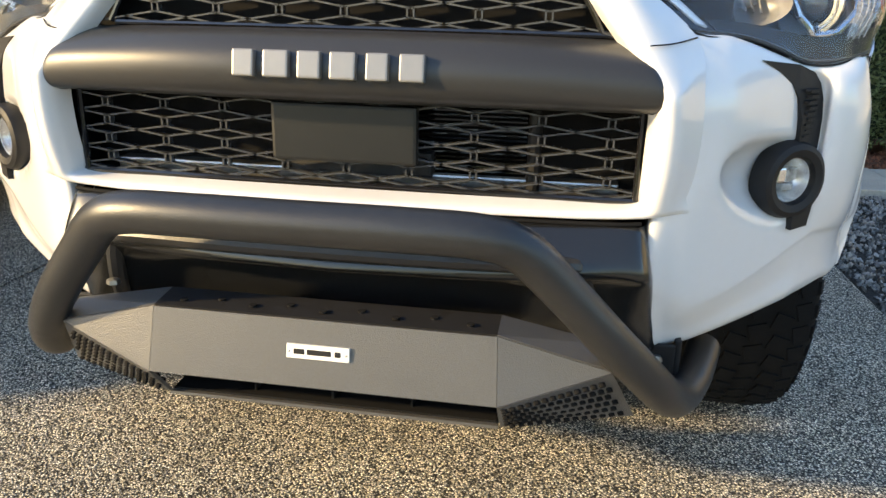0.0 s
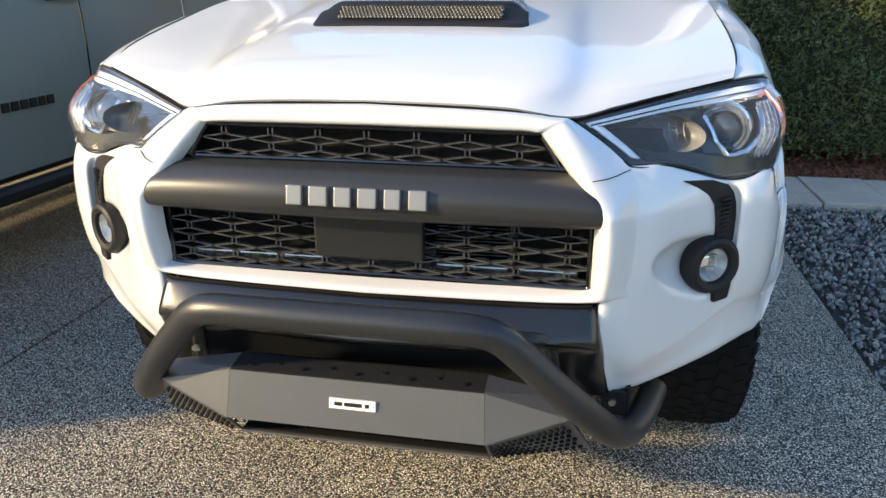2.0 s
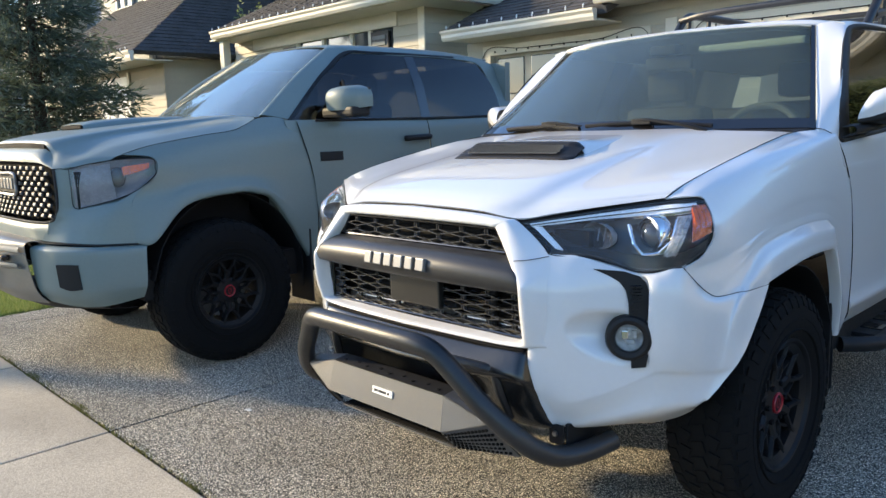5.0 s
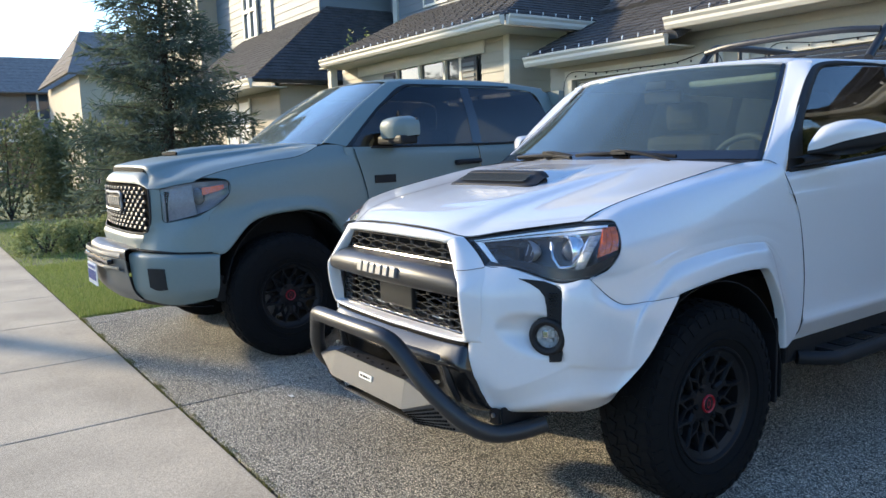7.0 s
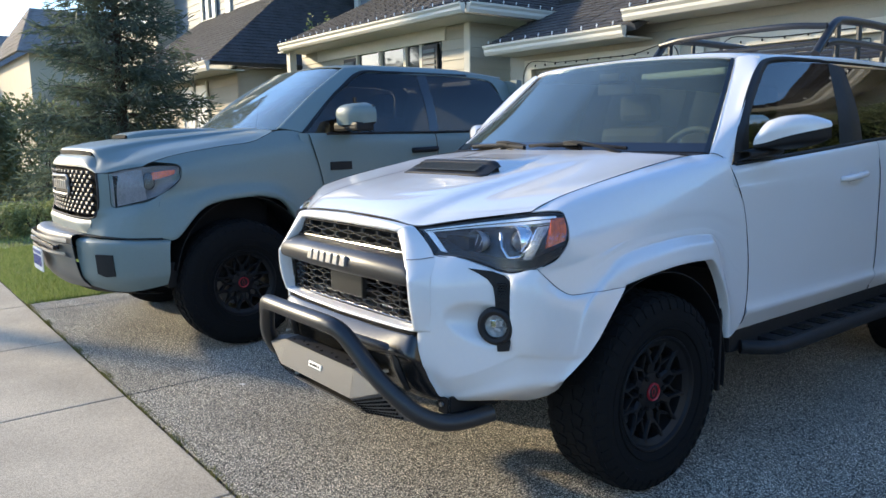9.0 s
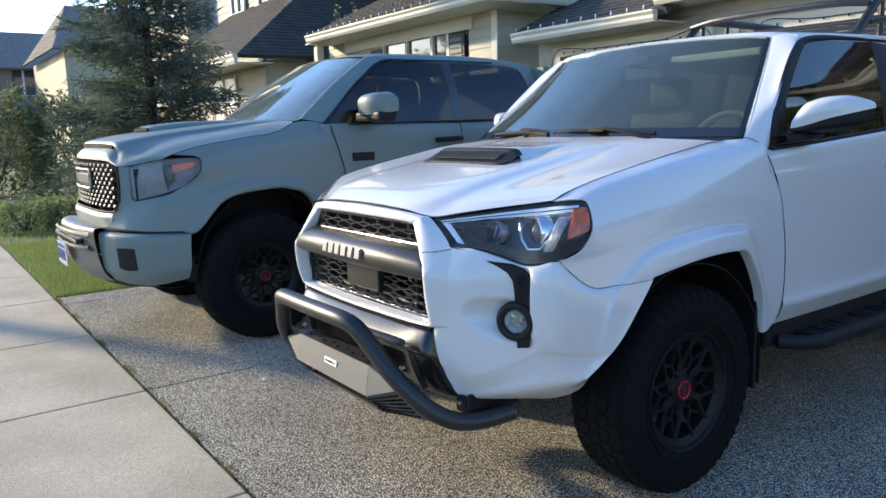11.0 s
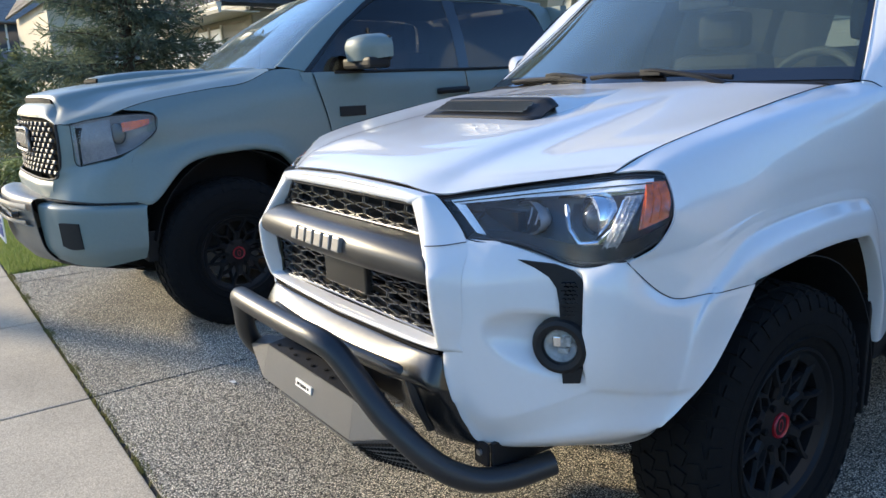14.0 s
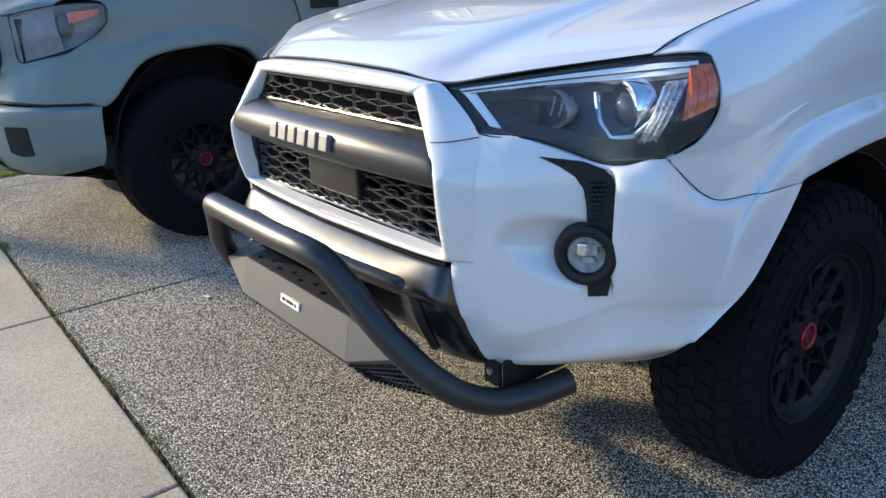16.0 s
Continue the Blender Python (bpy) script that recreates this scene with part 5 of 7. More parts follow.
# panel gaps
for s in (1, -1):
    for pts, r in (
        ([(0.0, 1.208, 1.1235), (0.28, 1.212, 1.1145), (0.405, 1.238, 1.0975), (0.437, 1.256, 1.0925), (0.60, 1.374, 1.1245), (0.777, 1.504, 1.1535)], 0.0019),
        ([(0.778, 1.505, 1.1550), (0.796, 1.62, 1.1985), (0.802, 1.82, 1.2395), (0.801, 2.05, 1.278), (0.795, 2.30, 1.313), (0.792, 2.41, 1.325), (0.74, 2.43, 1.33)], 0.0013),
        ([(0.8745, 1.4415, 0.966), (0.894, 1.488, 0.916), (0.9065, 1.530, 0.8825), (0.9185, 1.5715, 0.8665), (0.946, 1.642, 0.8708), (0.9615, 1.668, 0.8718), (0.977, 1.785, 0.8750)], 0.0011),
        ([(0.909, 2.541, 1.283), (0.926, 2.577, 1.205), (0.934, 2.629, 1.09), (0.937, 2.667, 0.90), (0.937, 2.675, 0.76), (0.937, 2.667, 0.66), (0.94, 2.640, 0.60), (0.91, 2.62, 0.55)], 0.0018),
        ([(0.845, 2.482, 1.334), (0.868, 2.505, 1.328), (0.888, 2.527, 1.311), (0.909, 2.545, 1.286)], 0.0014),
        ([(0.90, 3.959, 1.355), (0.934, 3.959, 1.20), (0.938, 3.959, 0.95), (0.936, 3.959, 0.70), (0.91, 3.959, 0.55)], 0.0018),
        ([(0.478, 1.166, 0.985), (0.515, 1.195, 0.988), (0.553, 1.238, 0.996)], 0.0011),
        ([(0.0, 1.160, 0.7075), (0.30, 1.171, 0.7065), (0.44, 1.176, 0.708), (0.494, 1.186, 0.709)], 0.0035),
    ):
        part("seam", tube(mx(pts, s), r, n=6, smooth=8), DARK, suv, smooth=True)


# ---- wheels ----
def wheel_at(owner, cx, cy, cz, s, R=0.402, W=0.27):
    """A wheel under its vehicle: knobbly tyre, black split-spoke rim, red centre ring."""
    base = Matrix.Translation((cx * s, cy, cz)) @ (Matrix() if s > 0 else Matrix.Rotation(math.pi, 4, "Z"))
    h = W / 2
    w = part("wheel", turned([(-h + 0.05, 0.19), (h - 0.045, 0.19), (h - 0.03, 0.215), (h - 0.05, 0.205), (-h + 0.05, 0.205)], 40, m=base), RIM, owner, "black alloy wheel with an all-terrain tyre", smooth=True)
    prof = [(-h + 0.03, 0.222), (-h + 0.008, 0.25), (-h, R * 0.74), (-h + 0.003, R * 0.84), (-h + 0.012, R * 0.915), (-h + 0.030, R * 0.960), (-h + 0.062, R * 0.979), (0, R * 0.985), (h - 0.062, R * 0.979), (h - 0.030, R * 0.960), (h - 0.012, R * 0.915), (h - 0.003, R * 0.84), (h, R * 0.74), (h - 0.008, 0.25), (h - 0.03, 0.222)]
    bm = bmesh.new()
    k = W / 0.27
    for i in range(44):
        rot = base @ Matrix.Rotation(2 * math.pi * i / 44, 4, "X")
        for q, (x0, x1, sk) in enumerate(((-0.108, -0.074, 0.25), (-0.066, -0.028, -0.3), (-0.020, 0.020, 0.3), (0.028, 0.066, -0.3), (0.074, 0.108, 0.25))):
            off = Matrix.Rotation(2 * math.pi / 88 * (q % 2), 4, "X")
            lean = {0: 0.16, 4: -0.16}.get(q, 0)
            top = R - (0.0085 if q in (0, 4) else 0.002)
            box(bm, (x0 - x1) * k / 2, (x1 - x0) * k / 2, -0.021, 0.019, R * 0.945 - top, 0, m=rot @ off @ Matrix.Translation(((x0 + x1) * k / 2, 0, top)) @ Matrix.Rotation(-lean, 4, "Y") @ Matrix.Rotation(sk, 4, "Z"))
        for sgn in (-1, 1):
            box(bm, -0.004, 0.004, -0.017, 0.013, -0.020 - 0.006 * (i % 2), 0.016, m=rot @ Matrix.Translation((sgn * (h - 0.0125), 0, R * 0.905)) @ Matrix.Rotation(-0.42 * sgn, 4, "Y"))
    tyre = part("tyre", turned(prof, 72, m=base), RUBBER, w, "black all-terrain tyre with chunky tread", smooth=True)
    part("tread_block", bm, RUBBER, tyre)["kind"] = "stuff"
    for r0 in (0.262, 0.300):
        part("sidewall_ring", turned([(h - 0.006, r0), (h + 0.0015, r0 + 0.002), (h + 0.0015, r0 + 0.004), (h - 0.006, r0 + 0.006)], 64, m=base), RUBBER, tyre, smooth=True)
    ring = part("rim", turned([(h - 0.040, 0.229), (h - 0.020, 0.232), (h - 0.016, 0.229), (h - 0.018, 0.223), (h - 0.036, 0.212), (h - 0.10, 0.200), (-h + 0.05, 0.19)], 56, m=base), RIM, w, smooth=True)
    for i in range(6):
        bm = bmesh.new()
        rot = base @ Matrix.Rotation(2 * math.pi * i / 6, 4, "X")
        stem = [(h - 0.062, 0.0, 0.045), (h - 0.050, 0.0, 0.108), (h - 0.046, 0.0, 0.128)]
        arms = [(h - 0.048, 0.010, 0.118), (h - 0.040, 0.044, 0.165), (h - 0.034, 0.062, 0.218)]
        limbs6 = [(stem, (0.024, 0.017, 0.017))] + [([(a, b * d, c) for a, b, c in arms], (0.011, 0.010, 0.013)) for d in (-1, 1)]
        limbs6.append(([(h - 0.060, 0.030, 0.060), (h - 0.056, 0.058, 0.098), (h - 0.052, 0.046, 0.160)], (0.009, 0.007, 0.007)))
        limbs6.append(([(h - 0.060, -0.030, 0.060), (h - 0.056, -0.058, 0.098), (h - 0.052, -0.046, 0.160)], (0.009, 0.007, 0.007)))
        for pts, wide in limbs6:
            rings6 = [[bm.verts.new(rot @ Vector(p)) for p in ((x, y - g * 0.55, z), (x, y + g * 0.55, z), (x - 0.010, y + g, z), (x - 0.034, y + g, z), (x - 0.034, y - g, z), (x - 0.010, y - g, z))] for (x, y, z), g in zip(pts, wide)]
            for va, vb in zip(rings6, rings6[1:]):
                for q in range(6):
                    bm.faces.new((va[q], va[(q + 1) % 6], vb[(q + 1) % 6], vb[q]))
            bm.faces.new(rings6[0][::-1]), bm.faces.new(rings6[-1])
        bmesh.ops.recalc_face_normals(bm, faces=bm.faces)
        part("spoke", bm, RIM, w)
        part("lug_nut", turned([(h - 0.07, 0.010), (h - 0.045, 0.010), (h - 0.042, 0)], 6, m=rot @ Matrix.Translation((0, 0.034, 0.06))), DARK, w)
    part("hub", turned([(h - 0.10, 0.085), (h - 0.058, 0.080), (h - 0.050, 0.05), (h - 0.050, 0)], 32, m=base), RIM, w, smooth=True)
    capring = part("hub_cap", turned([(h - 0.056, 0.037), (h - 0.044, 0.037), (h - 0.040, 0.034), (h - 0.043, 0.029), (h - 0.048, 0.028)], 32, m=base), RED, w, "red centre ring", smooth=True)
    part("cap_face", turned([(h - 0.055, 0.029), (h - 0.046, 0.028), (h - 0.045, 0)], 24, m=base), BLACK, capring)
    part("cap_mark", turned([(h - 0.047, 0.016), (h - 0.0438, 0.016), (h - 0.0438, 0.012), (h - 0.047, 0.012)], 24, m=base @ Matrix.Diagonal((1, 0.65, 1.2, 1))), RED, capring)
    part("brake_disc", turned([(-0.02, 0), (-0.02, 0.165), (0.0, 0.165), (0.0, 0)], 32, m=base), DULL, w)
    return w


for sgn in (1, -1):
    for cy in (2.045, 4.835):
        wheel_at(suv, 0.826, cy, 0.402, sgn, W=0.275)

# ---- grey-green pickup truck ----
truck = thing("pickup_truck", "grey-green crew cab pickup truck parked beside the white car", "truck", at=(-3.215, 0, 0))


part("hood", skin([
    [(0, 0.86, 1.362), (0.30, 0.865, 1.360), (0.47, 0.893, 1.352), (0.56, 0.90, 1.285), (0.645, 0.875, 1.221), (0.74, 0.975, 1.232), (0.845, 1.105, 1.259)],
    [(0, 0.90, 1.388), (0.30, 0.905, 1.386), (0.485, 0.935, 1.378), (0.570, 0.96, 1.330), (0.655, 0.96, 1.277), (0.755, 1.04, 1.282), (0.862, 1.155, 1.285)],
    [(0, 1.15, 1.430), (0.30, 1.15, 1.429), (0.53, 1.17, 1.420), (0.595, 1.18, 1.386), (0.69, 1.20, 1.362), (0.79, 1.25, 1.352), (0.89, 1.33, 1.334)],
    [(0, 1.55, 1.472), (0.30, 1.55, 1.471), (0.56, 1.56, 1.463), (0.62, 1.57, 1.436), (0.72, 1.58, 1.422), (0.82, 1.60, 1.408), (0.915, 1.63, 1.380)],
    [(0, 1.80, 1.492), (0.30, 1.80, 1.491), (0.57, 1.80, 1.485), (0.635, 1.81, 1.466), (0.735, 1.82, 1.455), (0.83, 1.83, 1.440), (0.926, 1.83, 1.406)],
    [(0, 2.0, 1.508), (0.30, 2.0, 1.508), (0.58, 2.01, 1.501), (0.65, 2.02, 1.490), (0.75, 2.03, 1.485), (0.82, 2.03, 1.480), (0.885, 2.0, 1.466)],
], per=5, across=5, sym=True, thick=0.006), TEAL, truck, smooth=True)
both("fender", [
    [(0.868, 1.17, 1.287), (0.893, 1.33, 1.331), (0.918, 1.63, 1.377), (0.929, 1.83, 1.402), (0.888, 2.0, 1.468), (0.89, 2.13, 1.478), (0.90, 2.25, 1.457)],
    [(0.945, 1.305, 1.262), (0.952, 1.45, 1.288), (0.962, 1.65, 1.318), (0.968, 1.83, 1.338), (0.967, 2.0, 1.36), (0.967, 2.13, 1.37), (0.967, 2.265, 1.365)],
    [(0.962, 1.305, 1.165), (0.975, 1.45, 1.18), (0.985, 1.65, 1.20), (0.988, 1.83, 1.21), (0.988, 2.0, 1.21), (0.987, 2.15, 1.20), (0.986, 2.32, 1.19)],
    [(0.927, 1.195, 1.06), (0.968, 1.36, 1.075), (0.988, 1.55, 1.115), (0.993, 1.75, 1.130), (0.993, 1.95, 1.12), (0.991, 2.15, 1.05), (0.99, 2.36, 1.0)],
    [(0.930, 1.165, 0.98), (0.980, 1.30, 0.995), (1.003, 1.47, 1.065), (1.008, 1.72, 1.090), (1.008, 1.93, 1.075), (1.002, 2.10, 0.985), (0.99, 2.36, 0.85)],
    [(0.945, 1.16, 0.86), (0.995, 1.28, 0.90), (1.016, 1.46, 1.02), (1.020, 1.73, 1.060), (1.020, 1.92, 1.045), (1.012, 2.08, 0.955), (0.987, 2.35, 0.65)],
    [(0.955, 1.165, 0.795), (1.0, 1.255, 0.80), (1.012, 1.45, 0.985), (1.014, 1.74, 1.030), (1.014, 1.91, 1.017), (1.006, 2.055, 0.935), (0.98, 2.335, 0.5)],
    [(0.94, 1.18, 0.797), (0.97, 1.26, 0.80), (0.975, 1.45, 0.98), (0.975, 1.74, 1.027), (0.975, 1.91, 1.012), (0.97, 2.05, 0.93), (0.95, 2.32, 0.5)],
], TEAL, truck, per=6, across=5)
both("headlamp_surround", [
    [(0.64, 0.868, 1.219), (0.698, 0.930, 1.214), (0.73, 1.02, 1.23), (0.80, 1.12, 1.245), (0.86, 1.22, 1.25), (0.93, 1.34, 1.25)],
    [(0.655, 0.862, 1.10), (0.708, 0.935, 1.10), (0.74, 1.03, 1.11), (0.80, 1.11, 1.115), (0.87, 1.21, 1.12), (0.94, 1.33, 1.17)],
    [(0.655, 0.858, 1.03), (0.715, 0.938, 1.02), (0.75, 1.0, 1.02), (0.81, 1.07, 1.03), (0.88, 1.16, 1.055), (0.955, 1.32, 1.16)],
    [(0.655, 0.856, 0.99), (0.718, 0.935, 0.998), (0.76, 0.972, 1.0), (0.815, 1.03, 1.012), (0.885, 1.135, 1.042), (0.962, 1.305, 1.162)],
    [(0.645, 0.848, 0.955), (0.72, 0.918, 0.96), (0.77, 0.962, 0.965), (0.82, 1.01, 0.98), (0.88, 1.09, 1.01), (0.927, 1.195, 1.06)],
    [(0.60, 0.825, 0.915), (0.71, 0.895, 0.91), (0.77, 0.94, 0.91), (0.82, 0.98, 0.92), (0.88, 1.05, 0.94), (0.93, 1.165, 0.98)],
    [(0.55, 0.80, 0.82), (0.70, 0.862, 0.815), (0.77, 0.91, 0.81), (0.82, 0.955, 0.805), (0.88, 1.02, 0.80), (0.95, 1.165, 0.797)],
], TEAL, truck, per=5, across=5)
both("bumper_end", [
    [(0.50, 0.80, 0.800), (0.70, 0.86, 0.795), (0.86, 0.985, 0.79), (0.955, 1.21, 0.785)],
    [(0.50, 0.755, 0.788), (0.70, 0.82, 0.785), (0.87, 0.96, 0.78), (0.978, 1.21, 0.778)],
    [(0.50, 0.742, 0.755), (0.71, 0.81, 0.752), (0.885, 0.955, 0.75), (0.990, 1.20, 0.75)],
    [(0.52, 0.750, 0.60), (0.72, 0.822, 0.59), (0.892, 0.96, 0.58), (0.990, 1.19, 0.58)],
    [(0.53, 0.765, 0.53), (0.72, 0.84, 0.515), (0.88, 0.97, 0.51), (0.975, 1.185, 0.53)],
    [(0.54, 0.81, 0.47), (0.72, 0.89, 0.450), (0.86, 1.0, 0.452), (0.945, 1.18, 0.485)],
], TEAL, truck, per=5, across=5)
STEP = surf("dull brown-grey bumper paint", (0.20, 0.185, 0.16), 0.45, metal=0.3, var=0.12, scale=6)
part("bumper_centre", skin([
    [(0, 0.775, 0.826), (0.3, 0.785, 0.826), (0.52, 0.815, 0.814)],
    [(0, 0.66, 0.83), (0.3, 0.68, 0.83), (0.52, 0.73, 0.82)],
    [(0, 0.63, 0.77), (0.3, 0.65, 0.77), (0.52, 0.71, 0.765)],
    [(0, 0.65, 0.56), (0.3, 0.67, 0.56), (0.54, 0.74, 0.55)],
    [(0, 0.72, 0.46), (0.3, 0.73, 0.46), (0.55, 0.80, 0.46)],
], per=5, across=5, sym=True), STEP, truck, smooth=True)
for s in (1, -1):
    for nm, y0, y1, a in (("front_door", 2.36, 3.40, -0.10), ("rear_door", 3.41, 4.45, 0.0)):
        rows = [[(x, y0 + a * w, z), (x + 0.006, (2 * y0 + y1) / 3, z), (x + 0.006, (y0 + 2 * y1) / 3, z), (x, y1, z)] for x, z, w in ((0.955, 1.455, 1), (0.985, 1.38, 0.9), (1.0, 1.15, 0.3), (1.0, 0.9, 0), (0.985, 0.7, 0), (0.975, 0.5, 0))]
        part(nm, skin(rows, per=4, across=4, side=s), TEAL, truck, smooth=True)
    part("bed_side", skin([[(x, 4.46, z), (x, 5.2, z), (x, 5.8, z), (x - 0.03, 6.38, z)] for x, z in ((0.97, 1.36), (1.0, 1.28), (1.005, 1.0), (0.985, 0.6))], per=4, across=4, side=s), TEAL, truck, smooth=True)
    part("windscreen_pillar", skin([[(0.80, 2.08, 1.49), (0.72, 2.42, 1.75), (0.63, 2.74, 1.955)], [(0.83, 2.10, 1.495), (0.755, 2.43, 1.765), (0.66, 2.76, 1.965)], [(0.93, 2.24, 1.46), (0.83, 2.56, 1.755), (0.735, 2.86, 1.925)]], per=6, across=4, side=s), TEAL, truck, smooth=True)
    part("window_seal", skin([[(0.930, 2.20, 1.448), (0.850, 2.48, 1.70), (0.805, 2.62, 1.805), (0.742, 2.83, 1.93), (0.765, 3.1, 1.94), (0.768, 3.9, 1.938)], [(0.944, 2.236, 1.448), (0.862, 2.508, 1.70), (0.818, 2.652, 1.803), (0.755, 2.87, 1.920), (0.775, 3.12, 1.926), (0.777, 3.9, 1.924)]], per=5, across=2, side=s, thick=0.005), BLACK, truck, "black window seal", smooth=True)
    part("side_glass", skin([[(0.938, 2.225, 1.455), (0.955, 2.8, 1.455), (0.955, 3.36, 1.455)], [(0.856, 2.497, 1.70), (0.872, 2.95, 1.71), (0.875, 3.36, 1.71)], [(0.748, 2.855, 1.918), (0.77, 3.15, 1.922), (0.775, 3.36, 1.915)]], per=4, across=4, side=s), TINT, truck, smooth=True).visible_shadow = False
    part("rear_side_glass", skin([[(0.955, 3.45, 1.455), (0.955, 3.9, 1.46), (0.95, 4.28, 1.465)], [(0.875, 3.45, 1.71), (0.875, 3.9, 1.71), (0.87, 4.25, 1.70)], [(0.775, 3.45, 1.915), (0.775, 3.85, 1.91), (0.775, 4.15, 1.89)]], per=4, across=4, side=s), TINT, truck, smooth=True).visible_shadow = False
    part("window_frame", skin([[(0.735, 2.86, 1.925), (0.76, 3.3, 1.945), (0.76, 3.8, 1.945), (0.755, 4.25, 1.925), (0.80, 4.42, 1.80), (0.955, 4.45, 1.455)], [(0.76, 2.95, 1.905), (0.778, 3.3, 1.92), (0.778, 3.8, 1.918), (0.78, 4.15, 1.892), (0.83, 4.25, 1.75), (0.955, 4.28, 1.46)]], per=6, across=3, side=s), TEAL, truck, smooth=True)
    part("door_pillar", skin([[(0.956, 3.36, 1.455), (0.958, 3.45, 1.455)], [(0.879, 3.36, 1.71), (0.881, 3.45, 1.71)], [(0.777, 3.36, 1.917), (0.779, 3.45, 1.917)]], per=2, across=4, side=s), GLOSS, truck, smooth=True)
part("roof", skin([[(0, 2.68, 1.985), (0.4, 2.70, 1.98), (0.64, 2.75, 1.962), (0.735, 2.86, 1.925)], [(0, 2.9, 2.01), (0.4, 2.9, 2.005), (0.66, 2.95, 1.985), (0.752, 3.0, 1.94)], [(0, 3.8, 2.01), (0.4, 3.8, 2.005), (0.67, 3.8, 1.985), (0.76, 3.8, 1.945)], [(0, 4.45, 1.95), (0.4, 4.44, 1.95), (0.65, 4.40, 1.94), (0.755, 4.30, 1.92)]], per=5, across=5, sym=True), TEAL, truck, smooth=True)
part("windscreen", skin([[(0, 1.93, 1.50), (0.4, 1.96, 1.50), (0.65, 2.02, 1.49), (0.80, 2.08, 1.485)], [(0, 2.32, 1.76), (0.38, 2.34, 1.755), (0.60, 2.38, 1.75), (0.725, 2.43, 1.745)], [(0, 2.67, 1.975), (0.35, 2.68, 1.97), (0.54, 2.71, 1.96), (0.635, 2.74, 1.945)]], per=5, across=5, sym=True), GLASS2, truck, smooth=True).visible_shadow = False
part("rear_wall", boxed(-0.9, 0.9, 4.38, 4.44, 0.6, 1.9), TEAL, truck)
part("tailgate", boxed(-0.95, 0.95, 6.33, 6.38, 0.6, 1.35, bevel=0.02), TEAL, truck)
part("floor_pan", boxed(-0.9, 0.9, 1.2, 6.3, 0.45, 0.62), BLACK, truck)
part("engine_bay", boxed(-0.74, 0.74, 0.95, 2.0, 0.6, 1.2), DARK, truck)

# truck: wheels, grille, lamps, trim
for sgn in (1, -1):
    for cy in (1.735, 5.43):
        wheel_at(truck, 0.885, cy - 0.05, 0.438, sgn, R=0.438, W=0.30)
    for cy in (1.735, 5.43):
        arc = [(0, cy + 0.50 * math.cos(radians(a)), 0.47 + 0.56 * math.sin(radians(a))) for a in range(-10, 171, 20)]
        part("arch_liner", skin([[(x, y, z) for _, y, z in arc] for x in (0.6, 0.8, 0.97)], per=2, across=2, side=sgn, ref=(0.7 * sgn, cy, 2.0)), BLACK, truck, smooth=True)
        part("arch_wall", boxed(0.55 * sgn, 0.6 * sgn, cy - 0.5, cy + 0.5, 0.45, 1.0), DARK, truck)
    part("mud_flap", boxed(0.74 * sgn, 0.995 * sgn, 2.28, 2.295, 0.26, 0.75, bevel=0.004), BLACK, truck)
    part("side_step", tube(mx([(0.90, 2.42, 0.43), (0.99, 2.50, 0.425), (1.0, 3.2, 0.42), (0.99, 4.2, 0.425), (0.90, 4.3, 0.43)], sgn), 0.045, n=10), BLACK, truck, smooth=True)
    # lamp
    ltop = [(0.700, 0.930, 1.216), (0.77, 0.998, 1.238), (0.845, 1.103, 1.256), (0.90, 1.198, 1.262), (0.945, 1.300, 1.255)]
    lbot = [(0.720, 0.934, 1.003), (0.79, 1.000, 1.012), (0.88, 1.125, 1.048), (0.925, 1.208, 1.088), (0.960, 1.298, 1.165)]
    lmid = [((a[0] + b[0]) / 2 + 0.004, (a[1] + b[1]) / 2 - 0.008, (a[2] + b[2]) / 2) for a, b in zip(ltop, lbot)]
    tl = part("headlamp", skin([ltop, lmid, lbot], per=5, across=5, side=sgn, thick=0.003), LENSCLEAR, truck, "smoky headlamp with an amber marker", smooth=True)
    tl.visible_shadow = False

    def lat(u, v, d, ltop=ltop, lmid=lmid, lbot=lbot):
        p = cat([cat(ltop, u), cat(lmid, u), cat(lbot, u)], v)
        return (p.x - 0.35 * d, p.y + d, p.z)

    def lband(u0, u1, v0, v1, d0, d1, n=4):
        return [[lat(u0 + (u1 - u0) * i / n, v0 + (v1 - v0) * q / 2, d0 + (d1 - d0) * q / 2) for i in range(n + 1)] for q in range(3)]

    part("housing", skin([[lat(u, 0.02, 0.004) for u in range(5)], [lat(u, 0.5, 0.05) for u in range(5)], [lat(u, 1.0, 0.065) for u in range(5)], [lat(u, 1.5, 0.05) for u in range(5)], [lat(u, 1.98, 0.004) for u in range(5)]], per=5, across=4, side=sgn), surf("smoky lamp housing", (0.20, 0.195, 0.205), 0.32, var=0.25, scale=8), tl, smooth=True)
    part("grey_panel", skin(lband(0.03, 1.85, 0.05, 1.94, 0.016, 0.008), per=4, across=4, side=sgn), surf("grey lamp panel", (0.20, 0.195, 0.205), 0.45, var=0.35, scale=9), tl, smooth=True)
    c = lat(1.95, 0.9, 0.03)
    part("dark_insert", turned([(-0.02, 0.05), (0, 0.05), (0.008, 0.042), (0.014, 0.02), (0.016, 0)], 24, m=Matrix.Translation((c[0] * sgn, c[1], c[2])) @ Matrix.Rotation(radians(-90 + 45 * sgn), 4, "Z") @ Matrix.Diagonal((1, 0.8, 1.1, 1))), surf("dark lamp insert", (0.05, 0.05, 0.055), 0.25, var=0.2), tl, smooth=True)
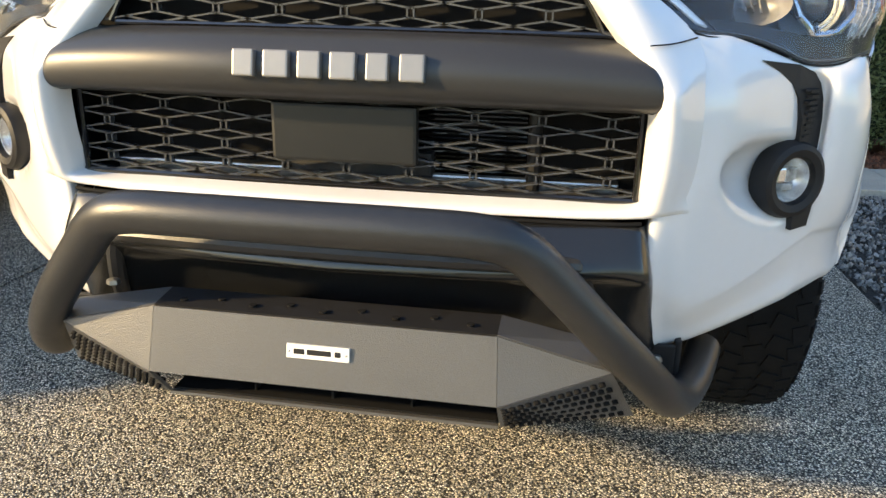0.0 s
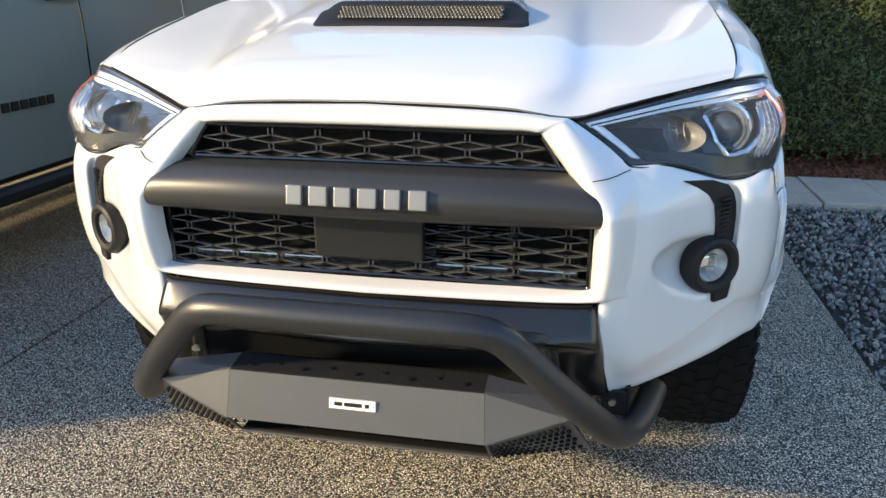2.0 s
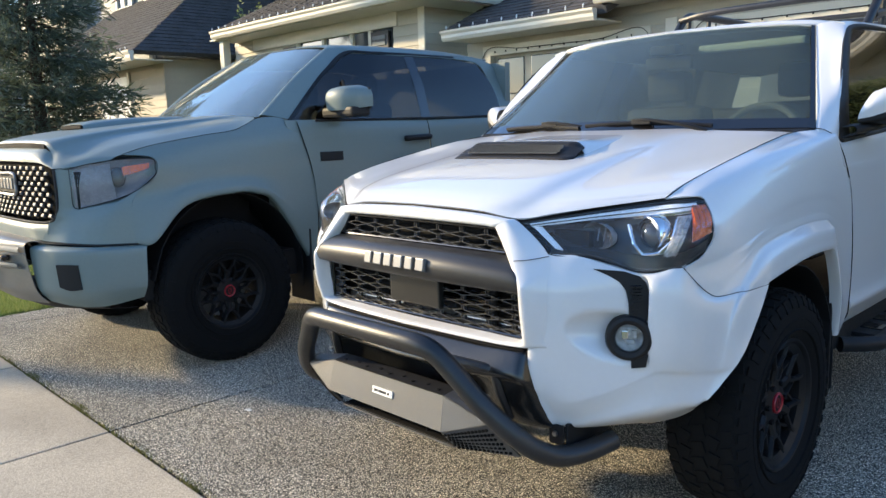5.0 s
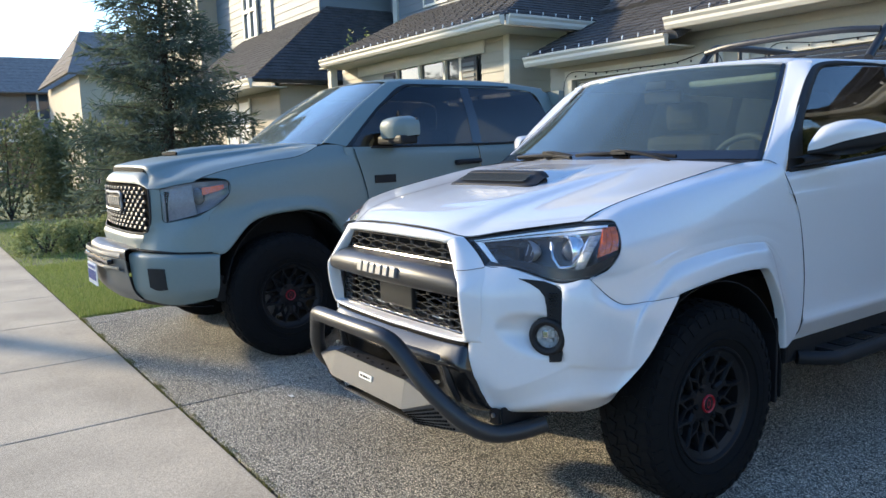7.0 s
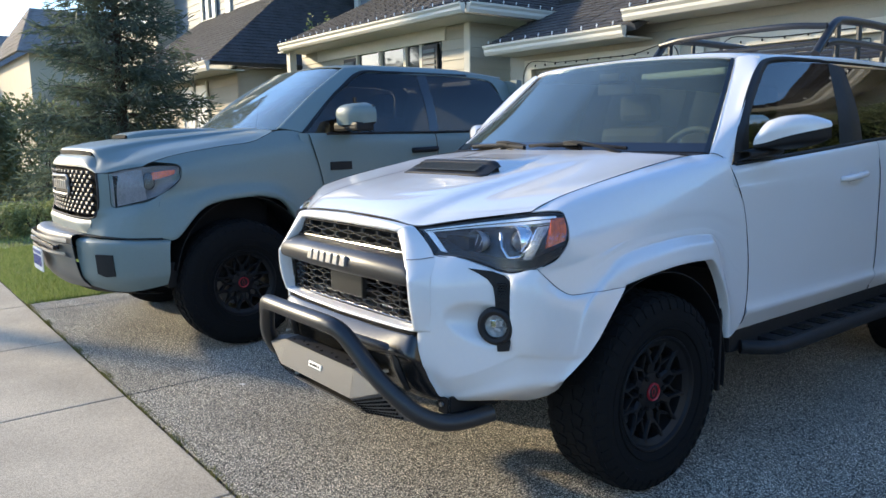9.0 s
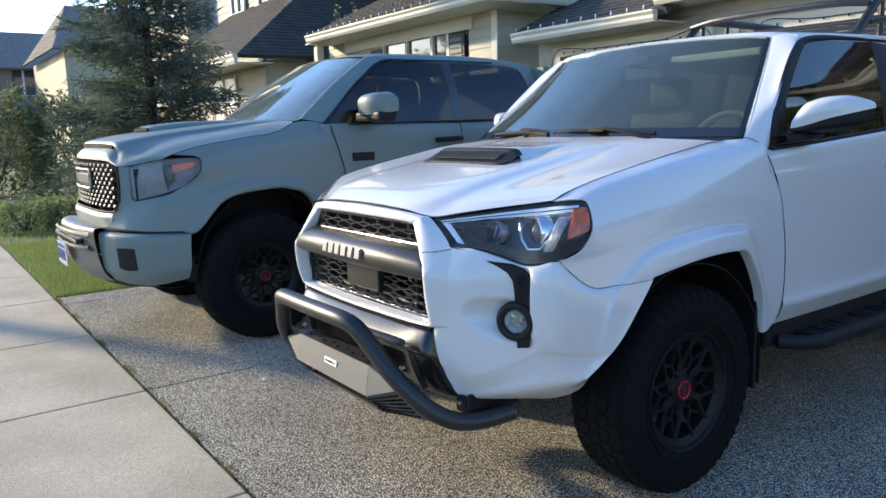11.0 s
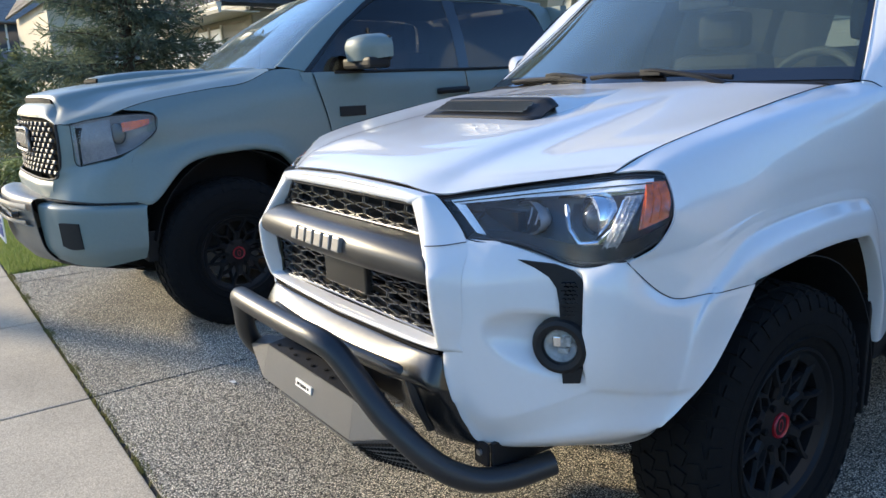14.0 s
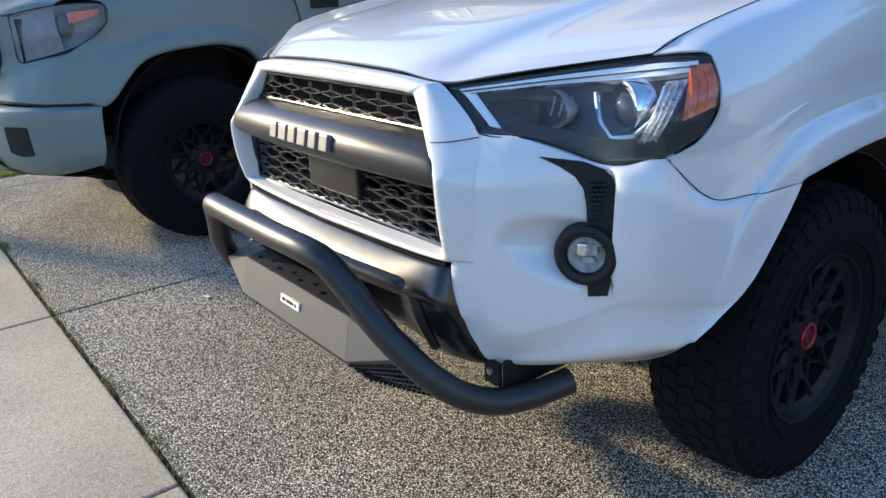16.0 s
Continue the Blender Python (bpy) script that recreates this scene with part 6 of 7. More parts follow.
    part("amber_marker", skin(lband(2.45, 3.80, 0.42, 0.92, 0.004, 0.004), per=4, across=3, side=sgn, thick=0.003), AMBER, tl, "amber turn marker", smooth=True)
    part("lamp_seam", tube(mx(ltop + [(0.957, 1.305, 1.21)] + lbot[::-1] + [(0.708, 0.930, 1.11), ltop[0]], sgn), 0.0025, n=6), BLACK, tl, smooth=True)
    part("hood_seam", tube(mx([(0.648, 0.873, 1.219), (0.74, 0.973, 1.229), (0.847, 1.104, 1.257), (0.866, 1.165, 1.287), (0.892, 1.33, 1.333), (0.917, 1.63, 1.379), (0.928, 1.83, 1.405), (0.887, 2.0, 1.470)], sgn), 0.0014, n=6), DARK, truck, smooth=True)
    part("door_jamb", skin([[(x - 0.018, y - 0.07, z), (x - 0.010, y, z), (x - 0.018, y + 0.07, z)] for x, y, z in ((0.955, 2.25, 1.455), (0.978, 2.28, 1.35), (0.993, 2.33, 1.15), (0.996, 2.36, 0.95), (0.988, 2.36, 0.7), (0.978, 2.36, 0.5))], per=2, across=4, side=sgn), TEAL, truck, smooth=True)
    part("door_seam", tube(mx([(0.962, 2.26, 1.44), (0.978, 2.28, 1.35), (0.994, 2.33, 1.15), (0.997, 2.36, 0.95), (0.99, 2.36, 0.7), (0.98, 2.35, 0.52)], sgn), 0.003, n=6), DARK, truck, smooth=True)
    part("door_seam", tube(mx([(0.962, 3.405, 1.44), (0.99, 3.405, 1.35), (1.003, 3.405, 1.15), (1.003, 3.405, 0.9), (0.98, 3.405, 0.52)], sgn), 0.003, n=6), DARK, truck, smooth=True)
    part("fog_recess", skin([[(0.722, 0.802, 0.700), (0.775, 0.838, 0.700), (0.828, 0.880, 0.698)], [(0.727, 0.808, 0.575), (0.778, 0.845, 0.555), (0.832, 0.890, 0.560)]], per=4, across=3, side=sgn, thick=0.012, ref=(0, 2, 0.6)), BLACK, truck, "black fog lamp recess", smooth=True)
    part("bumper_gap", tube(mx([(0.50, 0.775, 0.812), (0.70, 0.855, 0.808), (0.82, 0.945, 0.80), (0.88, 1.01, 0.797), (0.957, 1.17, 0.792)], sgn), 0.0055, n=6), BLACK, truck, smooth=True)
    mir = part("mirror", skin([
        [(1.00, 2.50, 1.52), (1.03, 2.455, 1.51), (1.17, 2.46, 1.51), (1.27, 2.53, 1.52), (1.30, 2.62, 1.53)],
        [(1.00, 2.50, 1.59), (1.03, 2.445, 1.60), (1.17, 2.45, 1.60), (1.27, 2.52, 1.60), (1.30, 2.62, 1.60)],
        [(1.01, 2.52, 1.63), (1.05, 2.48, 1.65), (1.17, 2.485, 1.655), (1.25, 2.54, 1.645), (1.285, 2.62, 1.63)],
        [(1.02, 2.61, 1.64), (1.06, 2.61, 1.665), (1.17, 2.61, 1.67), (1.24, 2.61, 1.655), (1.275, 2.63, 1.64)],
    ], per=4, across=4, side=sgn, ref=(1.15 * sgn, 2.7, 1.6)), TEAL, truck, "large door mirror, painted cap over black", smooth=True)
    part("mirror_base", boxed(0.94 * sgn, 1.27 * sgn, 2.47, 2.62, 1.465, 1.53, bevel=0.02), BLACK, mir)
    part("mirror_back", boxed(1.01 * sgn, 1.28 * sgn, 2.605, 2.625, 1.51, 1.65, bevel=0.008), BLACK, mir)
    for y in (3.27, 4.30):
        part("handle", tube(mx([(1.0, y - 0.12, 1.31), (1.035, y - 0.09, 1.313), (1.038, y + 0.08, 1.317), (1.0, y + 0.12, 1.32)], sgn), 0.020, n=8), BLACK, truck, "black door handle", smooth=True)
    part("door_badge", boxed(0.995 * sgn, 1.012 * sgn, 2.40, 2.58, 1.185, 1.245, bevel=0.004), BLACK, truck, "black rectangular door badge")
    for i in range(6):
        part("name_bar", boxed(1.0 * sgn, 1.013 * sgn, 2.72 + i * 0.062, 2.765 + i * 0.062, 0.80, 0.845, bevel=0.003), BLACK, truck)
    part("window_trim", tube(mx([(0.962, 2.40, 1.450), (0.965, 3.0, 1.450), (0.965, 3.7, 1.452), (0.958, 4.30, 1.462)], sgn), 0.010, n=6), BLACK, truck, smooth=True)
    part("quarter_divider", tube(mx([(0.955, 2.70, 1.455), (0.87, 2.71, 1.72)], sgn), 0.012, n=6, smooth=2), BLACK, truck)
tg = part("grille", skin([[(0, 0.83, 1.262), (0.4, 0.84, 1.258), (0.645, 0.89, 1.219)], [(0, 0.82, 1.09), (0.4, 0.83, 1.09), (0.66, 0.885, 1.085)], [(0, 0.82, 0.935), (0.4, 0.83, 0.937), (0.61, 0.87, 0.945)]], per=5, across=4, sym=True), surf("black grille plastic", (0.004, 0.004, 0.004), 0.9, var=0.2, spec=0.05), truck, "black grille with many bright studs", smooth=True)
first = None
for j in range(10):
    for i in range(-8, 9):
        x = i * 0.084 + 0.042 * (j % 2)
        z = 0.958 + j * 0.0295
        if abs(x) > 0.615 or (abs(x) < 0.25 and 1.05 < z < 1.205):
            continue
        if first is None:
            bm = bmesh.new()
            box(bm, -0.0160, 0.0160, -0.004, 0.012, -0.0100, 0.0100, bevel=0.004)
            first = part("stud", bm, surf("grille stud", (0.075, 0.076, 0.08), 0.5, metal=0.2, var=0.2), tg)
            st = first
        else:
            st = new("stud", first.data)
            st.parent = tg
        st.matrix_local = Matrix.Translation((x, 0.790 + 0.16 * x * x, z)) @ Matrix.Rotation(radians(20 * x), 4, "Z") @ Matrix.Rotation(radians(-14 + 20 * (z - 1.09) * 2), 4, "X")
part("emblem_frame", tube([(-0.215, 0.780, 1.19), (0.0, 0.772, 1.192), (0.215, 0.780, 1.19), (0.225, 0.782, 1.13), (0.215, 0.780, 1.07), (0.0, 0.772, 1.068), (-0.215, 0.780, 1.07), (-0.225, 0.782, 1.13), (-0.215, 0.780, 1.19)], 0.009, n=6), LETTER, tg, smooth=True)
part("emblem_back", boxed(-0.215, 0.215, 0.788, 0.805, 1.072, 1.188, bevel=0.01), BLACK, tg)
for i in range(6):
    part("nameplate_block", boxed(-0.185 + i * 0.065, -0.14 + i * 0.065, 0.774, 0.790, 1.098, 1.163, bevel=0.005), LETTER, tg)
part("grille_seam", tube([(-0.645, 0.868, 1.221), (-0.662, 0.866, 1.09), (-0.652, 0.86, 0.98), (-0.60, 0.835, 0.925), (-0.40, 0.795, 0.918), (0, 0.785, 0.917), (0.40, 0.795, 0.918), (0.60, 0.835, 0.925), (0.652, 0.86, 0.98), (0.662, 0.866, 1.09), (0.645, 0.868, 1.221)], 0.008, n=6), BLACK, tg, smooth=True)
part("nose", skin([[(0, 0.79, 0.918), (0.4, 0.80, 0.919), (0.605, 0.835, 0.922)], [(0, 0.765, 0.885), (0.4, 0.775, 0.885), (0.60, 0.82, 0.885)], [(0, 0.775, 0.82), (0.4, 0.785, 0.82), (0.58, 0.82, 0.82)]], per=5, across=4, sym=True), TEAL, truck, smooth=True)
part("hood_front", skin([[(0, 0.872, 1.340), (0.30, 0.876, 1.338), (0.45, 0.90, 1.332), (0.55, 0.915, 1.280), (0.64, 0.885, 1.226)], [(0, 0.835, 1.318), (0.30, 0.84, 1.316), (0.46, 0.866, 1.308), (0.555, 0.885, 1.262), (0.642, 0.874, 1.223)], [(0, 0.805, 1.285), (0.30, 0.812, 1.283), (0.48, 0.842, 1.276), (0.57, 0.862, 1.246), (0.644, 0.870, 1.221)], [(0, 0.80, 1.262), (0.30, 0.808, 1.260), (0.49, 0.838, 1.254), (0.57, 0.855, 1.238), (0.645, 0.868, 1.219)]], per=5, across=4, sym=True), TEAL, truck, smooth=True)
part("front_vent", skin([[(0, 0.856, 1.366), (0.30, 0.861, 1.364), (0.465, 0.890, 1.354)], [(0, 0.862, 1.338), (0.30, 0.866, 1.336), (0.455, 0.892, 1.330)]], per=4, across=3, sym=True, thick=0.01), BLACK, truck, "black slot at the hood's front edge", smooth=True)
sc = part("hood_scoop", skin([[(-0.205, 1.20, 1.432), (-0.19, 1.205, 1.462), (-0.10, 1.205, 1.470), (0.10, 1.205, 1.470), (0.19, 1.205, 1.462), (0.205, 1.20, 1.432)], [(-0.24, 1.28, 1.44), (-0.20, 1.28, 1.478), (-0.10, 1.28, 1.486), (0.10, 1.28, 1.486), (0.20, 1.28, 1.478), (0.24, 1.28, 1.44)], [(-0.25, 1.5, 1.462), (-0.205, 1.5, 1.498), (-0.10, 1.5, 1.505), (0.10, 1.5, 1.505), (0.205, 1.5, 1.498), (0.25, 1.5, 1.462)], [(-0.25, 1.85, 1.49), (-0.20, 1.85, 1.506), (-0.10, 1.85, 1.512), (0.10, 1.85, 1.512), (0.20, 1.85, 1.506), (0.25, 1.85, 1.49)]], per=4, across=5), TEAL, truck, "low raised hood scoop", smooth=True)
part("scoop_mouth", boxed(-0.18, 0.18, 1.196, 1.22, 1.440, 1.463, bevel=0.006), DARK, sc)
part("bumper_top_step", skin([[(0, 0.60, 0.80), (0.3, 0.62, 0.80), (0.50, 0.685, 0.795)], [(0, 0.595, 0.77), (0.3, 0.615, 0.77), (0.51, 0.68, 0.765)], [(0, 0.635, 0.755), (0.3, 0.655, 0.755), (0.52, 0.715, 0.75)]], per=5, across=3, sym=True), STEP, truck, smooth=True)
part("bumper_slot", boxed(-0.40, 0.40, 0.62, 0.66, 0.715, 0.745, bevel=0.006), GLOSS, truck)
part("bumper_ledge", skin([[(0, 0.60, 0.705), (0.3, 0.62, 0.705), (0.48, 0.675, 0.70)], [(0, 0.60, 0.68), (0.3, 0.62, 0.68), (0.48, 0.675, 0.675)], [(0, 0.65, 0.66), (0.3, 0.67, 0.66), (0.50, 0.72, 0.66)]], per=5, across=3, sym=True), STEP, truck, smooth=True)
npl = part("number_plate", boxed(-0.155, 0.155, 0.590, 0.598, 0.535, 0.69, bevel=0.003), BADGE, truck, "white number plate with plain blue bars")
for i in range(6):
    part("plate_bar", boxed(-0.13 + i * 0.045, -0.10 + i * 0.045, 0.586, 0.592, 0.57, 0.64), BLUE, npl)
part("plate_strip", boxed(-0.12, 0.12, 0.586, 0.592, 0.655, 0.675), BLUE, npl)
part("lower_valance", skin([[(0, 0.72, 0.47), (0.4, 0.76, 0.47), (0.80, 0.93, 0.475)], [(0, 0.85, 0.40), (0.4, 0.88, 0.40), (0.80, 1.05, 0.42)], [(0, 1.1, 0.38), (0.4, 1.1, 0.38), (0.8, 1.2, 0.4)]], per=4, across=4, sym=True), BLACK, truck, smooth=True)
for s in (1, -1):
    st = part("seat", boxed(0.13 * s, 0.66 * s, 3.15, 3.35, 0.9, 1.58, bevel=0.06), DARK, truck)
    part("headrest", boxed(0.27 * s, 0.53 * s, 3.2, 3.32, 1.6, 1.78, bevel=0.05), DARK, st)
part("dashboard", boxed(-0.8, 0.8, 2.15, 2.6, 1.2, 1.46, bevel=0.06), DARK, truck)

# ---- beds at the side of the driveway ----
tagged(part("gravel_base", boxed(EDGE_X + 0.012, 4.2, -0.85, 4.75, -0.12, -0.03), SOIL), "dark soil under the gravel bed", "soil", kind="structure")
rng = random.Random(4)


def scatter_stones(name, n, area, size, mat, label, z=-0.022):
    verts, faces = [], []
    base = [Vector(v) for v in ((1, 0, 0), (-1, 0, 0), (0, 1, 0), (0, -1, 0), (0, 0, 1), (0, 0, -1))]
    tri = ((0, 2, 4), (2, 1, 4), (1, 3, 4), (3, 0, 4), (2, 0, 5), (1, 2, 5), (3, 1, 5), (0, 3, 5))
    for _ in range(n):
        x, y = rng.uniform(area[0], area[1]), area[2] + (area[3] - area[2]) * rng.random()
        r = size * rng.uniform(0.55, 1.35)
        m = Matrix.LocRotScale((x, y, z + rng.uniform(0, 0.018)), Euler([rng.uniform(0, 6.3) for _ in range(3)]), (r, r * rng.uniform(0.6, 1), r * rng.uniform(0.45, 0.8)))
        k = len(verts)
        verts += [m @ (v * rng.uniform(0.8, 1.15)) for v in base]
        faces += [tuple(k + i for i in t) for t in tri]
    me = bpy.data.meshes.new(name)
    me.from_pydata(verts, [], faces)
    me.materials.append(mat)
    return tagged(new(name, me), label, name.split("_")[0], kind="stuff")


def island(m, lo, hi):
    """Vary a material by its loose pieces."""
    n, k = m.node_tree.nodes, m.node_tree.links
    g, r, mixn = n.new("ShaderNodeNewGeometry"), n.new("ShaderNodeValToRGB"), n.new("ShaderNodeMix")
    r.color_ramp.elements[0].color, r.color_ramp.elements[1].color = (*lo, 1), (*hi, 1)
    k.new(g.outputs["Random Per Island"], r.inputs[0])
    b = n["Principled BSDF"]
    old = b.inputs["Base Color"].links[0].from_socket
    mixn.data_type, mixn.blend_type = "RGBA", "MULTIPLY"
    mixn.inputs[0].default_value = 1.0
    k.new(old, mixn.inputs[6]), k.new(r.outputs[0], mixn.inputs[7]), k.new(mixn.outputs[2], b.inputs["Base Color"])
    return m


island(ROCK, (0.35, 0.35, 0.37), (1.5, 1.47, 1.44))
scatter_stones("gravel_bed", 9000, (EDGE_X + 0.02, 3.2, 0.9, 4.74), 0.015, ROCK, "dark grey crushed gravel in a side bed")
pav = tagged(new("paving"), "grey concrete pavers laid in a strip beside the driveway", "paving", kind="structure")
for r, (y0, y1) in enumerate(((4.78, 5.05), (5.055, 5.52))):
    x = EDGE_X + 0.015
    i = 0
    while x < 4.0:
        w = 0.44 if r else 0.60
        if r == 0 and i == 0:
            w = 0.44
        part("paver", boxed(x, x + w - 0.012, y0, y1 - 0.012, -0.08, 0.012 + 0.004 * math.sin(7 * x + r), bevel=0.007), PAVER, pav)
        x += w
        i += 1
tagged(part("mulch_bed", boxed(EDGE_X + 0.01, 4.2, 5.525, 7.4, -0.1, 0.0), BARK), "red bark mulch under the hedge", "mulch", kind="structure")
scatter_stones("bark_chips", 1600, (EDGE_X + 0.02, 3.4, 5.53, 6.2), 0.02, island(BARK, (0.5, 0.5, 0.5), (2.2, 1.9, 1.7)), "red bark chips under the hedge", z=0.0)
tagged(part("litter", plate3d([(-1.41, 1.28, 0.006), (-1.375, 1.285, 0.006), (-1.37, 1.30, 0.008), (-1.40, 1.305, 0.006)], (0, 0, 1), 0.002), BADGE), "small white scrap of litter on the driveway", "litter")


# ---- leaves ----
def leaf_cloud(name, spots, size, mat, parent=None, seed=1, long=1.0, droop=0.0, wide=0.35):
    """Many small leaf pairs, each with a slight fold, at the given places."""
    r = random.Random(seed)
    verts, faces = [], []
    for p, out in spots:
        for _ in range(2):
            d = (Vector(out) + Vector((r.gauss(0, 0.6), r.gauss(0, 0.6), r.gauss(0, 0.6) - droop))).normalized()
            side = d.cross(Vector((r.gauss(0, 1), r.gauss(0, 1), r.gauss(0, 1)))).normalized()
            up = d.cross(side)
            s = size * r.uniform(0.6, 1.4)
            a = Vector(p) + Vector((r.gauss(0, size), r.gauss(0, size), r.gauss(0, size)))
            k = len(verts)
            verts += [a, a + d * s * long * 0.5 + side * s * wide + up * s * 0.1, a + d * s * long, a + d * s * long * 0.5 - side * s * wide + up * s * 0.1]
            faces += [(k, k + 1, k + 2), (k, k + 2, k + 3)]
    me = bpy.data.meshes.new(name)
    me.from_pydata(verts, [], faces)
    me.materials.append(mat)
    ob = new(name, me)
    if parent:
        ob.parent = parent
    return ob


hedge = thing("hedge", "tall clipped dark green hedge beside the garage", "hedge")
spots = []
for _ in range(26000):
    a = rng.random()
    if a < 0.62:
        x, y, o = rng.uniform(1.42, 4.0), 5.88 + 0.10 * math.sin(5 * rng.random()) + abs(rng.gauss(0, 0.08)), (0, -1, 0.3)
        z = rng.uniform(0.10, 2.05)
    elif a < 0.85:
        x, y, o = 1.40 + abs(rng.gauss(0, 0.08)), rng.uniform(5.9, 7.1), (-1, 0, 0.3)
        z = rng.uniform(0.10, 2.05)
    else:
        x, y, o, z = rng.uniform(1.42, 4.0), rng.uniform(5.9, 7.1), (0, 0, 1), 2.0 + rng.gauss(0, 0.06)
    q = noise.noise(Vector((x * 3, y * 3, z * 3))) * 0.10
    spots.append(((x - q * (o[0] != 0), y + q, z), o))
leaf_cloud("foliage", spots, 0.024, HEDGE, hedge, 3, long=1.9)
# solid core coloured dark to stand for shade deep among the leaves
part("core", boxed(1.52, 3.95, 6.02, 7.05, 0.12, 1.93, bevel=0.12), surf("hedge inside shade", (0.035, 0.045, 0.022), 1.0, var=0.4), hedge)
for i in range(9):
    x = 1.55 + i * 0.28
    part("stem", tube([(x, 6.25, -0.03), (x + 0.03, 6.25, 0.1), (x - 0.02, 6.3, 0.35)], [0.02, 0.017, 0.012], n=7, smooth=3), WOODBARK, hedge)

# ---- house with two garage bays ----
house = thing("house", "cream house with two garage bays, brick pier and dark shingle roof", "house")


def lap_wall(name, x0, x1, y, z0, z1, mat, parent, axis="x", pitch=0.15, back=0.12):
    """A wall of lapped boards: each board leans out a little over the one below."""
    bm = bmesh.new()
    if axis == "x":
        box(bm, x0, x1, y + 0.002, y + back, z0, z1)
    else:
        box(bm, y - back, y - 0.002, x0, x1, z0, z1)
    wall = part(name, bm, mat, parent)
    z = z0
    while z < z1 - 0.02:
        h = min(pitch, z1 - z)
        prof = [(0.004, z + h), (-0.004, z + h), (-0.018, z), (0.004, z)]
        bm = bmesh.new()
        rows = [[bm.verts.new((x, y + o, w) if axis == "x" else (y - o, x, w)) for o, w in prof] for x in (x0, x1)]
        for i in range(4):
            bm.faces.new((rows[0][i], rows[0][(i + 1) % 4], rows[1][(i + 1) % 4], rows[1][i]))
        bm.faces.new(rows[0]), bm.faces.new(rows[1])
        bmesh.ops.recalc_face_normals(bm, faces=bm.faces)
        part("board", bm, mat, wall)
        z += h
    return wall


def shingled(name, a, b, c, d, parent, mat=SHINGLE, pitch=0.15, loose=0):
    """A roof slope with courses: a to b the eave, d to c the ridge."""
    a, b, c, d = (Vector(p) for p in (a, b, c, d))
    n = (b - a).cross(d - a).normalized()
    if n.z < 0:
        n = -n
    k = max(2, int((d - a).length / pitch))
    bm, own = bmesh.new(), []
    for i in range(k):
        p, q = a.lerp(d, i / k), b.lerp(c, i / k)
        r, s = b.lerp(c, (i + 1) / k), a.lerp(d, (i + 1) / k)
        m = max(1, int((q - p).length / 0.30))
        for j in range(m):
            u0, u1 = j / m, (j + 1) / m - 0.01
            lift = n * (0.014 + 0.004 * rng.random())
            lo0, lo1 = p.lerp(q, u0), p.lerp(q, u1)
            hi0, hi1 = s.lerp(r, u0), s.lerp(r, u1)
            to = bmesh.new() if i < loose else bm
            f = [to.verts.new(lo0 + lift), to.verts.new(lo1 + lift), to.verts.new(hi1 + n * 0.003), to.verts.new(hi0 + n * 0.003)]
            to.faces.new(f)
            to.faces.new([f[1], f[0], to.verts.new(lo0), to.verts.new(lo1)])
            if i < loose:
                to.faces.new([to.verts.new(v) for v in (lo0 + n * 0.001, hi0 + n * 0.001, hi1 + n * 0.001, lo1 + n * 0.001)])
                own.append(to)
    vs = [bm.verts.new(p) for p in (a, b, c, d)] + [bm.verts.new(p - n * 0.08) for p in (a, b, c, d)]
    bm.faces.new(vs[4:])
    bm.faces.new(vs[:4])
    for i in range(4):
        bm.faces.new((vs[i], vs[(i + 1) % 4], vs[4 + (i + 1) % 4], vs[4 + i]))
    bmesh.ops.recalc_face_normals(bm, faces=bm.faces)
    ob = part(name, bm, mat, parent)
    ob["kind"] = "stuff"
    for to in own:
        part("shingle", to, mat, ob)
    return ob


def gutter(p, q, parent, h=0.14):
    """A fascia board with a moulded gutter in front of it."""
    p, q = Vector(p), Vector(q)
    d = (q - p).normalized()
    o = Vector((d.y, -d.x, 0))
    bm = bmesh.new()
    prof = [(0, 0), (0.02, -h), (0.06, -h), (0.085, -h * 0.7), (0.085, -h * 0.45), (0.11, -0.03), (0.11, 0.0), (0.10, 0.0), (0.09, -0.02)]
    ra, rb = ([bm.verts.new(w + o * u + Vector((0, 0, v))) for u, v in prof] for w in (p, q))
    for i in range(len(prof)):
        j = (i + 1) % len(prof)
        bm.faces.new((ra[i], ra[j], rb[j], rb[i]))
    bm.faces.new(ra), bm.faces.new(rb[::-1])
    bmesh.ops.recalc_face_normals(bm, faces=bm.faces)
    g = part("gutter", bm, TRIM, parent, "off-white gutter with clear bulbs clipped on")
    n = int((q - p).length / 0.24)
    for i in range(n):
        c = p.lerp(q, (i + 0.5) / n) + o * 0.105
        bm = tube([c + Vector((0, 0, -0.01)), c + Vector((0, 0, 0.022))], 0.007, n=6, smooth=1)
        tube([c + Vector((0, 0, 0.022)), c + Vector((0.003, 0, 0.036)), c + Vector((0.006, 0, 0.052))], [0.009, 0.011, 0.003], n=6, smooth=2, bm=bm)
        part("bulb", bm, BULB, g)
    part("bulb_wire", tube([p + o * 0.112 + Vector((0, 0, 0.0)), p.lerp(q, 0.33) + o * 0.112 + Vector((0, 0, 0.006)), p.lerp(q, 0.66) + o * 0.112 + Vector((0, 0, -0.004)), q + o * 0.112], 0.004, n=5), BLACK, g)
    return g


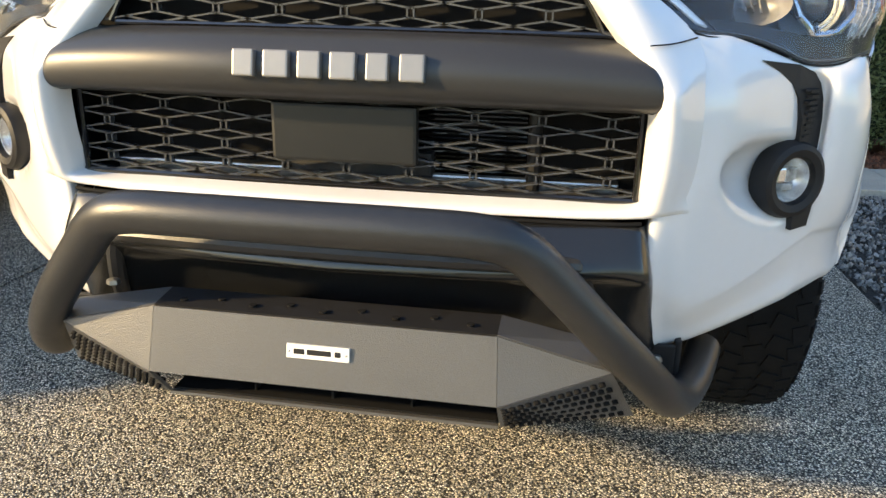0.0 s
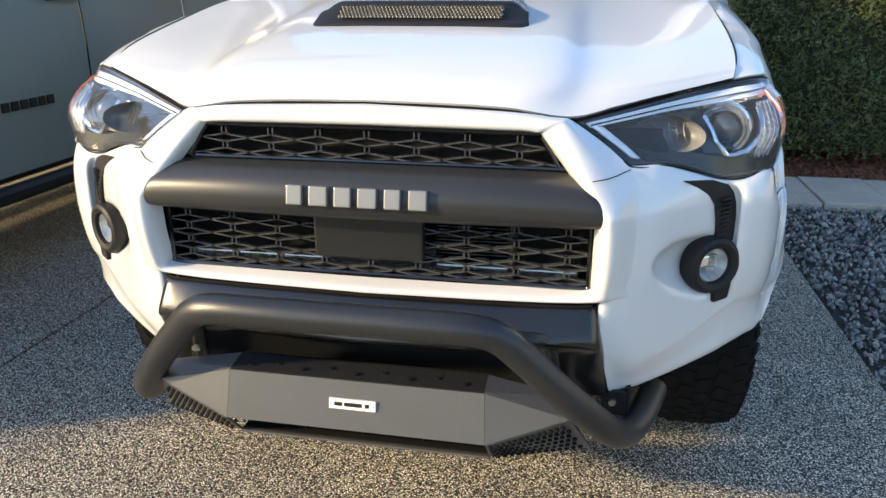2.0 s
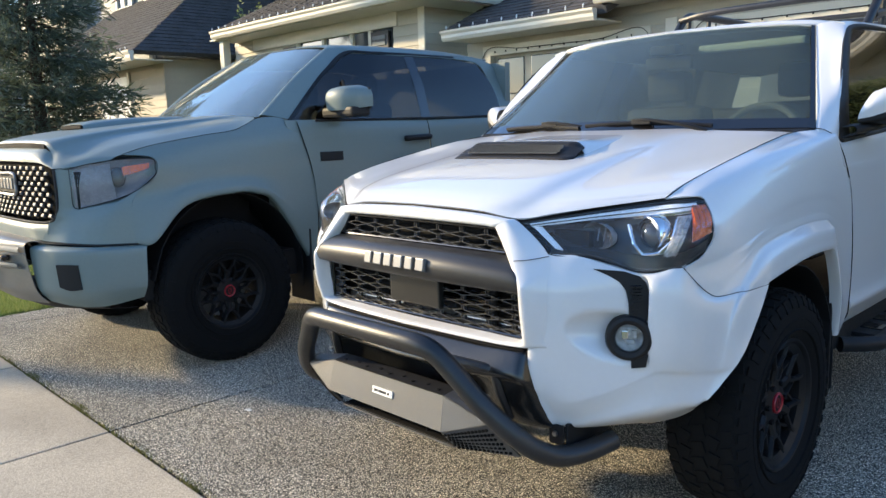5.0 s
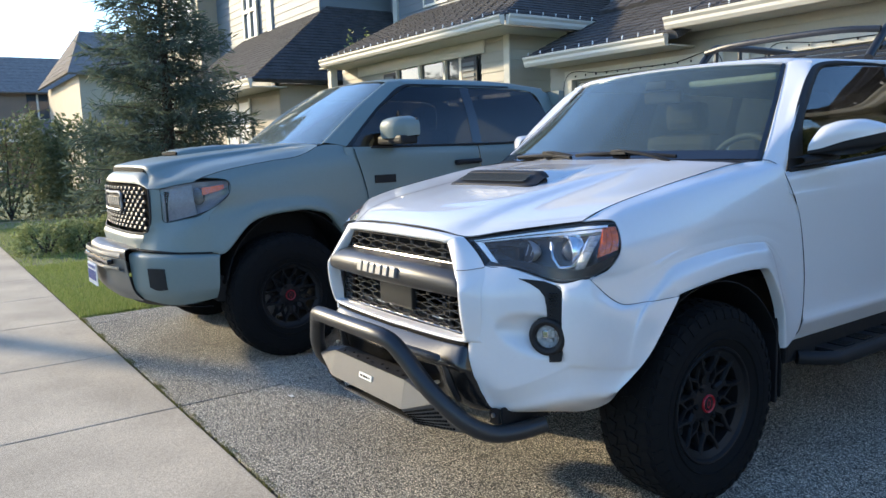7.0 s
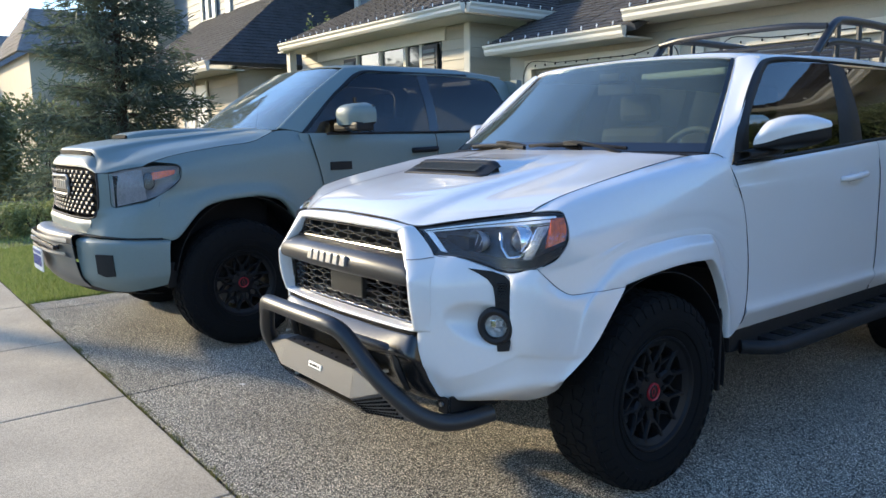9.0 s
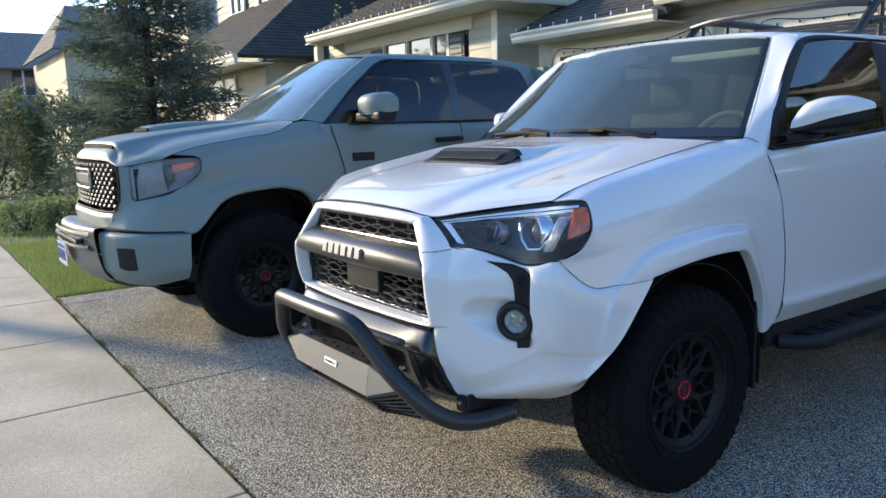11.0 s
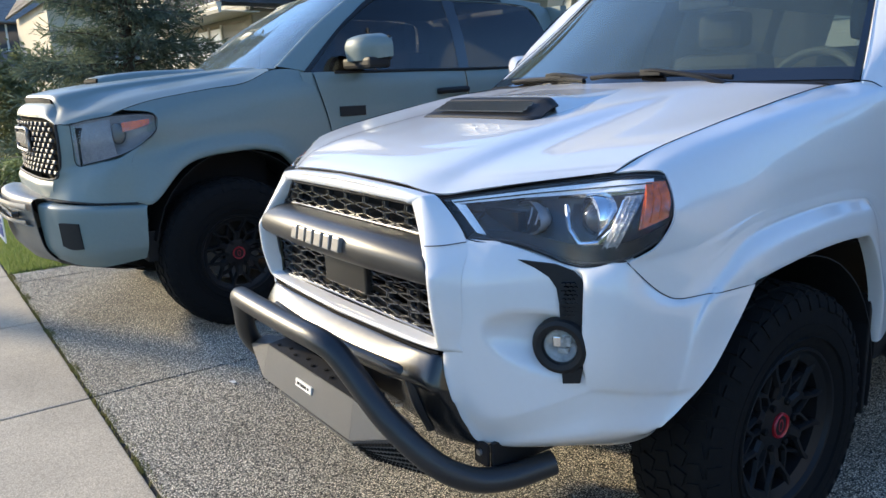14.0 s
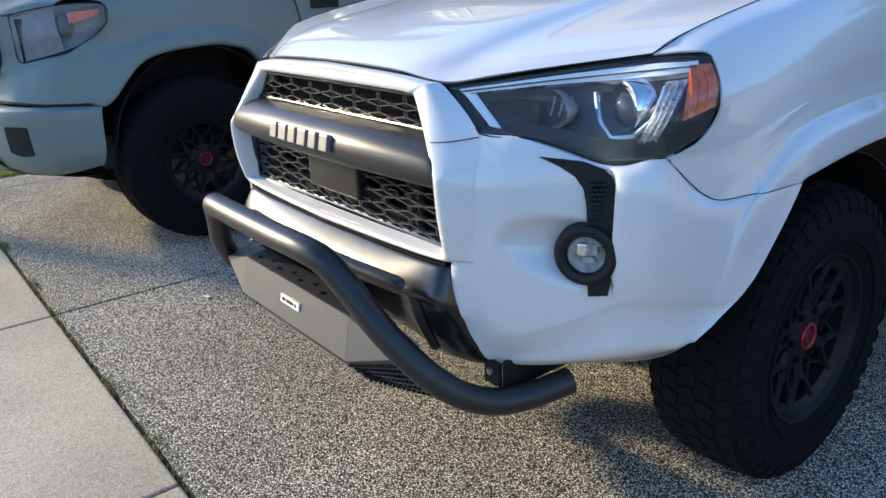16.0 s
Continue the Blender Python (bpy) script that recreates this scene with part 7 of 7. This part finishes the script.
# garage front
lap_wall("wall", -5.6, -5.25, 7.4, 0, 2.55, SIDING, house)
lap_wall("wall", -5.6, 3.2, 7.4, 2.45, 2.80, SIDING, house)
lap_wall("wall", -2.75, -2.15, 7.4, 0, 2.45, SIDING, house)
lap_wall("wall", 1.17, 3.2, 7.4, 0, 2.45, SIDING, house)
for x0, x1 in ((-5.15, -2.85), (-2.05, 0.90)):
    door = part("garage_door", boxed(x0, x1, 7.47, 7.52, 0, 2.32), SIDING, house, "cream panelled garage door")
    for r in range(4):
        n = 4
        for i in range(n):
            w = (x1 - x0) / n
            part("panel", boxed(x0 + i * w + 0.06, x0 + (i + 1) * w - 0.06, 7.455, 7.475, 0.06 + r * 0.58, 0.54 + r * 0.58, bevel=0.012), SIDING if r < 3 else PANE, door)
    fr = part("door_casing", boxed(x0 - 0.14, x1 + 0.14, 7.37, 7.46, 2.32, 2.45, bevel=0.006), TRIM, house)
    for x in (x0 - 0.07, x1 + 0.07):
        part("jamb", boxed(x - 0.07, x + 0.07, 7.37, 7.46, 0.0, 2.32, bevel=0.006), TRIM, fr)
    part("light_string", tube([(x0 - 0.10, 7.36, 0.2), (x0 - 0.10, 7.36, 1.5), (x0 - 0.10, 7.36, 2.36), (x0 + 0.6, 7.36, 2.375), (x1 - 0.6, 7.36, 2.365), (x1 + 0.10, 7.36, 2.38), (x1 + 0.10, 7.36, 1.4), (x1 + 0.10, 7.36, 0.2)], 0.005, n=5, smooth=8), BLACK, fr)
    for i in range(12):
        part("bulb", boxed(x0 + (x1 - x0) * (i + 0.5) / 12 - 0.006, x0 + (x1 - x0) * (i + 0.5) / 12 + 0.006, 7.345, 7.36, 2.35, 2.375), BLACK, fr)
part("corner_board", boxed(-2.52, -2.38, 7.36, 7.384, 0, 2.5, bevel=0.004), TRIM, house)
part("garage_back", boxed(-5.6, 3.2, 7.6, 7.7, 0, 2.9), SIDING, house)
part("soffit", boxed(-5.5, -3.1, 6.92, 7.4, 2.52, 2.54), TRIM, house)
gutter((-5.56, 6.92, 2.66), (-3.12, 6.92, 2.66), house)
part("soffit", boxed(-3.1, 3.4, 6.95, 7.4, 2.70, 2.72), TRIM, house)
gutter((-3.15, 6.95, 2.84), (3.5, 6.95, 2.84), house)
shingled("roof_slope", (-5.6, 6.90, 2.66), (-3.0, 6.90, 2.66), (-3.0, 10.5, 4.3), (-5.6, 10.5, 4.3), house, loose=6)
shingled("roof_slope", (-3.15, 6.93, 2.84), (3.5, 6.93, 2.84), (3.5, 11.0, 4.7), (-3.15, 11.0, 4.7), house, loose=6)
part("roof_end", plate3d([(-3.13, 6.97, 2.70), (-3.13, 6.97, 2.83), (-3.13, 11.0, 4.66), (-3.13, 11.0, 2.7)], (1, 0, 0), 0.02), SIDING, house)
# living wing
lap_wall("wall", -11.3, -9.25, 7.0, 0, 3.1, SIDING, house)
lap_wall("wall", -6.72, -6.05, 7.0, 0, 3.1, SIDING, house)
lap_wall("wall", -9.25, -6.72, 7.0, 2.86, 3.1, SIDING, house)
lap_wall("wall", -9.25, -6.72, 7.0, 0, 1.3, SIDING, house)
lap_wall("wall", 7.0, 9.0, -6.05, 0, 3.1, SIDING, house, axis="y")
part("corner_board", boxed(-6.15, -6.02, 6.96, 6.983, 0, 3.1, bevel=0.004), TRIM, house)
part("frieze", boxed(-10.6, -6.6, 6.955, 6.983, 2.86, 3.06, bevel=0.004), TRIM, house)
wn1 = part("window", boxed(-9.2, -6.77, 7.02, 7.06, 1.3, 2.86), PANE, house, "wide window with white frame and shutter")
for x in (-9.2, -8.45, -7.7, -7.25):
    part("mullion", boxed(x - 0.035, x + 0.035, 6.97, 7.03, 1.3, 2.86, bevel=0.004), TRIM, wn1)
for x0 in (-7.2, -9.62):
    sh = part("shutter", boxed(x0, x0 + 0.40, 6.955, 6.985, 1.35, 2.82, bevel=0.004), surf("dark shutter paint", (0.06, 0.06, 0.065), 0.6), house, "dark louvred shutter")
    for i in range(16):
        part("louvre", boxed(x0 + 0.05, x0 + 0.35, 6.94, 6.96, 1.40 + i * 0.087, 1.455 + i * 0.087, bevel=0.003), SIDE2, sh)
part("porch_post", boxed(-11.0, -10.86, 6.5, 6.64, 0, 3.1, bevel=0.006), TRIM, house)
part("soffit", boxed(-11.2, -5.5, 6.42, 7.0, 3.06, 3.08), TRIM, house)
part("soffit", boxed(-6.05, -5.5, 7.0, 8.3, 3.06, 3.08), TRIM, house)
gutter((-11.0, 6.42, 3.21), (-5.45, 6.42, 3.21), house)
gutter((-5.45, 6.42, 3.21), (-5.45, 8.35, 3.21), house)
shingled("roof_slope", (-11.1, 6.40, 3.21), (-5.43, 6.40, 3.21), (-7.0, 8.6, 4.25), (-11.1, 8.6, 4.25), house, loose=4)
shingled("roof_slope", (-5.43, 6.40, 3.21), (-5.43, 9.4, 3.21), (-7.0, 9.4, 4.25), (-7.0, 8.6, 4.25), house)
shingled("roof_slope", (-5.6, 8.4, 3.4), (3.4, 8.4, 3.4), (3.4, 11.0, 4.9), (-5.6, 11.0, 4.9), house)
# upper storey
lap_wall("upper_wall", -13.0, -4.0, 9.5, 3.4, 6.6, SIDE2, house, pitch=0.17)
lap_wall("upper_wall", -16.5, -13.2, 10.0, 2.0, 6.6, SIDE2, house, pitch=0.25)
part("corner_board", boxed(-13.2, -13.02, 9.44, 9.6, 3.4, 6.6, bevel=0.004), TRIM, house)
for x0, x1 in ((-11.9, -11.0), (-10.9, -10.0)):
    w2 = part("window", boxed(x0, x1, 9.50, 9.53, 4.65, 6.0), PANE, house, "upper window with white frame")
    for x in (x0, (x0 + x1) / 2, x1):
        part("mullion", boxed(x - 0.03, x + 0.03, 9.455, 9.50, 4.6, 6.05, bevel=0.004), TRIM, w2)
    for z in (4.62, 5.3, 6.03):
        part("rail", boxed(x0 - 0.03, x1 + 0.03, 9.46, 9.50, z - 0.03, z + 0.03, bevel=0.004), TRIM, w2)
shingled("roof_slope", (-16.7, 9.2, 6.6), (-3.6, 9.2, 6.6), (-3.6, 13, 8.4), (-16.7, 13, 8.4), house)
# brick pier
pier = part("brick_pier", boxed(1.185, 1.455, 7.215, 7.383, 0, 1.10), MORTAR, house, "red brick pier beside the garage door")
for r in range(14):
    z = 0.005 + r * 0.0785
    for face in range(2):
        if face == 0:
            xs = [(1.172, 1.375), (1.387, 1.468)] if r % 2 else [(1.172, 1.255), (1.267, 1.468)]
            for x0, x1 in xs:
                part("brick", boxed(x0, x1, 7.205, 7.26, z, z + 0.066, bevel=0.003), BRICK, pier)
        else:
            ys = [(7.262, 7.38)] if r % 2 else [(7.262, 7.30), (7.312, 7.38)]
            for y0, y1 in ys:
                part("brick", boxed(1.172, 1.22, y0, y1, z, z + 0.066, bevel=0.003), BRICK, pier)
part("cap_brick", boxed(1.16, 1.48, 7.19, 7.383, 1.10, 1.16, bevel=0.006), BRICK, pier)

# ---- neighbouring houses ----
nb = thing("house", "grey two-storey neighbouring house with a hipped lower roof", "house")
nb.name = "neighbour_house"
shingled("lower_roof", (-19.0, 5.4, 2.95), (-12.2, 5.4, 2.95), (-14.2, 8.2, 4.93), (-19.0, 8.2, 4.93), nb)
shingled("lower_roof", (-12.2, 5.4, 2.95), (-12.2, 11.0, 2.95), (-14.2, 11.0, 4.93), (-14.2, 8.2, 4.93), nb)
gutter((-19.0, 5.42, 2.97), (-12.2, 5.42, 2.97), nb, h=0.2)
lap_wall("wall", -19.0, -12.7, 6.2, 0, 2.9, SIDE3, nb)
lap_wall("wall", 6.2, 11.0, -12.7, 0, 2.9, SIDE3, nb, axis="y")
part("soffit", boxed(-19, -12.3, 5.45, 6.2, 2.80, 2.82), TRIM, nb)
for x0, x1 in ((-15.9, -15.2), (-15.1, -14.4), (-18.2, -17.2)):
    w = part("window", boxed(x0, x1, 6.165, 6.19, 0.9, 2.65), BADGE, nb, "tall window with pale blind")
    part("window_frame", boxed(x0 - 0.08, x1 + 0.08, 6.15, 6.17, 0.8, 0.9), TRIM, w)
    for x in (x0 - 0.04, x1 + 0.04):
        part("mullion", boxed(x - 0.04, x + 0.04, 6.14, 6.17, 0.8, 2.72), TRIM, w)
lap_wall("upper_wall", -21.4, -14.2, 8.0, 2.5, 8.0, SIDE2, nb, pitch=0.2)
lap_wall("upper_wall", 8.0, 14.0, -14.2, 2.5, 8.0, SIDE2, nb, axis="y", pitch=0.2)
part("corner_board", boxed(-17.3, -17.0, 7.93, 7.98, 2.5, 8.0), TRIM, nb)
w = part("window", boxed(-18.9, -18.05, 7.95, 7.98, 4.75, 6.4), PANE, nb, "upper window with white frame")
for x in (-18.95, -18.48, -18.0):
    part("mullion", boxed(x - 0.05, x + 0.05, 7.90, 7.96, 4.7, 6.45), TRIM, w)
for z in (4.7, 5.5, 6.45):
    part("rail", boxed(-19.0, -17.95, 7.905, 7.955, z - 0.05, z + 0.05), TRIM, w)
lap_wall("bay_wall", -25.5, -21.4, 7.4, 0, 8.0, SIDE3, nb, pitch=0.2)
lap_wall("bay_wall", 7.4, 9.0, -21.4, 0, 8.0, SIDE3, nb, axis="y", pitch=0.2)
# white pane colour stands in for low sun on the glass
w = part("window", boxed(-24.3, -21.8, 7.34, 7.38, 5.0, 7.0), BADGE, nb, "large window with a pane coloured white as if lit by the low sun")
for x in (-24.3, -23.05, -21.8):
    part("mullion", boxed(x - 0.07, x + 0.07, 7.29, 7.35, 4.95, 7.05), TRIM, w)
shingled("upper_roof", (-26, 6.9, 8.0), (-13.6, 6.9, 8.0), (-13.6, 11, 10.0), (-26, 11, 10.0), nb)


def far_house(x, y, w, d, h, wall, label):
    """A distant house: walls, gabled roof, lower porch roof and windows."""
    hs = thing("distant_house", label, "house", "houses down the street")
    part("wall", boxed(x - d, x, y, y + w, 0, h), wall, hs)
    for i in range(int(w / 2.6)):
        for z in (1.0, 3.9):
            if z + 1.4 < h:
                wi = part("window", boxed(x, x + 0.03, y + 0.8 + i * 2.6, y + 1.9 + i * 2.6, z, z + 1.4), PANE, hs)
                part("window_frame", boxed(x + 0.03, x + 0.06, y + 0.7 + i * 2.6, y + 2.0 + i * 2.6, z - 0.1, z), TRIM, wi)
                part("mullion", boxed(x + 0.03, x + 0.06, y + 1.30 + i * 2.6, y + 1.40 + i * 2.6, z, z + 1.4), TRIM, wi)
    shingled("roof", (x + 0.5, y - 0.5, h), (x + 0.5, y + w + 0.5, h), (x - d / 2, y + w - 1.0, h + d * 0.28), (x - d / 2, y + 1.0, h + d * 0.28), hs, mat=PALESHINGLE, pitch=0.5)
    shingled("roof", (x - d, y - 0.5, h), (x + 0.5, y - 0.5, h), (x - d / 2 + 0.2, y + 1.0, h + d * 0.28), (x - d / 2, y + 1.0, h + d * 0.28), hs, mat=PALESHINGLE, pitch=0.5)
    shingled("porch_roof", (x + 2.2, y + 1.0, 2.7), (x + 2.2, y + w * 0.7, 2.7), (x, y + w * 0.7, 3.9), (x, y + 1.0, 3.9), hs, mat=PALESHINGLE, pitch=0.5)
    part("porch_fascia", boxed(x + 2.2, x + 2.3, y + 1.0, y + w * 0.7, 2.55, 2.72), TRIM, hs)
    for k in range(3):
        part("porch_post", boxed(x + 1.95, x + 2.15, y + 1.2 + k * (w * 0.7 - 1.6) / 2, y + 1.4 + k * (w * 0.7 - 1.6) / 2, 0, 2.6), TRIM, hs)
    return hs


far_house(-34, 6.0, 9.0, 9.0, 5.2, SIDE3, "tan two-storey house down the street")
far_house(-47, 2.0, 11.0, 9.0, 5.4, surf("brown painted boards", (0.24, 0.17, 0.12), 0.7, var=0.1), "brown two-storey house farther down the street")
far_house(-66, -4.0, 12.0, 10.0, 5.6, SIDE2, "grey two-storey house far down the street")
# house across the side yard, seen only in reflections
side = thing("side_house", "cream neighbouring house beyond the side bed", "house")
lap_wall("wall", 5.0, 16.0, 9.9, 0, 3.0, SIDING, side)
part("side_wall", boxed(9.0, 9.2, 1.5, 10, 0, 3.0), SIDING, side)
shingled("roof", (8.5, 1.0, 3.0), (8.5, 10.5, 3.0), (13, 9.0, 5.4), (13, 2.5, 5.4), side, pitch=0.3)

# ---- planting ----
fir = thing("fir_tree", "dark green fir tree with ragged drooping branches", "tree")
fx, fy = -11.2, 3.4
part("trunk", tube([(fx, fy, -0.1), (fx + 0.03, fy, 1.5), (fx - 0.02, fy + 0.03, 3.5), (fx, fy, 5.6)], [0.13, 0.10, 0.06, 0.015], n=10), WOODBARK, fir, smooth=True)
spots, limbs = [], bmesh.new()
r5 = random.Random(11)
for i in range(190):
    z = 0.45 + 5.0 * (i / 190)
    a = i * 2.399 + r5.uniform(-0.4, 0.4)
    length = (1.66 * (1 - (z / 5.9)) ** 0.70 + 0.12) * r5.uniform(0.40, 1.22)
    tip = Vector((math.cos(a), math.sin(a), r5.uniform(-0.12, 0.22))) * length
    p0 = Vector((fx, fy, z))
    tube([p0, p0 + tip * 0.5 + Vector((0, 0, 0.05)), p0 + tip], [0.018, 0.011, 0.004], n=5, smooth=2, bm=limbs)
    for k in range(int(75 * length) + 8):
        u = r5.uniform(0.22, 1.03)
        side_v = Vector((-math.sin(a), math.cos(a), 0)) * r5.gauss(0, 0.17) * (1.15 - u) * 1.4
        p = p0 + tip * u + side_v + Vector((0, 0, r5.gauss(-0.02, 0.03)))
        spots.append((p, (tip + side_v * 3).normalized()))
part("limb", limbs, WOODBARK, fir)["kind"] = "stuff"
leaf_cloud("needles", spots, 0.055, FIR, fir, 7, long=3.0, droop=0.25, wide=0.22)


def bush(name, x, y, w, d, h, mat, label, seed, n=2500, size=0.06, category="bush"):
    b = thing(name, label, category, {"shrub": "shrubs beyond the lawn", "low_hedge": "low hedges beside the lawn"}.get(name, "conifers by the neighbouring wall"))
    r = random.Random(seed)
    sp = []
    for _ in range(n):
        u, v = r.uniform(0, 6.283), r.random() ** 0.5
        k = 1 - 0.25 * noise.noise(Vector((x + 3 * math.cos(u), y + 3 * math.sin(u), seed)))
        t = r.random()
        rad = k * (1 - 0.5 * t * t)
        p = (x + w * rad * math.cos(u) * (0.75 + 0.25 * v), y + d * rad * math.sin(u) * (0.75 + 0.25 * v), h * t * k + 0.02)
        sp.append((p, (math.cos(u), math.sin(u), 0.5)))
    leaf_cloud("foliage", sp, size, mat, b, seed, long=1.4)
    for q in range(5):
        part("stem", tube([(x + 0.05 * q, y, -0.06), (x + w * 0.3 * math.cos(q * 1.3), y + d * 0.3 * math.sin(q * 1.3), h * 0.4), (x + w * 0.6 * math.cos(q * 1.3), y + d * 0.6 * math.sin(q * 1.3), h * 0.8)], [0.03, 0.02, 0.008], n=6, smooth=3), WOODBARK, b)
    return b


bush("shrub", -20, 1.6, 1.3, 1.5, 2.5, SHRUB, "tall leafy shrub beyond the lawn", 21, 3500, 0.09)
bush("shrub", -19.5, 3.6, 1.2, 1.3, 2.3, SHRUB, "tall leafy shrub beyond the lawn", 22, 3500, 0.09)
bush("shrub", -21, -0.4, 1.2, 1.3, 2.2, SHRUB, "tall leafy shrub beyond the lawn", 23, 3000, 0.09)
bush("shrub", -14.5, 4.6, 1.0, 0.9, 1.7, SHRUB, "thin twiggy shrub beside the fir tree", 24, 1600, 0.06)
for i in range(4):
    bush("low_hedge", -10.6 - i * 0.1, 1.2 + i * 0.62, 0.5, 0.45, 0.42, HEDGE, "low dark clipped hedge beside the lawn", 30 + i, 1200, 0.04, "hedge")
for i, (x, y) in enumerate(((-12.4, 8.0), (-12.0, 8.9))):
    bush("upright_conifer", x, y, 0.35, 0.35, 3.6, HEDGE, "narrow upright conifer by the neighbouring wall", 40 + i, 2600, 0.06, "tree")
# lawn
tagged(part("lawn", boxed(-11.0, -4.79, EDGE_Y + 0.01, 3.6, -0.1, -0.01, bevel=0.004), SOILGRASS), "mown green lawn beside the driveway", "lawn", kind="structure")
tagged(part("path", boxed(-30, -4.0, 0.0, EDGE_Y - 0.018, -0.15, -0.012), CONC), "concrete path running past the lawn", "path", kind="structure")
tagged(part("side_street", boxed(-19.0, -17.0, -3, 9, -0.06, -0.045), CONC), "pale drive crossing beyond the lawn", "drive", kind="structure")


def blades(name, n, area, h, mat, label, seed, dens=None):
    r = random.Random(seed)
    verts, faces = [], []
    while n:
        x, y = r.uniform(area[0], area[1]), r.uniform(area[2], area[3])
        if dens and r.random() > dens(x, y):
            continue
        n -= 1
        a, hh = r.uniform(0, 6.28), h * r.uniform(0.5, 1.3)
        dx, dy = math.cos(a) * 0.004, math.sin(a) * 0.004
        lx, ly = r.gauss(0, 0.4) * hh, r.gauss(0, 0.4) * hh
        k = len(verts)
        verts += [(x - dx, y - dy, -0.012), (x + dx, y + dy, -0.012), (x + lx, y + ly, hh)]
        faces.append((k, k + 1, k + 2))
    me = bpy.data.meshes.new(name)
    me.from_pydata(verts, [], faces)
    me.materials.append(mat)
    return tagged(new(name, me), label, "grass", kind="stuff")


blades("lawn_grass", 60000, (-9.0, -4.80, 0.72, 3.5), 0.035, LEAFGRASS, "short green lawn grass", 5, lambda x, y: 1.0 if x > -6.5 else 0.5)
blades("far_grass", 16000, (-18.0, -9.0, 0.7, 4.5), 0.05, LEAFGRASS, "short green lawn grass", 6)
blades("joint_moss", 3200, (-4.8, 2.6, EDGE_Y - 0.022, EDGE_Y + 0.022), 0.010, MOSS, "moss and small weeds in the sidewalk joint", 8, lambda x, y: 0.15 + max(0, noise.noise(Vector((x * 4, 0, 0)))) * 1.6)
# bare twigs over the street
bare = thing("bare_tree", "bare branched street tree beyond the houses", "tree")
tw = bmesh.new()
part("trunk", tube([(-31, 0.2, -0.1), (-31, 0.3, 3), (-30.8, 0.6, 6.5), (-30.5, 1.0, 9)], [0.2, 0.16, 0.10, 0.03], n=8), WOODBARK, bare, smooth=True)
for i in range(40):
    z = 3.5 + 5.5 * i / 40
    a = i * 2.4
    ln = 2.4 * (1.15 - z / 10)
    tube([(-31 + 0.04 * z, 0.1 + 0.08 * z, z), (-31 + math.cos(a) * ln * 0.5, 0.3 + math.sin(a) * ln * 0.5, z + 0.5), (-31 + math.cos(a) * ln, 0.3 + math.sin(a) * ln, z + 0.8)], [0.03, 0.018, 0.006], n=5, smooth=3, bm=tw)
part("branch", tw, WOODBARK, bare)["kind"] = "stuff"
